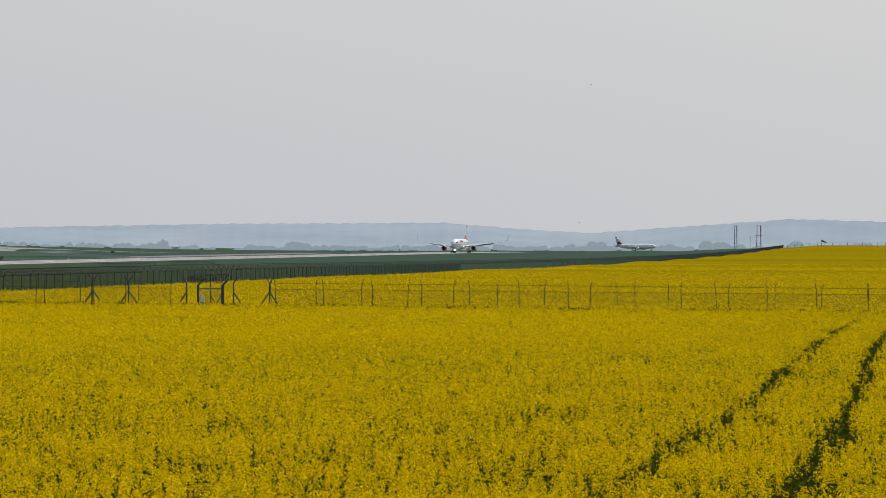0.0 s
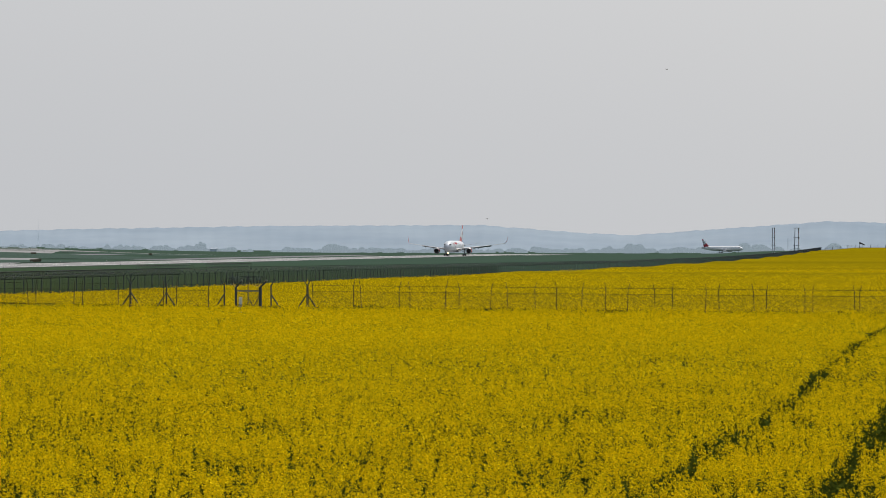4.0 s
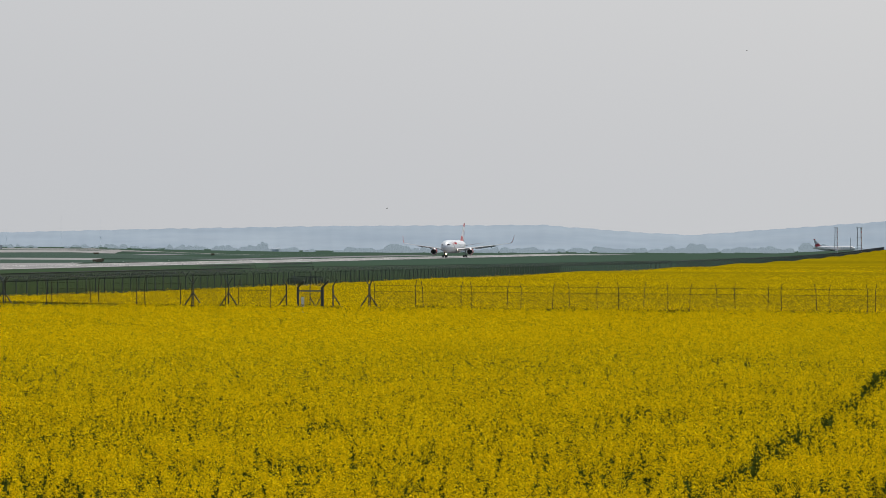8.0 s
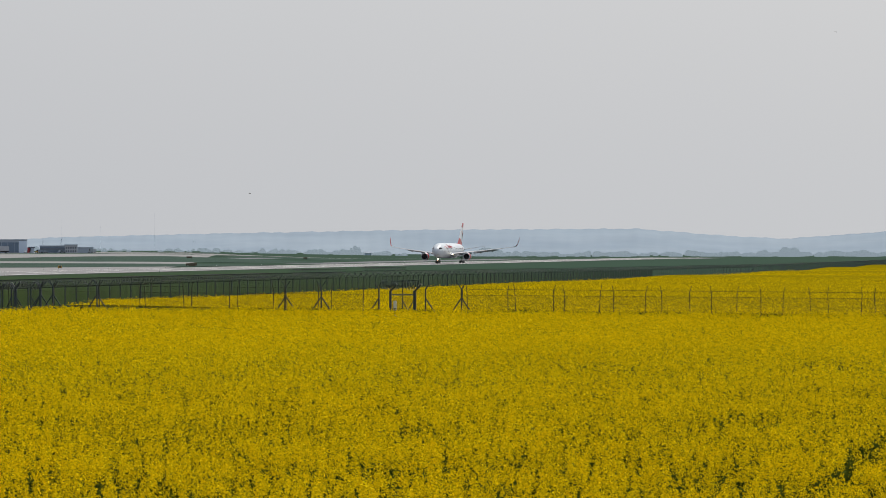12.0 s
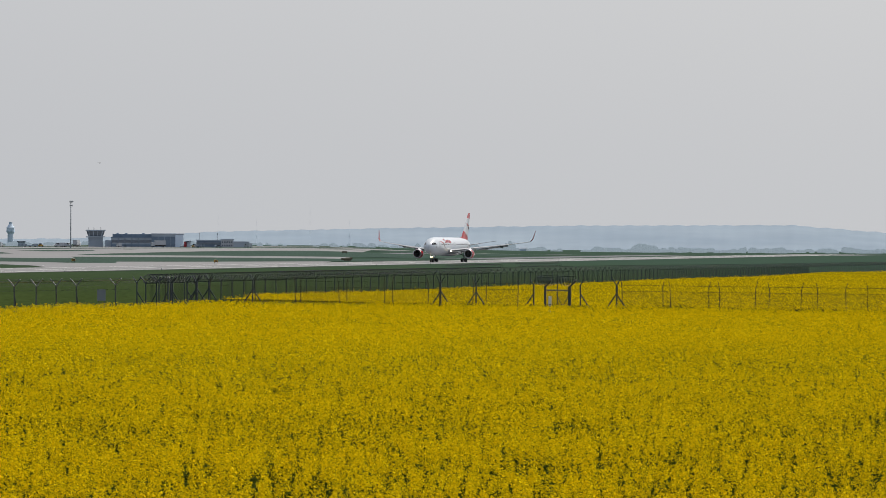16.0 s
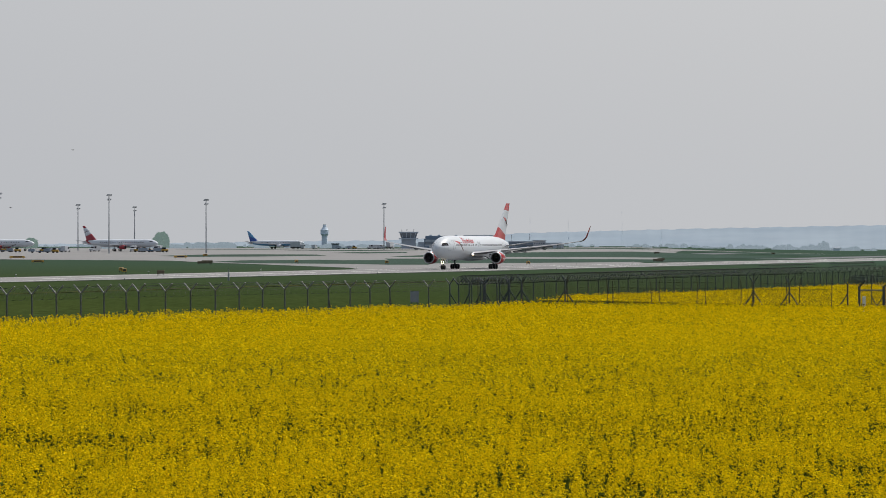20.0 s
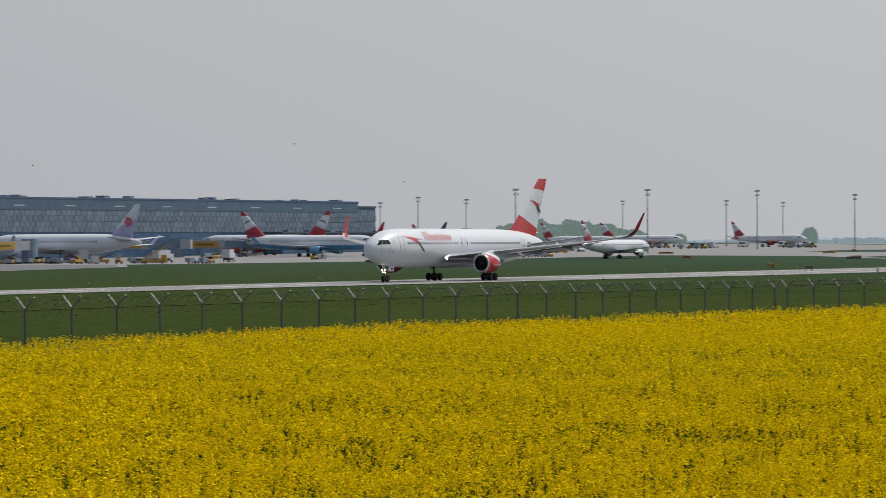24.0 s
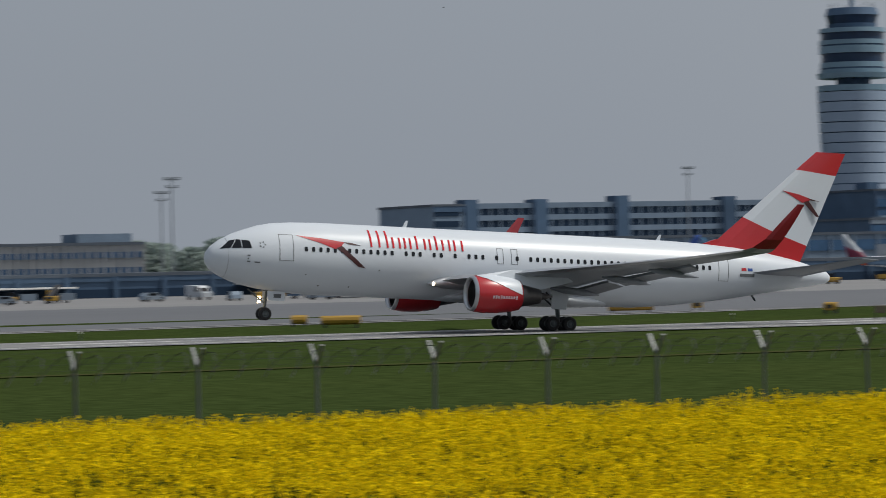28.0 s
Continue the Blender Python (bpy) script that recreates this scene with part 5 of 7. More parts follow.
# pale blue-grey panels at set places on the glazing
for x, w, z0, z1 in ((-21, 2.2, 5.2, 7.9), (-14, 4.5, 4.9, 6.6), (-7, 3.0, 5.0, 7.4), (4, 5.2, 5.0, 7.0), (13, 3.2, 5.2, 8.0), (22, 4.0, 4.9, 6.6), (36, 7.0, 10.2, 11.3)):
    part("window_blind", box(x - w / 2, -0.318, z0, x + w / 2, -0.304, z1), M_CONC, term)
for i in range(10):
    part("bay_pier", box(-43 + i * 9.3, -0.5, 0, -42.2 + i * 9.3, -0.31, 4.4), M_CLAD, term)
# its ground level is again a dark strip in place of shade
louv = block("louvred_wing", "terminal wing with silver louvres over blue glass", 588, 663.7, 612, 42, 12.0, M_CLAD,
             bands=[(11.0, 12.05, M_SILVER, "roof_edge"), (0, 3.0, M_NIGHT, "undercroft")], columns=(7.5, 0.3, M_SILVER))
for i in range(18):
    part("louvre", box(-37.6, -0.5, 3.4 + i * 0.42, 37.6, -0.1, 3.4 + i * 0.42 + 0.2), M_SILVER, louv)
blk = block("dark_hall", "tall near-black windowless terminal hall", *faced(43.45, 1000, 35.9), 22, 23.0, M_NIGHT, roof_mat=M_NIGHT, turn=-43.45)
roof_units(blk, -16, 16, 2, 23.6, 6, 5)
dome = root("barrel_roof", "dark barrel-vaulted roof beside the black hall", "building", pose(*spot(42.02, 1001), 0, 0, 0, -42.0))
part("wall", box(-7.6, 0, -0.5, 6.6, 20, 18.5), M_NIGHT, dome)
part("vault", loft([[(-7.6 + 14.2 * (0.5 - 0.5 * math.cos(math.pi * i / 12)), y, 18.4 + 3.4 * math.sin(math.pi * i / 12)) for i in range(13)] for y in (-0.5, 20)]), M_CLAD, dome)
gb = block("grey_hall", "pale grey clad hall behind the glass front", 593, 650, 690, 40, 17.4, M_CONC, bands=[(16.3, 17.4, M_SILVER, "roof_edge")], panels=(2.8, 1.5, 7.0, 16.2, M_CONC))
for i in range(9):
    part("roof_sail", loft([[(-26 + i * 3.1 + a, 3, 16.6 + b) for a, b in ((0, 0), (1.5, 0.9), (3.0, 0), (1.5, 0.5))] for _ in (0,)] + [[(-26 + i * 3.1 + a, 9, 16.8 + b) for a, b in ((0, 0), (1.5, 0.9), (3.0, 0), (1.5, 0.5))]]), M_BEIGE, gb)
block("glass_front", "wide dark blue glass terminal front", 520, 587.7, 614, 60, 11.6, M_CLAD, bands=[(0.5, 11.0, M_FACADEGLASS, "glazing"), (11.0, 11.7, M_SILVER, "roof_edge"), (5.6, 6.0, M_CLAD, "floor_band")], columns=(4.2, 0.28, M_CLAD))
of = block("office_block", "large grey office block with glazed bands", *faced(34.07, 992, 48), 18, 28.6, M_CLAD, z0=0, turn=-34.07, bands=[(z, z + 1.5, M_FACADEGLASS, "window_band") for z in np.arange(6.5, 27, 3.3)])
for nm, bb, m in (("stair_tower", (1, -4, 0, 4.6, 8, 28.2), M_BEIGE), ("side_wing", (-24, -4.5, 0, 0.6, 8, 27.6), M_CONC), ("roof_deck", (-16, 2, 29.25, 9, 12, 29.8), M_ROOF), ("plant_room", (-20, 4, 29.22, -12.5, 14, 31.0), M_CLAD), ("glass_wing", (5, -1.5, 4, 24.2, -0.31, 27.6), M_FACADEGLASS)):
    part(nm, box(*bb), m, of)
block("beige_block", "beige concrete building with tall windows", 540, 578, 792, 25, 19.6, M_BEIGE, columns=(2.4, 0.9, M_BEIGE), bands=[(14.5, 18.2, M_FACADEGLASS, "window_band"), (6, 12.5, M_FACADEGLASS, "window_band")])
dk = block("dark_block", "dark low block with rooftop plant", 578.5, 602, 800, 25, 21.0, M_CLAD, bands=[(18.2, 19.4, M_FACADEGLASS, "window_band"), (14.5, 16.4, M_FACADEGLASS, "window_band")])
roof_units(dk, -10, 10, 2, 21.6, 6, 6)
row = block("rear_terminal", "row of grey terminal roofs and walls", 592, 694, 795, 30, 18.5, M_CONC, panels=(8.5, 4.0, 8, 17.6, M_CLAD))
roof_units(row, -48, 48, 1, 19.1, 16, 7)
sg = root("roof_sign", "row of unlit rooftop sign letters as bars", "sign", pose(646, 796, 19.1))
for i in range(11):
    part("letter_bar", box(-13 + i * 2.5, 0, 0.5, -11.3 + i * 2.5, 0.4, 2.6), M_CLAD, sg)
part("letter_rail", box(-14, 0.5, 0.2, 15, 0.8, 0.5), M_STEEL, sg)
part("rail_post", bar((-13.5, 0.6, -0.6), (-13.5, 0.6, 1.5), 0.15), M_STEEL, sg)
part("rail_post", bar((14.5, 0.6, -0.6), (14.5, 0.6, 1.5), 0.15), M_STEEL, sg)
cb = root("chimney", "dark boxy rooftop chimney on the terminal", "chimney", pose(653, 800, 18.8))
part("shaft", box(-1.4, 0, 0, 1.4, 2.5, 4.3), M_CLAD, cb)
part("cap", box(-1.6, -0.2, 4.3, 1.6, 2.7, 4.7), M_NIGHT, cb)
block("rear_glass_block", "dark blue glass office block near the tower", 472, 515, 822, 40, 22.2, M_CLAD, bands=[(z, z + 2.2, M_FACADEGLASS, "window_band") for z in np.arange(5, 21, 3.2)], columns=(4.3, 0.3, M_CLAD))
ter = block("terraced_terminal", "older terminal with stepped dark glass storeys", 436, 592, 762, 30, 13.6, M_CLAD, bands=[(9.4, 12.2, M_FACADEGLASS, "window_band"), (4.6, 7.8, M_FACADEGLASS, "window_band"), (12.6, 13.7, M_SILVER, "roof_edge"), (8.2, 9.0, M_CONC, "floor_band")])
roof_units(ter, -74, 74, 2, 14.2, 22, 8)
# shade under the pier is painted as a near-black strip
arm = block("old_pier_building", "old grey pier with window bands on posts", 322, 446, 690, 20, 9.6, M_CONC, bands=[(6.0, 8.4, M_FACADEGLASS, "window_band"), (0, 3.4, M_NIGHT, "undercroft")], columns=(6.0, 0.4, M_CONC))
# the near-black wall stands for shade inside the open decks
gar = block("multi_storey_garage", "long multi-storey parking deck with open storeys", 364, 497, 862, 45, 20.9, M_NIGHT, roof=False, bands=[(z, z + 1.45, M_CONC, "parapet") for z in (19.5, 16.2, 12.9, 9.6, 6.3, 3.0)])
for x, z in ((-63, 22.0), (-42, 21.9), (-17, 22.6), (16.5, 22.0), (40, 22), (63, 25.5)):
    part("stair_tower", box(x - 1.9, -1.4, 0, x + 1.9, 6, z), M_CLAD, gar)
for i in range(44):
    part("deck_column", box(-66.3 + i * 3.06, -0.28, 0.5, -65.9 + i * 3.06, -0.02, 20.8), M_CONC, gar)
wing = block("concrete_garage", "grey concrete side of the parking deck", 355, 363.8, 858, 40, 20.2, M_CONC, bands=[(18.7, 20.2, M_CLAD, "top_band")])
# flat dark plates paint in the shade of each open storey
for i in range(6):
    part("storey_shade", box(-4.2, -0.2, 3 + i * 2.9, 3.5, -0.004, 4.6 + i * 2.9), M_NIGHT, wing)
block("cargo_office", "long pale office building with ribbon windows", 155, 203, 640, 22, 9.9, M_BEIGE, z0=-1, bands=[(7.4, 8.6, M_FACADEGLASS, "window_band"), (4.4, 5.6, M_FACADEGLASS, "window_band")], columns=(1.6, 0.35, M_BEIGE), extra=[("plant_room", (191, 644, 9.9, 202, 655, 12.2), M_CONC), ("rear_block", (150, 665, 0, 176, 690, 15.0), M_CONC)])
block("cargo_shed", "long low dark shed with pale canopies", 120, 352, 600, 30, 3.9, M_CLAD, z0=-3, bands=[(3.0, 3.95, M_CLAD, "eaves_strip"), (-1.5, 1.6, M_NIGHT, "dock_doors")], columns=(9.0, 0.8, M_CLAD))
for x0, x1 in ((140, 176), (208, 236), (262, 300)):
    part("canopy", box(x0, 594, 1.9, x1, 600, 2.2), M_LINE, tagged(root("loading_canopy", "pale flat loading canopy on the shed front", "canopy", group="canopies"), kind=""))


def control_tower():
    """The airport's tall control tower: a slightly waisted ribbed shaft under a stack of glazed decks."""
    cx, cy = 616.5, 1087.0
    tw = root("control_tower", "tall pale waisted control tower with dark glazed decks", "tower", pose(cx, cy, 0))
    levels = [(-0.5, 11.8), (22.5, 11.6), (35, 11.7), (49, 12.3), (60, 12.8), (66, 13.0)]
    part("base", box(-13, -13, -0.5, 13, 13, 22.4), M_FACADEGLASS, tw)
    zs = np.linspace(22.6, 63.6, 12)
    for a, b in zip(zs, zs[1:]):
        ra, rb = np.interp(a, [l[0] for l in levels], [l[1] for l in levels]), np.interp(b, [l[0] for l in levels], [l[1] for l in levels])
        sh = lambda z: (-0.9 * math.sin((z - 22) / 44 * 2.2), 0)
        part("shaft_ring", loft([[(sh(z)[0] + r * math.cos(t), r * math.sin(t), z) for t in np.linspace(0, 2 * math.pi, 40, endpoint=False)] for z, r in ((a + 0.2, ra), (b - 0.18, rb))]), M_TOWER, tw, smooth=False)
    part("core", loft([[(r * math.cos(t) - 0.5, r * math.sin(t), z) for t in np.linspace(0, 2 * math.pi, 24, endpoint=False)] for z, r in ((0, 11), (63.4, 11.8), (63.8, 6.2), (72, 6.2))]), M_CLAD, tw)
    for nm, z0, z1, r0, r1, m in (("terrace", 63.7, 65.8, 13.0, 13.1, M_TEAL), ("lower_ring", 68.4, 70.2, 12.5, 13.1, M_TEAL), ("deck_wall", 70.2, 71.6, 12.0, 12.0, M_TEAL), ("deck_groove", 71.6, 72.2, 11.7, 11.7, M_CLAD), ("deck_wall", 72.2, 74.1, 11.9, 11.8, M_TEAL),
                              ("deck_glass", 74.1, 77.4, 11.3, 11.3, M_DECKGLASS), ("deck_wall", 77.4, 80.0, 12.0, 12.0, M_TEAL), ("deck_groove", 80.0, 80.6, 11.6, 11.6, M_CLAD), ("deck_wall", 80.6, 82.2, 12.0, 12.0, M_TEAL), ("deck_glass", 82.2, 84.9, 11.3, 11.3, M_DECKGLASS),
                              ("deck_wall", 84.9, 86.5, 12.1, 11.9, M_TEAL), ("cab_sill", 86.5, 88.2, 8.8, 9.0, M_CLAD), ("cab_glass", 88.2, 91.2, 8.7, 9.4, M_DECKGLASS), ("cab_roof", 91.2, 93.8, 9.7, 8.9, M_CLAD)):
        part(nm, loft([[(r * math.cos(t) - 0.6, r * math.sin(t), z) for t in np.linspace(0, 2 * math.pi, 36, endpoint=False)] for z, r in ((z0, r0), (z1, r1))]), m, tw)
    part("radar_mast", bar((-0.6, 0, 93.7), (-0.6, 0, 98.6), 0.9, 10), M_CONC, tw)
    part("radar_bar", box(-4.2, -0.3, 98.6, 3.0, 0.3, 99.3), M_CONC, tw)
    for t in np.linspace(0, 2 * math.pi, 9, endpoint=False):
        part("roof_aerial", bar((8 * math.cos(t) - 0.6, 8 * math.sin(t), 93.7), (8 * math.cos(t) - 0.6, 8 * math.sin(t), 95.8), 0.14, 5), M_STEEL, tw)
    for k in (-12, 12):
        part("red_obstacle_light", box(k - 0.5, -12.5, 22.4, k + 0.5, -11.5, 23.1), M_RED, tw)


# pale blue of the farthest walls and masts is painted haze
M_FARWALL = mat("haze_paled_far_wall", (0.64, 0.75, 0.88), 0.9, vary=0.05, scale=0.1)
M_DECKGLASS = glass("navy_deck_glass", (0.018, 0.04, 0.085), 0.3)
M_DECKGLASS.node_tree.nodes["Principled BSDF"].inputs["Specular IOR Level"].default_value = 0.25
M_TEAL = mat("teal_cladding", (0.16, 0.255, 0.33), 0.4, vary=0.1, scale=0.2)
control_tower()

# old tower and sheds at the far end of the apron
# this cab glass and wall are paled to put distance haze into them
M_CABGLASS = glass("haze_paled_cab_glass", (0.16, 0.2, 0.25), 0.2)
M_HAZE = mat("haze_paled_grey_wall", (0.45, 0.52, 0.6), 0.7, vary=0.1, scale=0.1, spec=0.15)
ot = root("old_control_tower", "small grey control tower with a flared glazed cab", "tower", pose(*spot(70.86, 2010), 3.0, 0, 0, -71))
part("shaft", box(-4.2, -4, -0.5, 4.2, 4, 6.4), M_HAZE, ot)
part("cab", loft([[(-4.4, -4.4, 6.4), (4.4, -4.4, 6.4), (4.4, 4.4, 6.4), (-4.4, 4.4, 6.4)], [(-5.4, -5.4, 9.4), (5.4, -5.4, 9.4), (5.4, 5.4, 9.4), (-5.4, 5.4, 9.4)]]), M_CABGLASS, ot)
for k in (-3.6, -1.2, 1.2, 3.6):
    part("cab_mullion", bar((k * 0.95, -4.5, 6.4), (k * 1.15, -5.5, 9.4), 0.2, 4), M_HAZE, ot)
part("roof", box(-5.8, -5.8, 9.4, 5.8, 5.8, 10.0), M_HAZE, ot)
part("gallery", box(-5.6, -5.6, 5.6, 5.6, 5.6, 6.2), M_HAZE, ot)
for k in (-4, -1, 3):
    part("roof_aerial", bar((k, 0, 9.9), (k, 0, 11.6), 0.1), M_STEEL, ot)


def far_block(name, label, b, d, w, depth, z1, m, **more):
    """A building at the apron's far end that faces the camera."""
    x, y = spot(b, d)
    return block(name, label, x - w / 2, x + w / 2, y, depth, z1, m, z0=2, turn=-b, **more)


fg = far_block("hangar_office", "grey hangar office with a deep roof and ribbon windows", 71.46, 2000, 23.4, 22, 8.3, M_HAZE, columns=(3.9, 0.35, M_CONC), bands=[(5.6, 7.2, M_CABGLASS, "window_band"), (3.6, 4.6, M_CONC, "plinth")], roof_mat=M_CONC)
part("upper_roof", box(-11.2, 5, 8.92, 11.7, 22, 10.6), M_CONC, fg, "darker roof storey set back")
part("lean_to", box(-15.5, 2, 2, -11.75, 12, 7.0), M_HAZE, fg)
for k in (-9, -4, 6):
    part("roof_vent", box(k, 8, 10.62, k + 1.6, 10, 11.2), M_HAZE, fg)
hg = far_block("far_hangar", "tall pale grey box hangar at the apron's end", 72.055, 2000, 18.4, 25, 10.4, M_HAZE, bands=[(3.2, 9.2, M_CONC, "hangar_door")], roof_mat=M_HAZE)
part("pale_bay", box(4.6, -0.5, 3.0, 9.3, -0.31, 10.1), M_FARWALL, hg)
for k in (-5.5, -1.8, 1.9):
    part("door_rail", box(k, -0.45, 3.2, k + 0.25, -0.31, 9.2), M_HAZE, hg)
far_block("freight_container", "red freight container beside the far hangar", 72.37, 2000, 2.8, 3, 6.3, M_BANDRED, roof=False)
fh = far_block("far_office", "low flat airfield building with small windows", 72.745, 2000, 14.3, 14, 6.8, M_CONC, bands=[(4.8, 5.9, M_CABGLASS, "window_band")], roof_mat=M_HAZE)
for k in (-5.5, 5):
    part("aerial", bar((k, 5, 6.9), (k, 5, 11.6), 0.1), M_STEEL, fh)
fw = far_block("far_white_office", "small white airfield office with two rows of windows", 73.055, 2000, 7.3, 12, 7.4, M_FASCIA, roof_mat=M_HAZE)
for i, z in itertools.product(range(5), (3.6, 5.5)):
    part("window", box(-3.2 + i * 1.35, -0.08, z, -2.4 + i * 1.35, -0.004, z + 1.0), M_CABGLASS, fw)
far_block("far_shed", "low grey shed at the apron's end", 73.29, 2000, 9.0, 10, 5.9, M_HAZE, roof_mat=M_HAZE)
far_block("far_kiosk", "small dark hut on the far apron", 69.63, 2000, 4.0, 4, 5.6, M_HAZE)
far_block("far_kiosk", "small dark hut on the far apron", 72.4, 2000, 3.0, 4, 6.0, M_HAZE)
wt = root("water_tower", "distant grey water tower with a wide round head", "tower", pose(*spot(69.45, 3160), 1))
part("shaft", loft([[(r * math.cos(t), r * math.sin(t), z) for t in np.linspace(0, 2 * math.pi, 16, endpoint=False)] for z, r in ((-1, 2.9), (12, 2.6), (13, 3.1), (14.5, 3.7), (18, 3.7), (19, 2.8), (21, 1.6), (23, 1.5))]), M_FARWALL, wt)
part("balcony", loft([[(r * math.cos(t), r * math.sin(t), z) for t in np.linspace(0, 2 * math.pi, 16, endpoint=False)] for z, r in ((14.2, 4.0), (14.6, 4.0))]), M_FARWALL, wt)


# ---- light masts ----
def light_mast(x, y, z0, z1, thick=0.27):
    m = root("light_mast", "tall slender apron floodlight mast with a lamp crown", "light mast", pose(x, y, z0), "apron light masts")
    h = z1 - z0
    part("pole", bar((0, 0, -0.5), (0, 0, h), thick, 8, thick * 0.55), M_MAST, m)
    part("crown", box(-1.7, -0.35, h - 0.5, 1.7, 0.35, h - 0.25), M_MAST, m)
    part("crown", box(-1.2, -0.3, h - 2.1, 1.2, 0.3, h - 1.9), M_MAST, m)
    for k in (-1.5, -0.5, 0.5, 1.5):
        part("lamp", box(k - 0.26, -0.5, h - 0.2, k + 0.26, 0.0, h + 0.18), M_MAST, m)
    for k in (-1.0, 1.0):
        part("lamp", box(k - 0.26, -0.5, h - 1.85, k + 0.26, 0.0, h - 1.5), M_MAST, m)


# zinc lightened a little, as haze would pale the masts
M_MAST = mat("mast_zinc", (0.25, 0.28, 0.31), 0.5, metal=0.2)
for x, y, z1 in ((217.5, 665.4, 23.6), (233.9, 723.1, 22.1), (405.1, 803.7, 28.7), (683.2, 585.8, 20.1), (768, 640.5, 20.5), (771.3, 463.8 * 1.28, 22.5), (1301.3, 746.2, 25.4), (1311.6, 727.7, 24.3), (1040, 557.5, 23.8), (1078.7, 525.7, 23.7), (1612.3, 800.3, 26.8), (1363.1, 626.0, 23.2), (1186.2, 531.9, 24.6), (1464.8, 643.8, 23.3), (1200.8, 498.2, 22.8), (1366.4, 485.3, 23.0), (1379.1, 811.2, 24.2)):
    light_mast(x, y, float(rise(np.array(x), np.array(y))), z1)


def lattice_mast(x, y, z0, h, w, name, label, n=10, mats=None):
    m = root(name, label, "mast", pose(x, y, z0), "lattice masts")
    for sx, sy in itertools.product((-1, 1), (-1, 1)):
        part("leg", bar((sx * w, sy * w, -0.5), (sx * w * 0.7, sy * w * 0.7, h), 0.2, 4), M_MAST, m)
    for i in range(n):
        z = h * i / n
        for k in (1, -1):
            part("lattice_bar", bar((-w * k, -w, z), (w * k, -w, z + h / n), 0.16, 4), (mats or [M_MAST])[i % len(mats or [1])], m)
    for z in (h, h * 0.62, h * 0.3):
        part("platform", box(-w * 1.5, -w * 1.5, z - 0.1, w * 1.5, w * 1.5, z + 0.15), M_MAST, m)


lattice_mast(1997.9, 91.0, 1.0, 14.5, 0.75, "lattice_mast", "slim steel lattice mast at the field's edge", 14, [M_FASCIA, M_FASCIA, M_BANDRED])
lattice_mast(1998.5, 77.6, 1.0, 14.5, 1.3, "lattice_mast", "broad steel lattice mast at the field's edge", 14, [M_FASCIA, M_FASCIA, M_BANDRED])
part("pole", bar((1998, 82.6, 1), (1998, 82.6, 9.5), 0.13), M_MAST, root("thin_mast", "thin pole beside the lattice masts", "mast"))
lattice_mast(668.7, 873.4, 0.0, 33.0, 0.5, "rooftop_aerial_mast", "red and grey lattice aerial mast behind the terminal", 9, [M_BANDRED, M_SILVER])

# wind sock on the rise
ws = root("windsock", "dark windsock on a short pole", "windsock", pose(2255, 46.5, float(crop_top(np.array(2255.0), np.array(46.5))) - 0.8))
part("pole", bar((0, 0, -0.5), (0, 0, 4.6), 0.14), M_STEEL, ws)
part("sock", loft([[(0.5 * r * math.cos(t), -d, 4.3 - 0.4 * d + r * math.sin(t)) for t in np.linspace(0, 2 * math.pi, 10, endpoint=False)] for d, r in ((0.1, 0.7), (1.8, 0.5), (3.4, 0.3))]), M_BLACK, ws)
hf = root("ridge_fence", "thin distant fence along the ridge of the field", "fence")
_pm = mesh_of(part("post", bar((0, 0, -0.3), (0, 0, 2.6), 0.13, 4), M_STEEL))
_seg = []
for i in range(34):
    y = 70 - i * 5.0
    z = float(crop_top(np.array(2290.0), np.array(y))) - 0.5
    share("post", _pm, hf, pose(2290, y, z))
    if i:
        for h in (0.8, 1.6, 2.4):
            _seg.append(((2290, py, pz + h), (2290, y, z + h)))
    py, pz = y, z
strip_mesh("wires", _seg, 0.06, M_WIRE, "", hf, (1, 0, 0))


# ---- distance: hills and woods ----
# the hills' blue haze is put straight into their base colour
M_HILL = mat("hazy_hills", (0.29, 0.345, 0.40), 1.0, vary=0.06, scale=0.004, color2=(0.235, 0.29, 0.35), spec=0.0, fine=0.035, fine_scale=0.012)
HILL_B = [60, 66, 70.5, 72.9, 75.6, 78.85, 82.49, 84.06, 85.0, 86.44, 88.33, 89.9, 92, 96, 104, 120]
HILL_E = [0.0, 0.01, 0.06, 0.185, 0.250, 0.306, 0.326, 0.203, 0.156, 0.260, 0.393, 0.345, 0.33, 0.36, 0.3, 0.2]
_bs = np.linspace(58, 120, 1200)
_rows = []
for d, k in ((4700, 1.0), (4200, 0.0)):
    r = []
    for b in _bs:
        e = np.interp(b, HILL_B, HILL_E)
        z = EYE_Z + 4700 * math.tan(radians(e + 0.003 * math.sin(b * 9.0) + 0.005 * math.sin(b * 23.0 + 1) + 0.005 * abs(math.sin(b * 61.0 + 2 * math.sin(b * 17))) * abs(math.sin(b * 5.0))))
        r.append((d * math.sin(radians(b)), d * math.cos(radians(b)), z if k else -12.0))
    _rows.append(r)
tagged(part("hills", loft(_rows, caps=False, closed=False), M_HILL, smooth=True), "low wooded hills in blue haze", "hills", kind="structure")


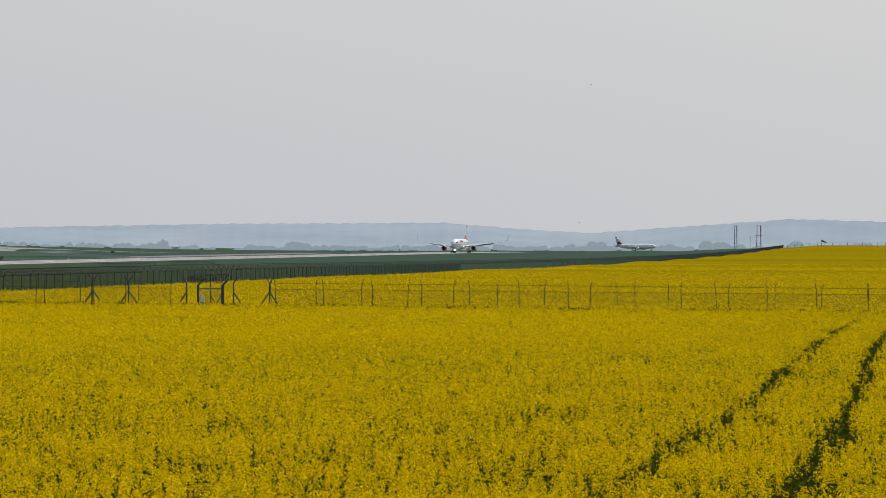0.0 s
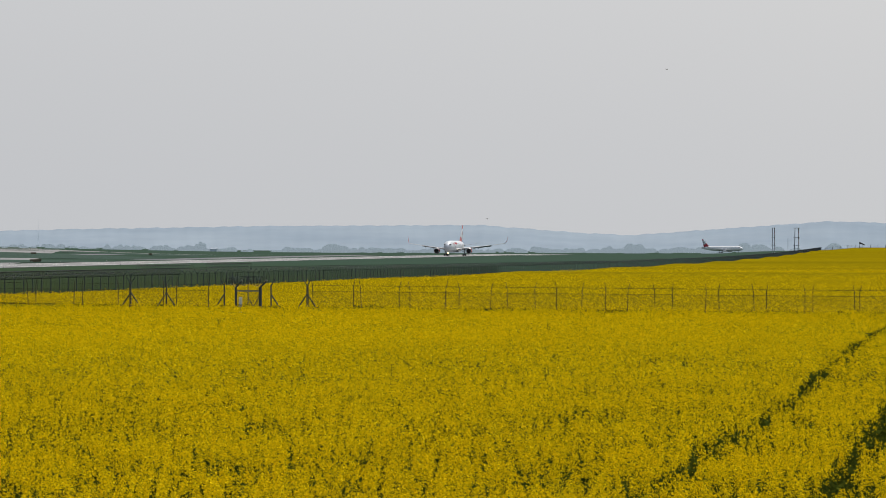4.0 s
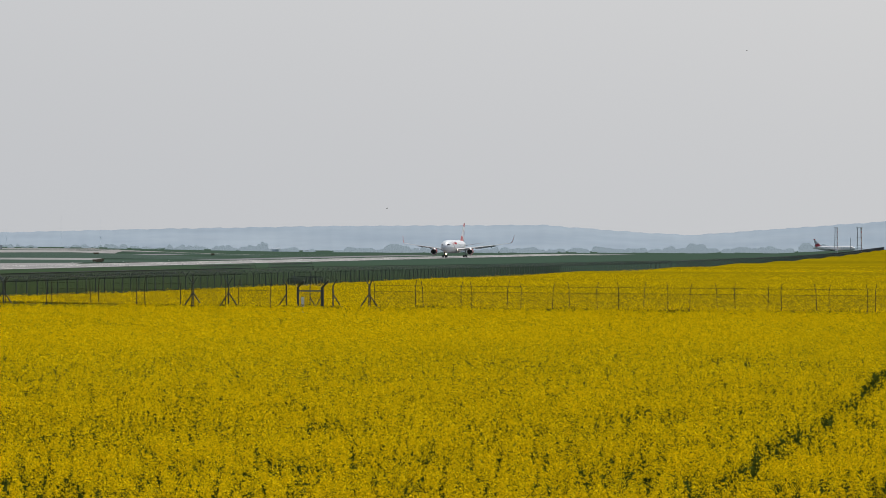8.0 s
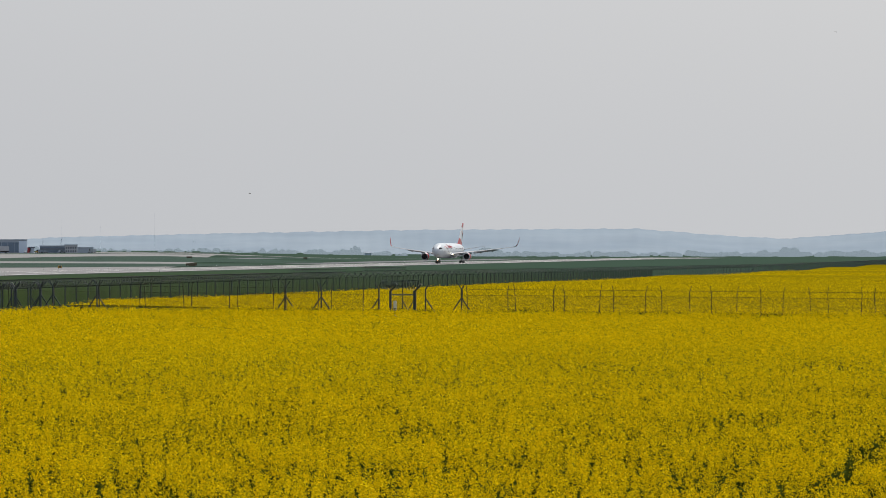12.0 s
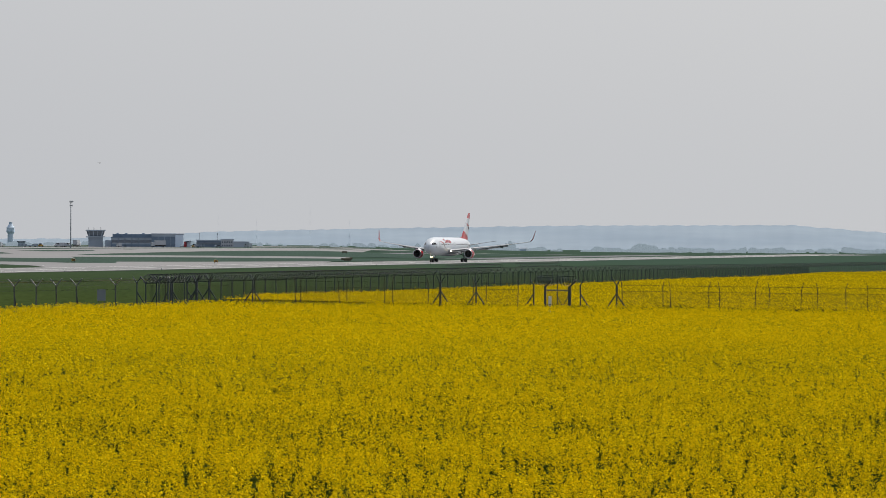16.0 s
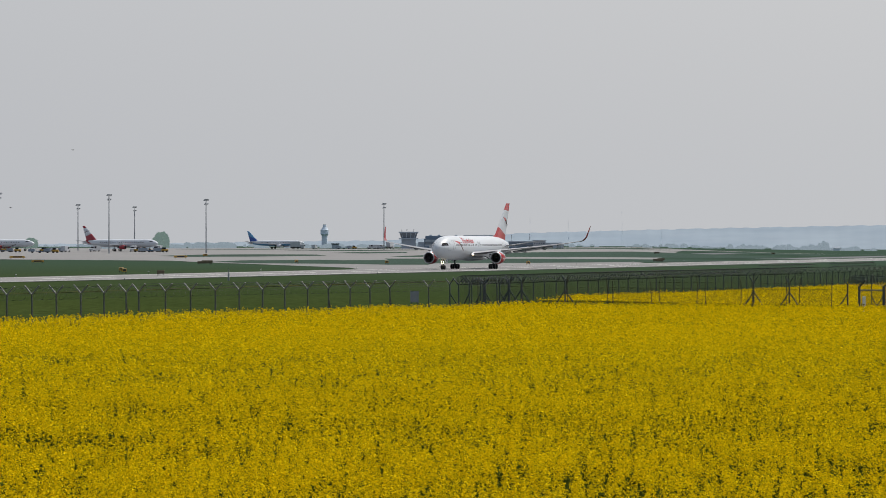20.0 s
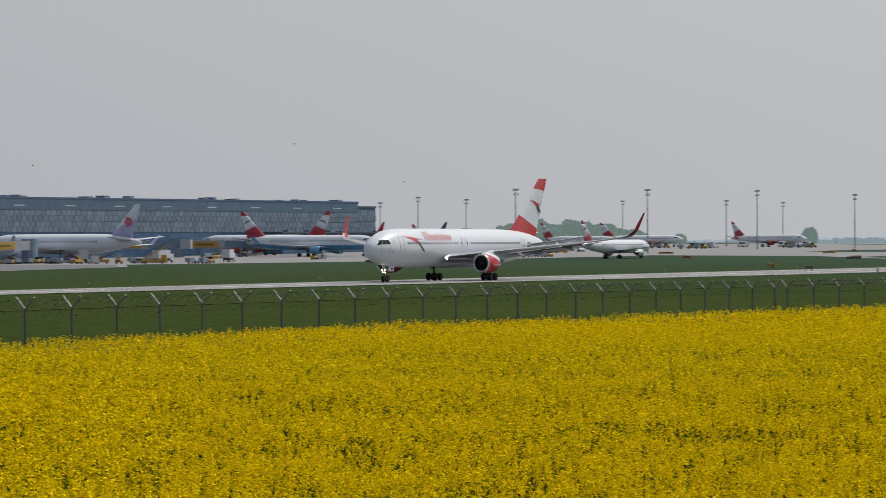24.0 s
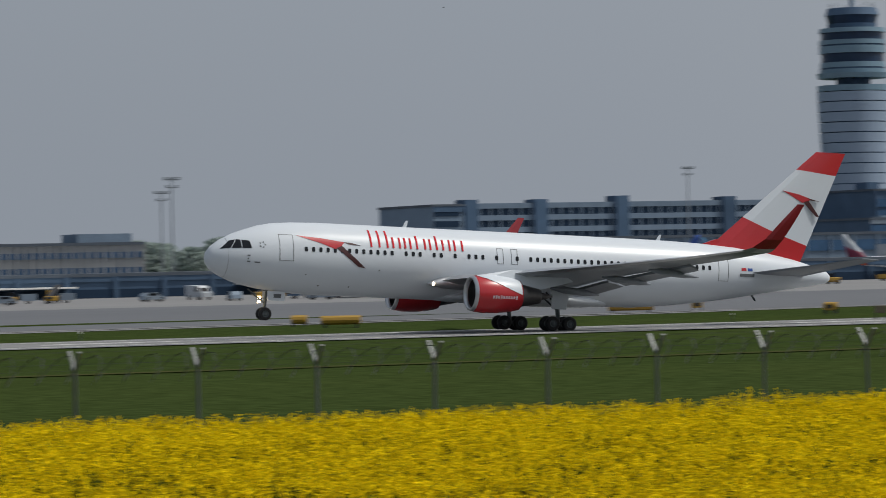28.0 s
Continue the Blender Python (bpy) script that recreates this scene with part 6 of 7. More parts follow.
def woods(name, places, size, seed, material, label, category="trees"):
    """Far woods: clumps of many small leaf faces over each place (x, y, z, width, height)."""
    rng = np.random.default_rng(seed)
    V = []
    for x, y, z, w, h in places:
        n = min(int(90 + 7 * w * h / (size * size)), 1100)
        t = rng.uniform(0, 2 * np.pi, n)
        zz = rng.uniform(0, 1, n) ** 0.8
        rad = w * 0.5 * np.sqrt(np.clip(1 - (zz * 1.05 - 0.35) ** 2 / 0.55, 0.03, 1)) * rng.uniform(0.5, 1.0, n)
        c = np.column_stack([x + rad * np.cos(t), y + rad * np.sin(t), z + h * (0.08 + 0.92 * zz) + rng.normal(0, h * 0.02, n)])
        u = rng.normal(0, 1, (n, 3))
        u /= np.linalg.norm(u, axis=1)[:, None]
        ww = np.cross(u, rng.normal(0, 1, (n, 3)))
        ww /= np.linalg.norm(ww, axis=1)[:, None]
        s = size * rng.uniform(0.5, 1.1, n)[:, None]
        V.append(np.stack([c - u * s, c - ww * s, c + u * s, c + ww * s], 1).reshape(-1, 3))
    v = np.concatenate(V)
    me = bpy.data.meshes.new(name)
    N = len(v) // 4
    me.vertices.add(len(v))
    me.vertices.foreach_set("co", v.reshape(-1).astype(np.float32))
    me.loops.add(N * 4)
    me.loops.foreach_set("vertex_index", np.arange(N * 4, dtype=np.int32))
    me.polygons.add(N)
    me.polygons.foreach_set("loop_start", np.arange(0, N * 4, 4, dtype=np.int32))
    me.update(calc_edges=True)
    me.materials.append(material)
    return tagged(new(name, me), label, category, kind="stuff")


# the farthest woods, under the hills, are a plain backdrop; their glow stands for the day's haze
M_FARWOOD = mat("haze_glow_backdrop_woods", (0.07, 0.085, 0.09), 1.0, vary=0.12, scale=0.02, per_island=0.12, spec=0.0)
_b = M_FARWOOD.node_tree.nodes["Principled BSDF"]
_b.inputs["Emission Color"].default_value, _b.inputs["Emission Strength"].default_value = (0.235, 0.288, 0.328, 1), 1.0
# woods and trees by the apron: added emission pales them like haze
M_MIDWOOD = mat("haze_glow_spring_woods", (0.09, 0.13, 0.08), 1.0, vary=0.15, scale=0.05, per_island=0.25, spec=0.0)
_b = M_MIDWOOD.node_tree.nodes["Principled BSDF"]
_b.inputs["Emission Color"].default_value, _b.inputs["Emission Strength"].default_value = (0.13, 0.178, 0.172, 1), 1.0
# leaf colour lightened well past real foliage to carry the haze
M_WOOD = mat("haze_paled_foliage", (0.38, 0.45, 0.42), 0.9, vary=0.12, scale=0.05, per_island=0.12, spec=0.02, thin=0.5)
_rng = random.Random(21)


_pl = []
for i in range(1100):
    b = 60 + 18.6 * i / 640 + _rng.uniform(-0.1, 0.1) if i < 640 else _rng.uniform(79, 92)
    d = _rng.uniform(3300, 4100)
    x, y = spot(b, d)
    hgt = (7.2 + 2.0 * math.sin(b * 3.1) * math.sin(b * 7.7) + _rng.uniform(-2, 1.8)) * (1.1 if b < 77.6 else 0.75)
    _pl.append((x, y, -4, _rng.uniform(4, 13), hgt * _rng.uniform(0.5, 1.06)))
for b, w, h in ((77.73, 4, 8), (77.80, 5, 10), (77.86, 4, 8.5), (80.0, 22, 8), (80.15, 18, 6.5), (85.0, 13, 8.5), (85.15, 12, 8), (86.9, 16, 9), (87.15, 20, 8), (86.3, 14, 6), (89.5, 30, 7), (88.4, 16, 9)):
    x, y = spot(b, 3250)
    _pl.append((x, y, -4, w, h + 1.5))
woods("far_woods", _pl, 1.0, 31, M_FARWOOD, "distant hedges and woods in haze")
for b, top in ((74.44, 48), (75.1, 36), (73.54, 34), (72.9, 40)):
    rm = root("radio_mast", "thin distant lattice radio mast before the hills", "mast", pose(*spot(b, 4120), -5), "radio masts")
    part("mast_shaft", bar((0, 0, -1), (0, 0, top + 5), 0.055, 5, 0.04), M_FARWALL, rm)
    part("aerial_dish", box(-0.4, -0.4, top * 0.5, 0.4, 0.4, top * 0.5 + 1.5), M_FARWALL, rm)
hb = root("far_farmhouse", "distant dark farmhouse beside a clump of trees", "house", pose(*spot(78.02, 3240), -3))
part("wall", box(-2.5, -3, 0, 2.5, 3, 4.2), M_FARWALL, hb)
part("roof", prism([(-3, 4.2), (3, 4.2), (0, 6)], -3.5, 3.5), M_HAZE, hb)
_pl = []
for i in range(46):
    b = _rng.uniform(60.8, 63.9)
    x, y = spot(b, _rng.uniform(1700, 1950))
    hgt = 13.0 * (0.55 + 0.45 * math.sin((b - 60.8) / 3.1 * math.pi)) + _rng.uniform(-2.5, 1.5)
    _pl.append((x, y, 2.5, _rng.uniform(9, 16), hgt))
_far = []
for i in range(60):
    b = _rng.uniform(50, 71.5)
    x, y = spot(b, _rng.uniform(2150, 2600))
    _far.append((x, y, 2.0, _rng.uniform(9, 18), _rng.uniform(3, 5.0)))
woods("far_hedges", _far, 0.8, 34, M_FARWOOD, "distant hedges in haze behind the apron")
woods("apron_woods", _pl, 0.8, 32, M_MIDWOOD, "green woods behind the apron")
_pl = []
for i in range(26):
    b = _rng.uniform(14, 24)
    x, y = spot(b, _rng.uniform(1050, 1200))
    _pl.append((x, y, -1, _rng.uniform(9, 16), _rng.uniform(9, 15)))
woods("tree_belt", _pl, 0.8, 33, M_WOOD, "belt of green trees behind the cargo sheds")


def tree(x, y, z, w, h, seed):
    t = root("tree", "round green broadleaf tree behind the apron", "tree", pose(x, y, z), "apron trees")
    part("trunk", bar((0, 0, -0.3), (0.2, 0, h * 0.45), 0.35, 7, 0.2), M_RUST, t)
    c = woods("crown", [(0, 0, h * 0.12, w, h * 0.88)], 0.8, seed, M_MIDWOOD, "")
    c.parent = t
    for k in ("kind", "category"):
        if k in c:
            del c[k]
    for k in (-1, 1):
        part("limb", bar((0.1, 0, h * 0.35), (k * w * 0.25, 0.3 * k, h * 0.65), 0.16, 5, 0.06), M_RUST, t)


for i, (b, d, w, h) in enumerate(((66.72, 1650, 8, 8.3), (62.6, 1700, 9, 6), (64.55, 1650, 7, 5.5))):
    tree(*spot(b, d), 3.0, w, h, 60 + i)


# ---- parked and taxiing aircraft ----
M_ORANGE = mat("orange_paint", (0.75, 0.13, 0.03), 0.35, coat=0.2)
M_NAVY = mat("navy_paint", (0.02, 0.035, 0.09), 0.35, coat=0.2)
M_SKYBLUE = mat("sky_blue_paint", (0.10, 0.30, 0.52), 0.4, coat=0.2)
M_BURG = mat("burgundy_paint", (0.25, 0.02, 0.06), 0.35, coat=0.2)
M_PINK = mat("pink_paint", (0.62, 0.14, 0.22), 0.4)
M_LILAC = mat("lilac_paint", (0.42, 0.42, 0.62), 0.4)
M_PALEGREY = mat("pale_grey_paint", (0.55, 0.57, 0.60), 0.35, vary=0.05, scale=0.2)
SIZES = {  # length, half width, half height, axis height, fin top, half span, window pitch
    "regional": (38.7, 1.5, 1.67, 3.3, 10.5, 14.4), "gate": (30.0, 1.62, 1.7, 2.95, 9.2, 14.0), "narrow": (37.6, 1.97, 2.07, 3.8, 11.8, 17.9), "wide": (54.9, 2.52, 2.7, 4.8, 15.9, 25.4), "heavy": (65.0, 3.0, 3.1, 5.6, 17.6, 31.0)}


def parked_jet(kind, tail, nose, toward, label, fin="bands", engine=None, belly=None, body=None, stripe=None, rear=None, group="parked aircraft"):
    """An airliner whose tail and nose stand in the directions given; toward = 1 if its nose is nearer than its tail."""
    L, W, Hh, za, zf, span = SIZES[kind]
    tail, nose = Vector((*tail, 0)), Vector((*nose, 0))
    mid = (tail + nose) / 2
    out = mid.normalized()
    across = nose - tail
    w = min(across.length, L * 0.985)
    head = across.normalized() * (w / L) - out * toward * math.sqrt(1 - (w / L) ** 2)
    z = float(rise(np.array(mid.x), np.array(mid.y)))
    j = root("parked_airliner", label, "aircraft", pose(mid.x, mid.y, z, 0, 0, math.degrees(math.atan2(head.y, head.x))), group)
    N = L / 2
    k = L / 53.4
    rings = [[(x + N, y, zz) for x, y, zz in r] for r in body_rings(L, W, Hh, za, 20)]
    fus = part("fuselage", loft(rings), body or M_WHITE, j, smooth=True)
    if belly:
        rr = [[(x, y * 1.006, za + (zz - za) * 1.01) for x, y, zz in r[6:15]] for r in rings[4:19]]
        part("belly_paint", loft(rr, caps=False, closed=False), belly, fus, smooth=True)
    if rear:
        part("tail_paint", loft([[(x, y * 1.012, za + (zz - za) * 1.012) for x, y, zz in r] for r in rings[14:-2]], caps=False), rear, fus, "painted tail section", smooth=True)
    if stripe:
        for s in (1, -1):
            up = [(N - L * (0.10 + 0.42 * q), za + Hh * (0.12 + 0.72 * math.sin(q * 2.3) - 0.75 * q * q)) for q in np.linspace(0, 1, 9)]
            lo = [(N - L * (0.12 + 0.38 * q), za + Hh * (0.08 + 0.42 * math.sin(q * 2.3) - 0.85 * q * q)) for q in np.linspace(1, 0, 9)]
            part("side_swoosh", prism(up + lo, s * (W + 0.04) - 0.03, s * (W + 0.04) + 0.03), stripe, fus)
    # cockpit glass and cabin windows
    for s in (1, -1):
        part("cockpit_window", loft([[(N - a * k, s * y * W, za + zz * Hh) for a, y, zz in ((2.0, 0.5, 0.32), (4.2, 0.86, 0.30), (4.2, 0.78, 0.52), (2.6, 0.5, 0.56))], [(N - a * k + 0.05, s * (y * W + 0.1), za + zz * Hh) for a, y, zz in ((2.0, 0.5, 0.32), (4.2, 0.86, 0.30), (4.2, 0.78, 0.52), (2.6, 0.5, 0.56))]]), M_GLASS, fus)
    me = PANE
    side = 1 if head.cross(-out).z > 0 else -1
    n = int(L * 0.62 / 1.1)
    for i in range(n):
        a = N - L * 0.16 - i * 1.1
        zz = za + 0.24 * Hh
        y = W * math.sqrt(1 - 0.24 ** 2)
        share("cabin_window", me, fus, pose(a, side * (y + 0.02), zz, 0, 0, 0 if side > 0 else 180))
    for s in (1, -1):
        sp = span / 25.4
        st = [(s * W * 0.4, N - 0.31 * L, 0.235 * L, za - 0.62 * Hh, 0.026 * L), (s * span * 0.33, N - 0.41 * L, 0.14 * L, za - 0.45 * Hh, 0.015 * L), (s * span * 0.94, N - 0.60 * L, 0.045 * L, za - 0.05 * Hh, 0.005 * L)]
        wing = part("wing", loft(wing_rings(st, 5)), M_PALEGREY, j, smooth=True)
        part("winglet", loft([[(N - 0.605 * L, s * span * 0.945, za - 0.05 * Hh), (N - 0.64 * L, s * span * 0.945, za - 0.05 * Hh), (N - 0.62 * L, s * span * 0.95, za)], [(N - 0.645 * L, s * span, za + 0.055 * span * 1.6), (N - 0.665 * L, s * span, za + 0.055 * span * 1.6), (N - 0.655 * L, s * span * 1.003, za + 0.055 * span * 1.6)]]), engine or M_BANDRED if fin == "bands" else (engine or M_WHITE), wing)
        ey, ez, ex, er = s * span * 0.32, za - 0.95 * Hh, N - 0.33 * L, 0.44 * Hh + 0.12
        nac = part("engine", loft([ring_x(ex + d * k, ey, ez, r * er, 16) for d, r in ((0, 0.85), (0.05, 0.95), (-0.5, 1.06), (-2.0, 1.05), (-3.8, 0.85))], caps=False), engine or M_WHITE, j, smooth=True)
        part("fan", loft([ring_x(ex - 0.5 * k, ey, ez, r * er, 16) for r in (0.9, 0.01)], caps=False), M_BLACK, nac)
        part("nozzle", loft([ring_x(ex + d * k, ey, ez, r * er, 12) for d, r in ((-3.2, 0.8), (-5.4, 0.4))]), M_DARKMETAL, nac)
        part("pylon", box(ex - 5 * k, ey - 0.15, ez + er * 0.7, ex - 1.5 * k, ey + 0.15, ez + er + 0.7), M_PALEGREY, nac)
        part("tailplane", loft(wing_rings([(s * W * 0.25, N - 0.86 * L, 0.095 * L, za + 0.35 * Hh, 0.01 * L), (s * span * 0.37, N - 0.945 * L, 0.035 * L, za + 0.7 * Hh, 0.004 * L)], 5)), M_PALEGREY, j, smooth=True)
        g = part("main_gear", bar((N - 0.53 * L, s * W * 1.3, 0.4), (N - 0.53 * L, s * W * 1.3, za - 0.5 * Hh), 0.16, 6), M_STEEL, j)
        for q in (-0.45, 0.45):
            share("wheel", WHEEL, g, pose(N - 0.53 * L, s * W * 1.3 + q, 0.56))
    g = part("nose_gear", bar((N - 0.10 * L, 0, 0.4), (N - 0.10 * L, 0, za - 0.8 * Hh), 0.12, 6), M_STEEL, j)
    for q in (-0.25, 0.25):
        share("wheel", WHEEL, g, pose(N - 0.10 * L, q, 0.45) @ Matrix.Scale(0.8, 4))
    # fin
    zb = za + 0.72 * Hh
    LE = lambda v: N - L * (0.80 + 0.165 * v)
    TE = lambda v: N - L * (0.945 + 0.05 * v)
    hgt = zf - zb
    if fin == "bands":
        f = part("fin", fin_skin(LE, TE, lambda c: zb + hgt * (0.46 - 0.2 * c), lambda c: zb + hgt * 0.84, 0.012 * L, 0.005 * L, zb, zf), M_WHITE, j, "white fin with red bands", smooth=True)
        part("fin_root_band", fin_skin(LE, TE, lambda c: zb - 0.3, lambda c: zb + hgt * (0.46 - 0.2 * c), 0.012 * L, 0.005 * L, zb, zf), M_BANDRED, f, smooth=True)
        part("fin_tip_band", fin_skin(LE, TE, lambda c: zb + hgt * 0.84, lambda c: zf, 0.012 * L, 0.005 * L, zb, zf), M_BANDRED, f, smooth=True)
        for s in (1, -1):
            part("fin_emblem", prism([(N - L * 0.9, zb + hgt * 0.68), (N - L * 0.945, zb + hgt * 0.63), (N - L * 0.965, zb + hgt * 0.5), (N - L * 0.935, zb + hgt * 0.6)], s * 0.007 * L - 0.06, s * 0.007 * L + 0.06), M_DKRED, f)
    else:
        f = part("fin", fin_skin(LE, TE, lambda c: zb - 0.3, lambda c: zf, 0.012 * L, 0.005 * L, zb, zf), fin[0], j, smooth=True)
        if rear:
            for s, i in itertools.product((1, -1), range(6)):
                v = 0.2 + 0.11 * i
                part("fin_letter_bar", prism([(LE(v) - L * q, zb + hgt * (v + w)) for q, w in ((0.03, 0.0), (0.075, -0.02), (0.08, 0.05), (0.037, 0.07))], s * 0.0115 * L - 0.05, s * 0.0115 * L + 0.05), M_LINE, f)
        if len(fin) > 1:
            part("fin_paint", fin_skin(LE, TE, lambda c: zb - 0.3, lambda c: zb + hgt * (0.25 + 0.3 * c), 0.0125 * L, 0.006 * L, zb, zf), fin[1], f, smooth=True)
        if len(fin) > 2:
            for s in (1, -1):
                for i in range(5):
                    a = 2 * math.pi * i / 5
                    cx, cz, r = N - L * 0.925 + 0.9 * math.cos(a), zb + hgt * 0.45 + 0.9 * math.sin(a), 0.75
                    part("fin_emblem", prism([(cx + r * math.cos(t), cz + r * math.sin(t)) for t in np.linspace(0, 2 * math.pi, 8, endpoint=False)], s * 0.009 * L - 0.05, s * 0.009 * L + 0.05), fin[2], f)
    return j


PANE = pane_mesh("cabin_window", 0.34, 0.46, 0.04, M_GLASS, 0.25)
BANDED = "white airliner with a red-banded tail parked on the apron"
parked_jet("regional", (1272.9, 582.8), (1285.3, 554.9), 1, BANDED, engine=M_BANDRED)
parked_jet("regional", (1902.7, 763.0), (1915.1, 731.5), 1, "white regional jet with a blue tail parked far off", fin=(M_SKYBLUE, M_BLUE), engine=M_WHITE, belly=M_SKYBLUE)
parked_jet("regional", (1159.8, 668.3), (1176.6, 638.3), 1, BANDED, engine=M_BANDRED)
parked_jet("regional", (1238.5, 652.7), (1252.8, 625.0), 1, BANDED, engine=M_BANDRED)
parked_jet("regional", (1294.3, 653.7), (1309.8, 622.1), 1, BANDED, engine=M_BANDRED)
parked_jet("wide", (1324.7, 703.7), (1303.9, 741.5), -1, "large white airliner with a red-banded tail behind the regional jets", engine=M_BANDRED)
parked_jet("wide", (1008.3, 650.7), (1033.7, 609.5), 1, "white airliner with a blue belly and red-banded tail", engine=M_SKYBLUE, belly=M_SKYBLUE)
parked_jet("wide", (1072.0, 651.4), (1047.1, 692.4), -1, "white airliner, its red-banded tail above another jet", engine=M_BANDRED)
parked_jet("narrow", (1394.7, 784.1), (1380.0, 808.7), -1, "white airliner with a navy blue tail far across the apron", fin=(M_NAVY,))
parked_jet("narrow", (1348.0, 790.0), (1335.0, 815.0), -1, "white airliner with a red tail far across the apron", fin=(M_RED,))
parked_jet("heavy", (865.4, 594.6), (839.0, 631.6), -1, "white wide-body airliner with a pink flower on its lilac tail", fin=(M_WHITE, M_LILAC, M_PINK), engine=M_LILAC)
parked_jet("gate", (551.7, 579.3), (571.0, 560.4), 1, "white and orange airliner with an orange tail at the gate", fin=(M_ORANGE,), engine=M_ORANGE, stripe=M_ORANGE, rear=M_ORANGE)
parked_jet("gate", (522.4, 579.2), (537.4, 565.3), 1, "white airliner with a burgundy tail and blue flank at the gate", fin=(M_BURG,), engine=M_BANDRED, stripe=M_BLUE, rear=M_BURG)
parked_jet("gate", (516.0, 586.0), (500.0, 604.0), -1, "white airliner with an orange tail turned away", fin=(M_ORANGE,), engine=M_WHITE, rear=M_ORANGE)
parked_jet("gate", (341.0, 607.0), (365.0, 597.0), 1, "white airliner with a pale grey tail at the old pier", fin=(M_PALEGREY, M_BURG), engine=M_ORANGE)
EURO = "white airliner with a sky blue and burgundy tail at the pier"
parked_jet("gate", (276.9, 545.0), (252.1, 556.2), -1, EURO, fin=(M_BLUE, M_YELLOW), belly=None)
parked_jet("gate", (254.0, 572.0), (270.0, 563.0), 1, EURO, fin=(M_SKYBLUE, M_BURG), engine=M_SKYBLUE)
parked_jet("gate", (282.8, 602.5), (299.3, 594.5), 1, EURO, fin=(M_SKYBLUE, M_BURG), engine=M_SKYBLUE)
parked_jet("gate", (311.0, 612.0), (327.0, 603.5), 1, EURO, fin=(M_SKYBLUE, M_BURG), engine=M_SKYBLUE)
parked_jet("gate", (213.2, 505.0), (188.0, 515.5), -1, "white airliner with a thin red stripe by the cargo sheds", fin=(M_WHITE, M_RED), engine=M_PALEGREY)
parked_jet("gate", (232.0, 545.0), (219.0, 552.0), -1, "white airliner with a red tail by the cargo sheds", fin=(M_RED,), engine=M_PALEGREY)
# brighter copy of the jet white, standing for haze over a shaded flank
M_HAZEWHITE = mat("haze_lifted_white", (0.86, 0.87, 0.88), 0.3, vary=0.02, scale=0.25)
taxi_far = parked_jet("narrow", (2890.5, 234.0), (2893.1, 199.6), 1, "white airliner with a red-banded tail taxiing far off", body=M_HAZEWHITE, engine=M_HAZEWHITE, group="taxiing aircraft")
taxi_near = parked_jet("narrow", (932.9, 481.9), (942.3, 463.3), -1, "white airliner with a red-banded tail taxiing away", engine=M_PALEGREY, group="taxiing aircraft")


# ---- jet bridges, vehicles, signs ----
def jet_bridge(x, y, ang, length, board=True):
    b = root("jet_bridge", "grey boarding bridge with a yellow advertising board" if board else "grey boarding bridge on steel legs", "boarding bridge", pose(x, y, 0, 0, 0, ang), "boarding bridges")
    part("tunnel", box(0, -1.6, 3.9, length * 0.6, 1.6, 6.7), M_BRIDGE, b)
    part("inner_tunnel", box(length * 0.6, -1.35, 4.1, length, 1.35, 6.5), M_CONC, b)
    part("cab", box(length, -2.2, 3.8, length + 3.6, 2.2, 7.0), M_BRIDGE, b)
    part("rotunda", loft([[(2.4 * math.cos(t) - 1.5, 2.4 * math.sin(t), z) for t in np.linspace(0, 2 * math.pi, 12, endpoint=False)] for z in (-0.5, 7.2)]), M_CONC, b)
    for s in (-1.2, 1.2):
        part("leg", box(length * 0.82 - 0.3, s - 0.25, 0.3, length * 0.82 + 0.3, s + 0.25, 4.0), M_SILVER, b)
        part("wheel", box(length * 0.82 - 0.6, s - 0.3, 0, length * 0.82 + 0.6, s + 0.3, 0.9), M_TYRE, b)
    part("stair", loft([[(length - 1, 2.3, 4.0), (length - 1, 3.3, 4.0), (length - 1, 3.3, 3.7), (length - 1, 2.3, 3.7)], [(length - 6, 2.3, 0.3), (length - 6, 3.3, 0.3), (length - 6, 3.3, 0), (length - 6, 2.3, 0)]]), M_SILVER, b)
    if board:
        for s in (-1, 1):
            bd = part("advertising_board", box(length * 0.12, s * 1.68 - 0.06, 4.2, min(length * 0.52, length * 0.12 + 12.5), s * 1.68 + 0.06, 6.3), M_YELLOW, b, "yellow advertising board")
            part("board_print", box(length * 0.12 + 2, s * 1.76 - 0.03, 4.9, min(length * 0.46, length * 0.12 + 10.5), s * 1.76 + 0.03, 5.6), M_BARS, bd)
    return b


for x, y, a, l, bd in ((792, 655, -75, 24, False), (842, 668, -60, 30, True), (905, 672, -60, 32, True), (960, 676, -65, 28, True), (1010, 676, -65, 26, True), (816, 601, 180, 66, True), (721, 604, -12, 20, True), (705, 606, -25, 8, False), (668, 606, 200, 14, False), (612, 610, -80, 30, True), (560, 612, -70, 24, False), (430, 640, -120, 36, True), (405, 640, -130, 34, False), (370, 640, -120, 34, True), (345, 645, -125, 30, True), (325, 640, -110, 28, True)):
    jet_bridge(x, y, a, l, bd)


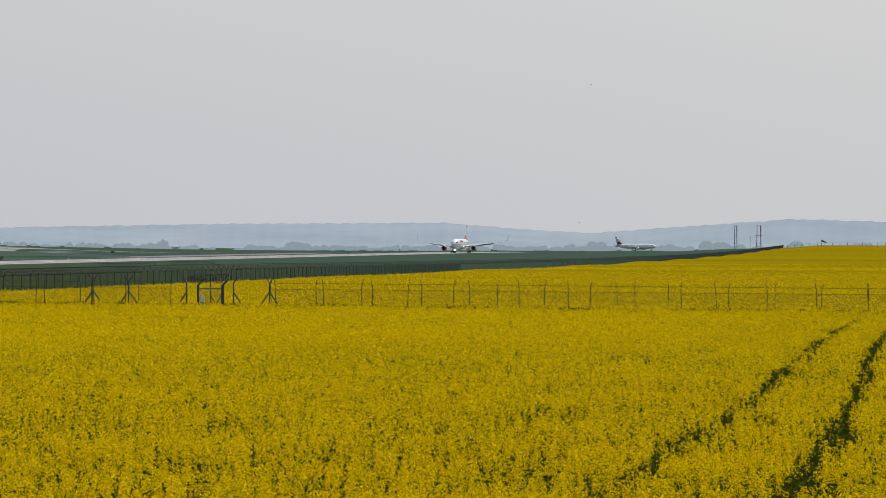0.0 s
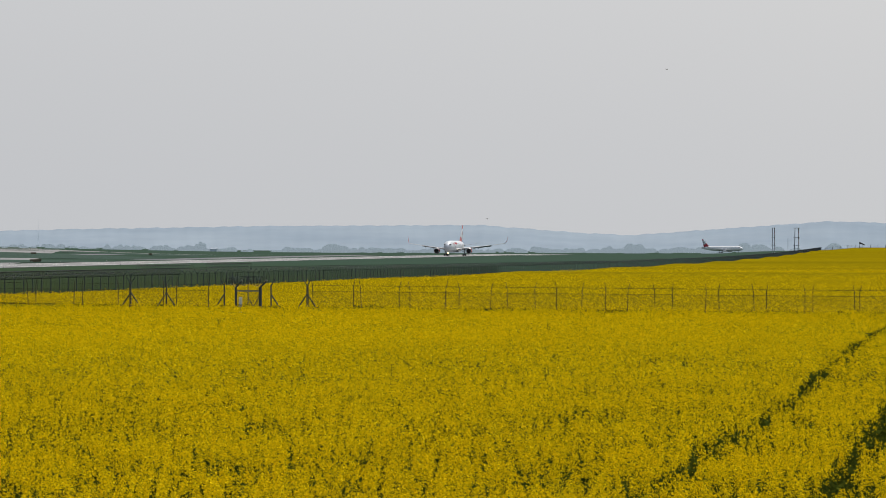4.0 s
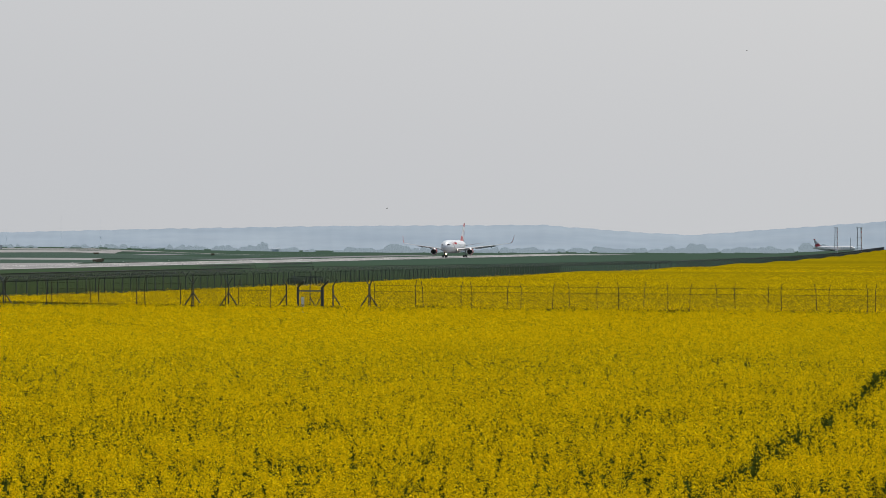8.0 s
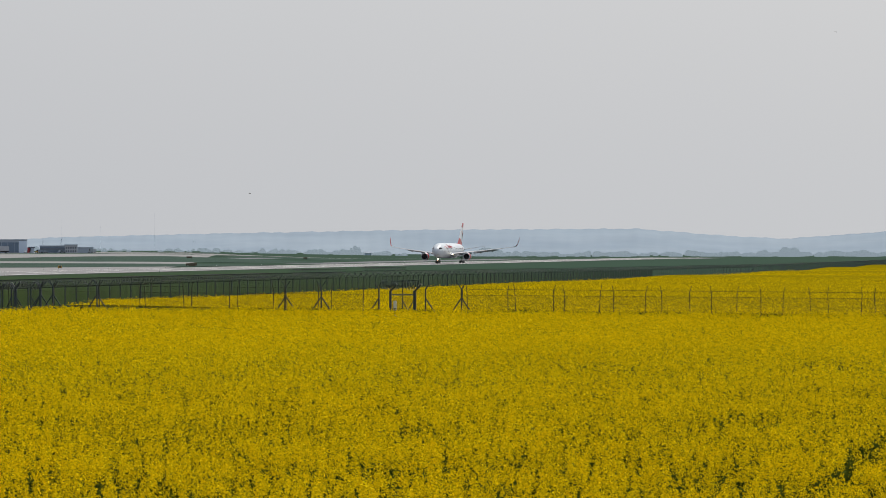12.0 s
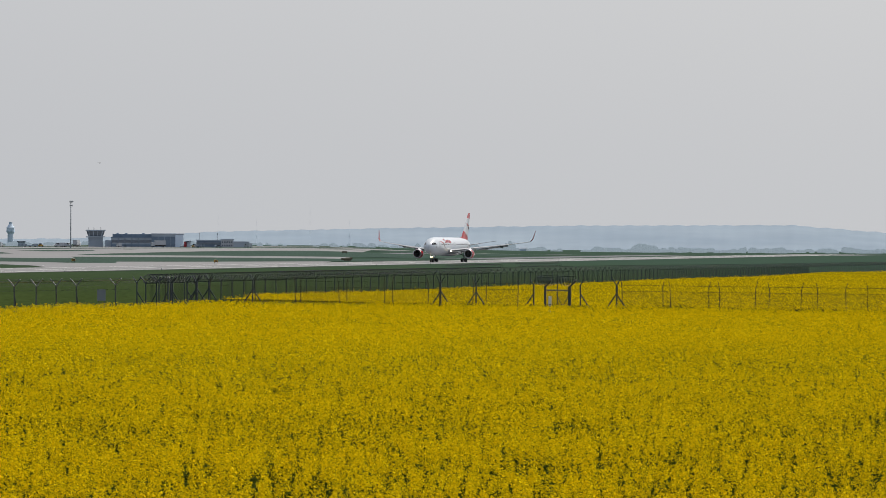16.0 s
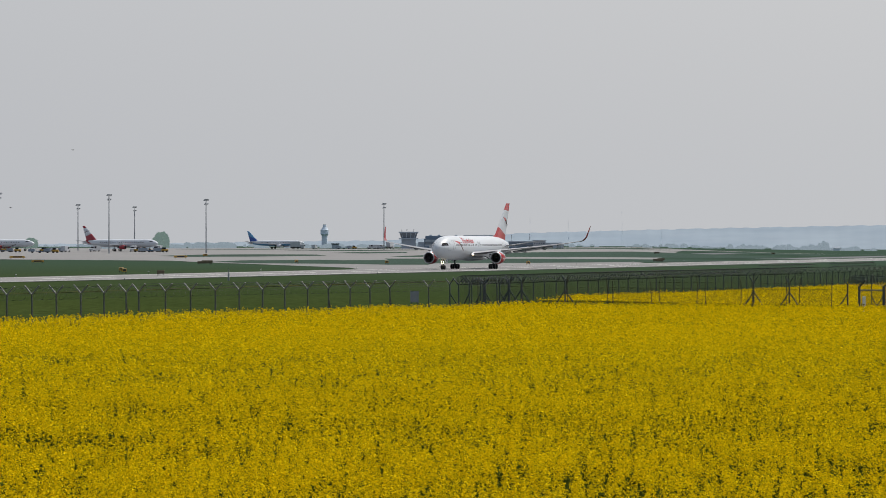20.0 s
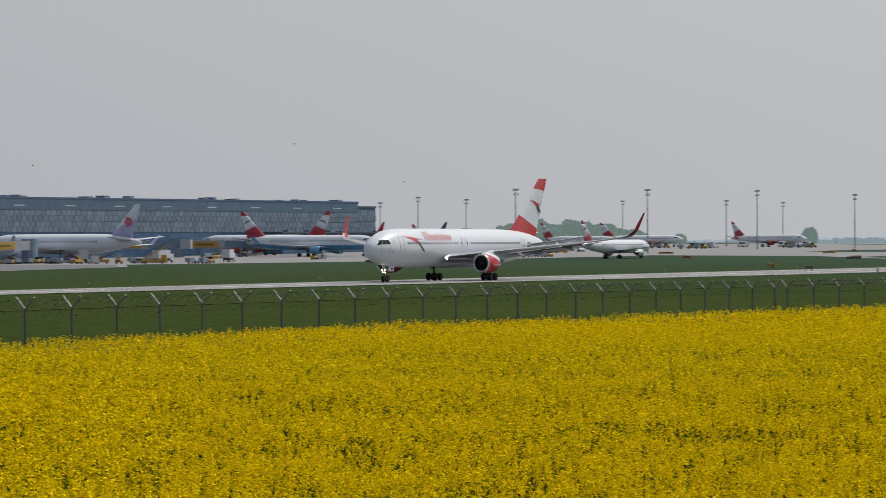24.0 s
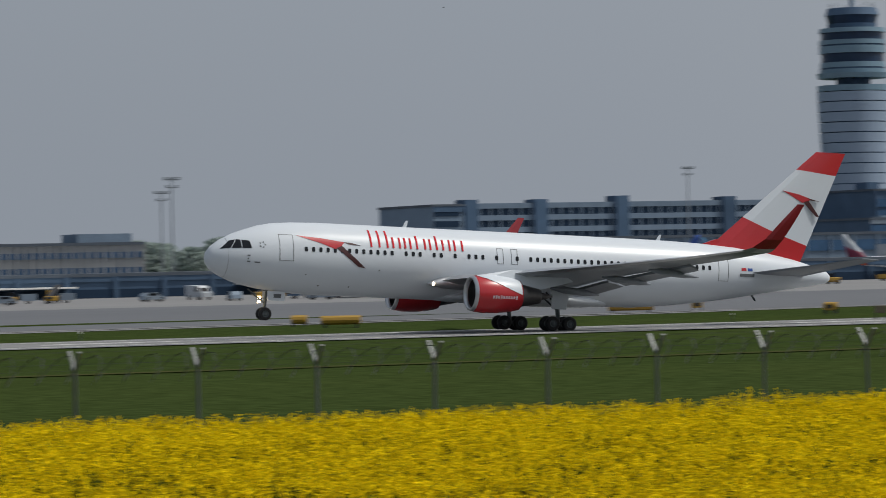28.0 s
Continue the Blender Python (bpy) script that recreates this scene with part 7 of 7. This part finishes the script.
def vehicle(kind, x, y, ang):
    z = float(rise(np.array(float(x)), np.array(float(y))))
    names = {"van": ("service_van", "white service van on the apron", "van"), "stairs": ("passenger_stairs", "yellow mobile passenger stairs on wheels", "stairs truck"), "tug": ("baggage_tug", "yellow baggage tug with low carts", "tug"), "truck": ("catering_truck", "white high-lift catering truck", "truck"), "car": ("apron_car", "small silver car on the apron", "car"), "loader": ("belt_loader", "yellow belt loader with a raised arm", "loader")}
    nm, lab, cat = names[kind]
    v = root(nm, lab, cat, pose(x, y, z, 0, 0, ang), "apron vehicles")
    if kind == "van":
        part("body", loft([[(-2.6, s, 0.45), (2.5, s, 0.45), (2.6, s, 1.2), (1.9, s, 1.35), (1.2, s, 2.3), (-2.6, s, 2.4)] for s in (-0.95, 0.95)]), M_FASCIA, v)
        part("windscreen", loft([[(1.95, s, 1.38), (1.25, s, 2.2), (1.22, s, 2.2), (1.9, s, 1.36)] for s in (-0.8, 0.8)]), M_GLASS, v)
        part("side_window", box(0.2, -0.98, 1.4, 1.3, 0.98, 2.1), M_GLASS, v)
        ws_ = ((-1.6, 0.85), (1.6, 0.85))
    elif kind == "car":
        part("body", loft([[(-2.1, s, 0.35), (2.1, s, 0.35), (2.15, s, 0.8), (1.1, s, 0.95), (0.5, s, 1.45), (-1.3, s, 1.45), (-2.0, s, 0.95)] for s in (-0.85, 0.85)]), M_SILVER, v)
        part("side_window", box(-1.2, -0.88, 0.98, 0.5, 0.88, 1.35), M_GLASS, v)
        ws_ = ((-1.3, 0.75), (1.3, 0.75))
    elif kind == "stairs":
        part("chassis", box(-3.6, -1.0, 0.5, 3.6, 1.0, 1.2), M_YELLOW, v)
        part("cab", box(2.0, -1.0, 1.2, 3.6, 1.0, 2.5), M_YELLOW, v)
        part("stair_flight", loft([[(-3.6, -0.9, 1.2), (-3.6, 0.9, 1.2), (-3.6, 0.9, 0.9), (-3.6, -0.9, 0.9)], [(3.0, -0.9, 4.8), (3.0, 0.9, 4.8), (3.0, 0.9, 4.3), (3.0, -0.9, 4.3)]]), M_YELLOW, v)
        for s in (-0.95, 0.95):
            part("handrail", bar((-3.6, s, 2.2), (3.4, s, 5.9), 0.07), M_STEEL, v)
        part("platform", box(2.6, -1.0, 4.6, 4.4, 1.0, 4.8), M_YELLOW, v)
        ws_ = ((-2.4, 0.9), (2.4, 0.9))
    elif kind == "tug":
        part("body", box(-1.3, -0.7, 0.4, 1.3, 0.7, 1.2, 0.1), M_YELLOW, v)
        part("cab", box(-0.9, -0.6, 1.2, 0.3, 0.6, 1.9), M_GLASS, v)
        for i in range(3):
            part("cart", box(-4.4 - i * 3.1, -0.8, 0.5, -1.9 - i * 3.1, 0.8, 1.6 if i != 1 else 0.8), M_CLAD if i % 2 else M_SILVER, v)
        ws_ = ((-0.8, 0.6), (0.8, 0.6), (-3.0, 0.6), (-6.2, 0.6), (-9.2, 0.6))
    elif kind == "truck":
        part("cab", box(2.0, -1.1, 0.6, 3.8, 1.1, 2.6, 0.15), M_FASCIA, v)
        part("windscreen", box(3.8, -0.95, 1.6, 3.83, 0.95, 2.4), M_GLASS, v)
        part("box_body", box(-4.0, -1.2, 1.3, 1.9, 1.2, 3.8), M_FASCIA, v)
        part("chassis", box(-4.0, -0.9, 0.6, 2.0, 0.9, 1.28), M_BLACK, v)
        ws_ = ((-2.6, 0.95), (2.8, 0.95))
    else:
        part("body", box(-2.6, -0.9, 0.4, 2.2, 0.9, 1.2, 0.1), M_YELLOW, v)
        part("belt", loft([[(-3.0, -0.5, 1.0), (-3.0, 0.5, 1.0), (-3.0, 0.5, 0.75), (-3.0, -0.5, 0.75)], [(3.6, -0.5, 3.0), (3.6, 0.5, 3.0), (3.6, 0.5, 2.75), (3.6, -0.5, 2.75)]]), M_BLACK, v)
        part("seat_frame", box(-0.6, 0.5, 1.2, 0.4, 0.9, 2.1), M_YELLOW, v)
        ws_ = ((-1.6, 0.75), (1.4, 0.75))
    for a, b in ws_:
        for s in (-1, 1):
            share("wheel", WHEEL, v, pose(a, s * b, 0.4) @ Matrix.Scale(0.68, 4))
    return v


_rng = random.Random(77)
_kinds = ["van", "tug", "car", "loader", "tug", "car", "van", "stairs", "truck", "loader"]
for b0, b1, d0, d1, n in ((64.0, 66.9, 1330, 1420, 12), (56.5, 63.5, 1080, 1300, 24), (50, 57, 960, 1060, 24), (41.5, 50, 800, 850, 12), (35.0, 42, 690, 760, 12), (24, 36, 600, 660, 22), (15, 24, 520, 560, 14)):
    for _ in range(n):
        b, d = _rng.uniform(b0, b1), _rng.uniform(d0, d1)
        x, y = spot(b, d)
        vehicle(_rng.choice(_kinds if 700 < d0 < 1000 else ["van", "tug", "car", "loader", "tug", "car"]), x, y, _rng.choice((0, 90, 180, 270, -b, 90 - b)) + _rng.uniform(-15, 15))

for b in (69.0, 69.28, 69.95, 70.25, 70.32, 70.4, 70.55, 71.25, 71.9, 72.3, 72.5, 72.9, 73.4):
    vehicle(_rng.choice(["van", "tug", "car", "truck"]), *spot(b, 1900 + _rng.uniform(-60, 40)), _rng.uniform(0, 360))
for i in range(20):
    # along the terminal's undercroft and the foot of the gates
    vehicle(_rng.choice(("van", "tug", "car", "loader", "tug", "car")), 666 + i * 8.5 + _rng.uniform(-4, 4), _rng.uniform(582, 598), _rng.choice((0, 180, 40, 140)) + _rng.uniform(-15, 15))


def airfield_sign(x, y, w, yellow):
    z = float(rise(np.array(float(x)), np.array(float(y))))
    b = math.degrees(math.atan2(x, y))
    s = root("airfield_sign", "low yellow lit taxiway sign with dark bars" if yellow else "low dark back of a taxiway sign", "sign", pose(x, y, z + 0.12, 0, 0, -b * 0.6), "taxiway signs")
    part("panel", box(-w / 2, -0.15, 0.2, w / 2, 0.15, 0.85, 0.03), M_YELLOW if yellow else M_SIGNBACK, s)
    for k in (-w * 0.4, w * 0.4):
        part("leg", box(k - 0.05, -0.05, -0.3, k + 0.05, 0.05, 0.25), M_BLACK, s)
    if yellow:
        part("sign_print", box(-w * 0.3, -0.17, 0.35, w * 0.3, -0.152, 0.7), M_BLACK, s)


M_SIGNBACK = mat("sign_back", (0.10, 0.085, 0.05), 0.7)
for x, y, w, c in ((583, 251, 1.7, 0), (930, 513, 3.9, 1), (1048, 444, 5.7, 1), (790, 468, 3, 0), (923, 437, 4.7, 1), (924, 383, 4, 0), (625, 277, 1.2, 1), (1038, 499, 6.5, 1), (1091, 453, 2, 1), (653, 290, 1.2, 1), (955, 367, 1.2, 1), (893, 371, 5.1, 0), (942, 362, 1.2, 1), (923, 327, 1.3, 1), (905, 279, 1.3, 1), (1020, 272, 2.8, 0), (470, 429, 2.1, 1), (471, 412, 1.7, 0), (539, 454, 1.4, 0), (549, 443, 2.6, 0), (549, 436, 2.6, 1), (328, 370, 2.6, 0), (345, 373, 2.7, 1), (251, 259, 1.3, 0), (197, 321, 1.2, 1), (197, 317, 1.6, 0), (210, 325, 2.3, 1), (168, 264, 1.2, 1), (169, 247, 1.2, 0), (155, 279, 1.2, 1), (157, 310, 1.3, 1), (149, 259, 1.2, 0), (213, 304, 2.2, 0), (1368, 366, 2.8, 0), (1054, 282, 2.9, 0), (1477, 342, 2, 0), (1097, 292, 3, 0)):
    airfield_sign(x, y, w * 0.85, c)


def yellow_barrier(x, y, w):
    s = root("roller_barrier", "long yellow barrier beside the taxiway", "barrier", pose(x, y, 0.12, 0, 0, -25), "yellow barriers")
    part("drum", bar((-w / 2, 0, 0.45), (w / 2, 0, 0.45), 0.42, 10), M_YELLOW, s)
    for k in (-w * 0.4, w * 0.4):
        part("stand", box(k - 0.1, -0.3, -0.3, k + 0.1, 0.3, 0.3), M_BLACK, s)


for x, y, w in ((151, 313, 4.6), (107, 291, 1.4), (108, 283, 3.5), (158, 284, 1.2)):
    yellow_barrier(x, y, w)
pp = root("marker_mast", "slim grey weather mast beside the runway", "mast", pose(496, 202, soil1(496, 202)))
part("pole", bar((0, 0, -0.3), (0, 0, 1.2), 0.16, 8), M_WINGGREY, pp)
part("sensor_arm", box(-0.4, -0.05, 1.5, 0.4, 0.05, 1.58), M_WINGGREY, pp)
part("sensor_post", bar((0, 0, 1.2), (0, 0, 1.8), 0.06, 6), M_WINGGREY, pp)
for i in range(60):
    x = -100 + i * 60
    for y in (221.5, 269.5):
        if -100 <= x < 1400:
            e = root("edge_light", "small runway edge light on a short stem", "light", pose(x, y, 0), "runway edge lights")
            part("stem", bar((0, 0, -0.4), (0, 0, 0.3), 0.05, 6), M_STEEL, e)
            part("lens", bar((0, 0, 0.3), (0, 0, 0.45), 0.09, 6), M_LINE, e)


# ---- birds ----
def bird(size):
    b = root("bird", "small dark bird gliding over the field", "bird", group="birds")
    part("body", loft([[(x * size, r * size * math.cos(t), r * size * math.sin(t)) for t in np.linspace(0, 2 * math.pi, 8, endpoint=False)] for x, r in ((0.5, 0.02), (0.3, 0.1), (0.0, 0.14), (-0.3, 0.09), (-0.6, 0.03))]), M_BLACK, b)
    for s in (1, -1):
        part("wing", loft([[(0.2 * size, s * 0.08 * size, 0.05 * size), (-0.2 * size, s * 0.08 * size, 0.05 * size), (0, s * 0.08 * size, 0.08 * size)], [(0.25 * size, s * 0.6 * size, 0.3 * size), (-0.05 * size, s * 0.6 * size, 0.3 * size), (0.1 * size, s * 0.6 * size, 0.32 * size)], [(-0.1 * size, s * 1.15 * size, 0.15 * size), (-0.2 * size, s * 1.15 * size, 0.15 * size), (-0.15 * size, s * 1.15 * size, 0.16 * size)]]), M_BLACK, b)
    part("tail", loft([[(-0.5 * size, -0.05 * size, 0), (-0.5 * size, 0.05 * size, 0), (-0.5 * size, 0, 0.03 * size)], [(-0.85 * size, -0.12 * size, 0), (-0.85 * size, 0.12 * size, 0), (-0.85 * size, 0, 0.02 * size)]]), M_BLACK, b)
    return b


def motions():
    """The jet's nose along the runway, second by second; it lifts its nose at the end. Two more airliners taxi, and birds pass."""
    # seconds, nose along the runway, distance across, drift angle, lift of the nose
    run = [(0, 1818.2, 233.5, 0, 0), (1.5, 1758.4, 233.7, 0, 0), (3, 1696.5, 233.9, 0, 0), (4.5, 1633.0, 234.6, 0, 0), (6, 1567.4, 235.4, 0, 0), (8, 1470.6, 236.6, 0, 0), (9.5, 1391.5, 237.6, 0, 0),
           (11, 1308.1, 238.7, 0, 0), (12.5, 1221.4, 239.7, 0, 0), (14, 1131.6, 240.9, 0, 0), (15.5, 1037.0, 242.0, 0, 0), (17, 939.0, 243.2, 0, 0), (18.5, 834.6, 244.2, 0, 0), (20, 725.4, 245.1, 0, 0),
           (21.5, 612.0, 245.4, 0, 0), (23, 494.0, 245.6, 0, 0), (24, 414.1, 245.6, 0.35, 0.1), (25, 333.2, 245.6, 0.65, 0.5), (26, 251.7, 245.6, 0.45, 1.2), (27, 168.3, 245.6, 0.1, 2.4), (28, 82.8, 245.6, 0, 3.55)]
    rows = []
    for t, x, y, drift, tilt in run:
        rows.append((t, pose(x + 27.1, y, 0, 0, 0, 180 + drift + (-0.55 if t < 19 else 0)) @ pose(0, 0, 0, 0, -tilt, 0)))
    walk(jet, rows)
    m = taxi_far.matrix_world.copy()
    walk(taxi_far, [(t, Matrix.Translation((0.55 * t, -10.4 * t, 1.2)) @ m) for t in (0.0, 4.0, 8.0, 14.0, 20.0, 28.0)])
    m = taxi_near.matrix_world.copy()
    walk(taxi_near, [(t, Matrix.Translation(((t - 22.5) * 3.4, (t - 22.5) * -1.2, 0)) @ m) for t in (0.0, 20.0, 22.5, 25.0, 28.0)])
    # birds: seconds, place
    flights = (
        [(0.0, (219.2, 19.3, 15.9)), (8.0, (219.4, 15.7, 18.2)), (11.0, (219.4, 16.0, 19.2)), (20.0, (217, 12, 23)), (28.0, (205, 5, 26))],
        [(0.0, (219, 20, 7)), (11.0, (214.5, 49.0, 8.9)), (20.0, (199.8, 92.1, 11.8)), (22.5, (193.0, 105.5, 11.9)), (28.0, (160, 150, 13))],
        [(0.0, (215, 60, 6.5)), (20.0, (198.1, 95.7, 8.1)), (22.5, (193.8, 104.2, 10.0)), (23.5, (191.5, 108.3, 10.2)), (24.0, (190.4, 110.2, 9.6)), (28.0, (160, 150, 8))],
        [(0.0, (205, 70, 14)), (22.5, (188.7, 113.1, 10.7)), (26.5, (141.7, 168.3, 11.9)), (27.0, (135.8, 173.1, 14.6)), (27.5, (131.3, 176.5, 18.5)), (28.0, (126, 180, 22))],
        [(0.0, (180, 126, 10)), (26.5, (129.1, 178.1, 15.0)), (27.0, (123.0, 182.4, 18.0)), (27.5, (102.9, 194.4, 20.2)), (28.0, (85, 203, 22))],
        [(0.0, (190, 110, 12)), (27.0, (147.1, 163.6, 12.9)), (27.5, (122.2, 183.0, 21.1)), (28.0, (100, 196, 28))])
    for f in flights:
        b = bird(0.14)
        walk(b, [(t, pose(*p, 0, 0, 150)) for t, p in f])


motions()
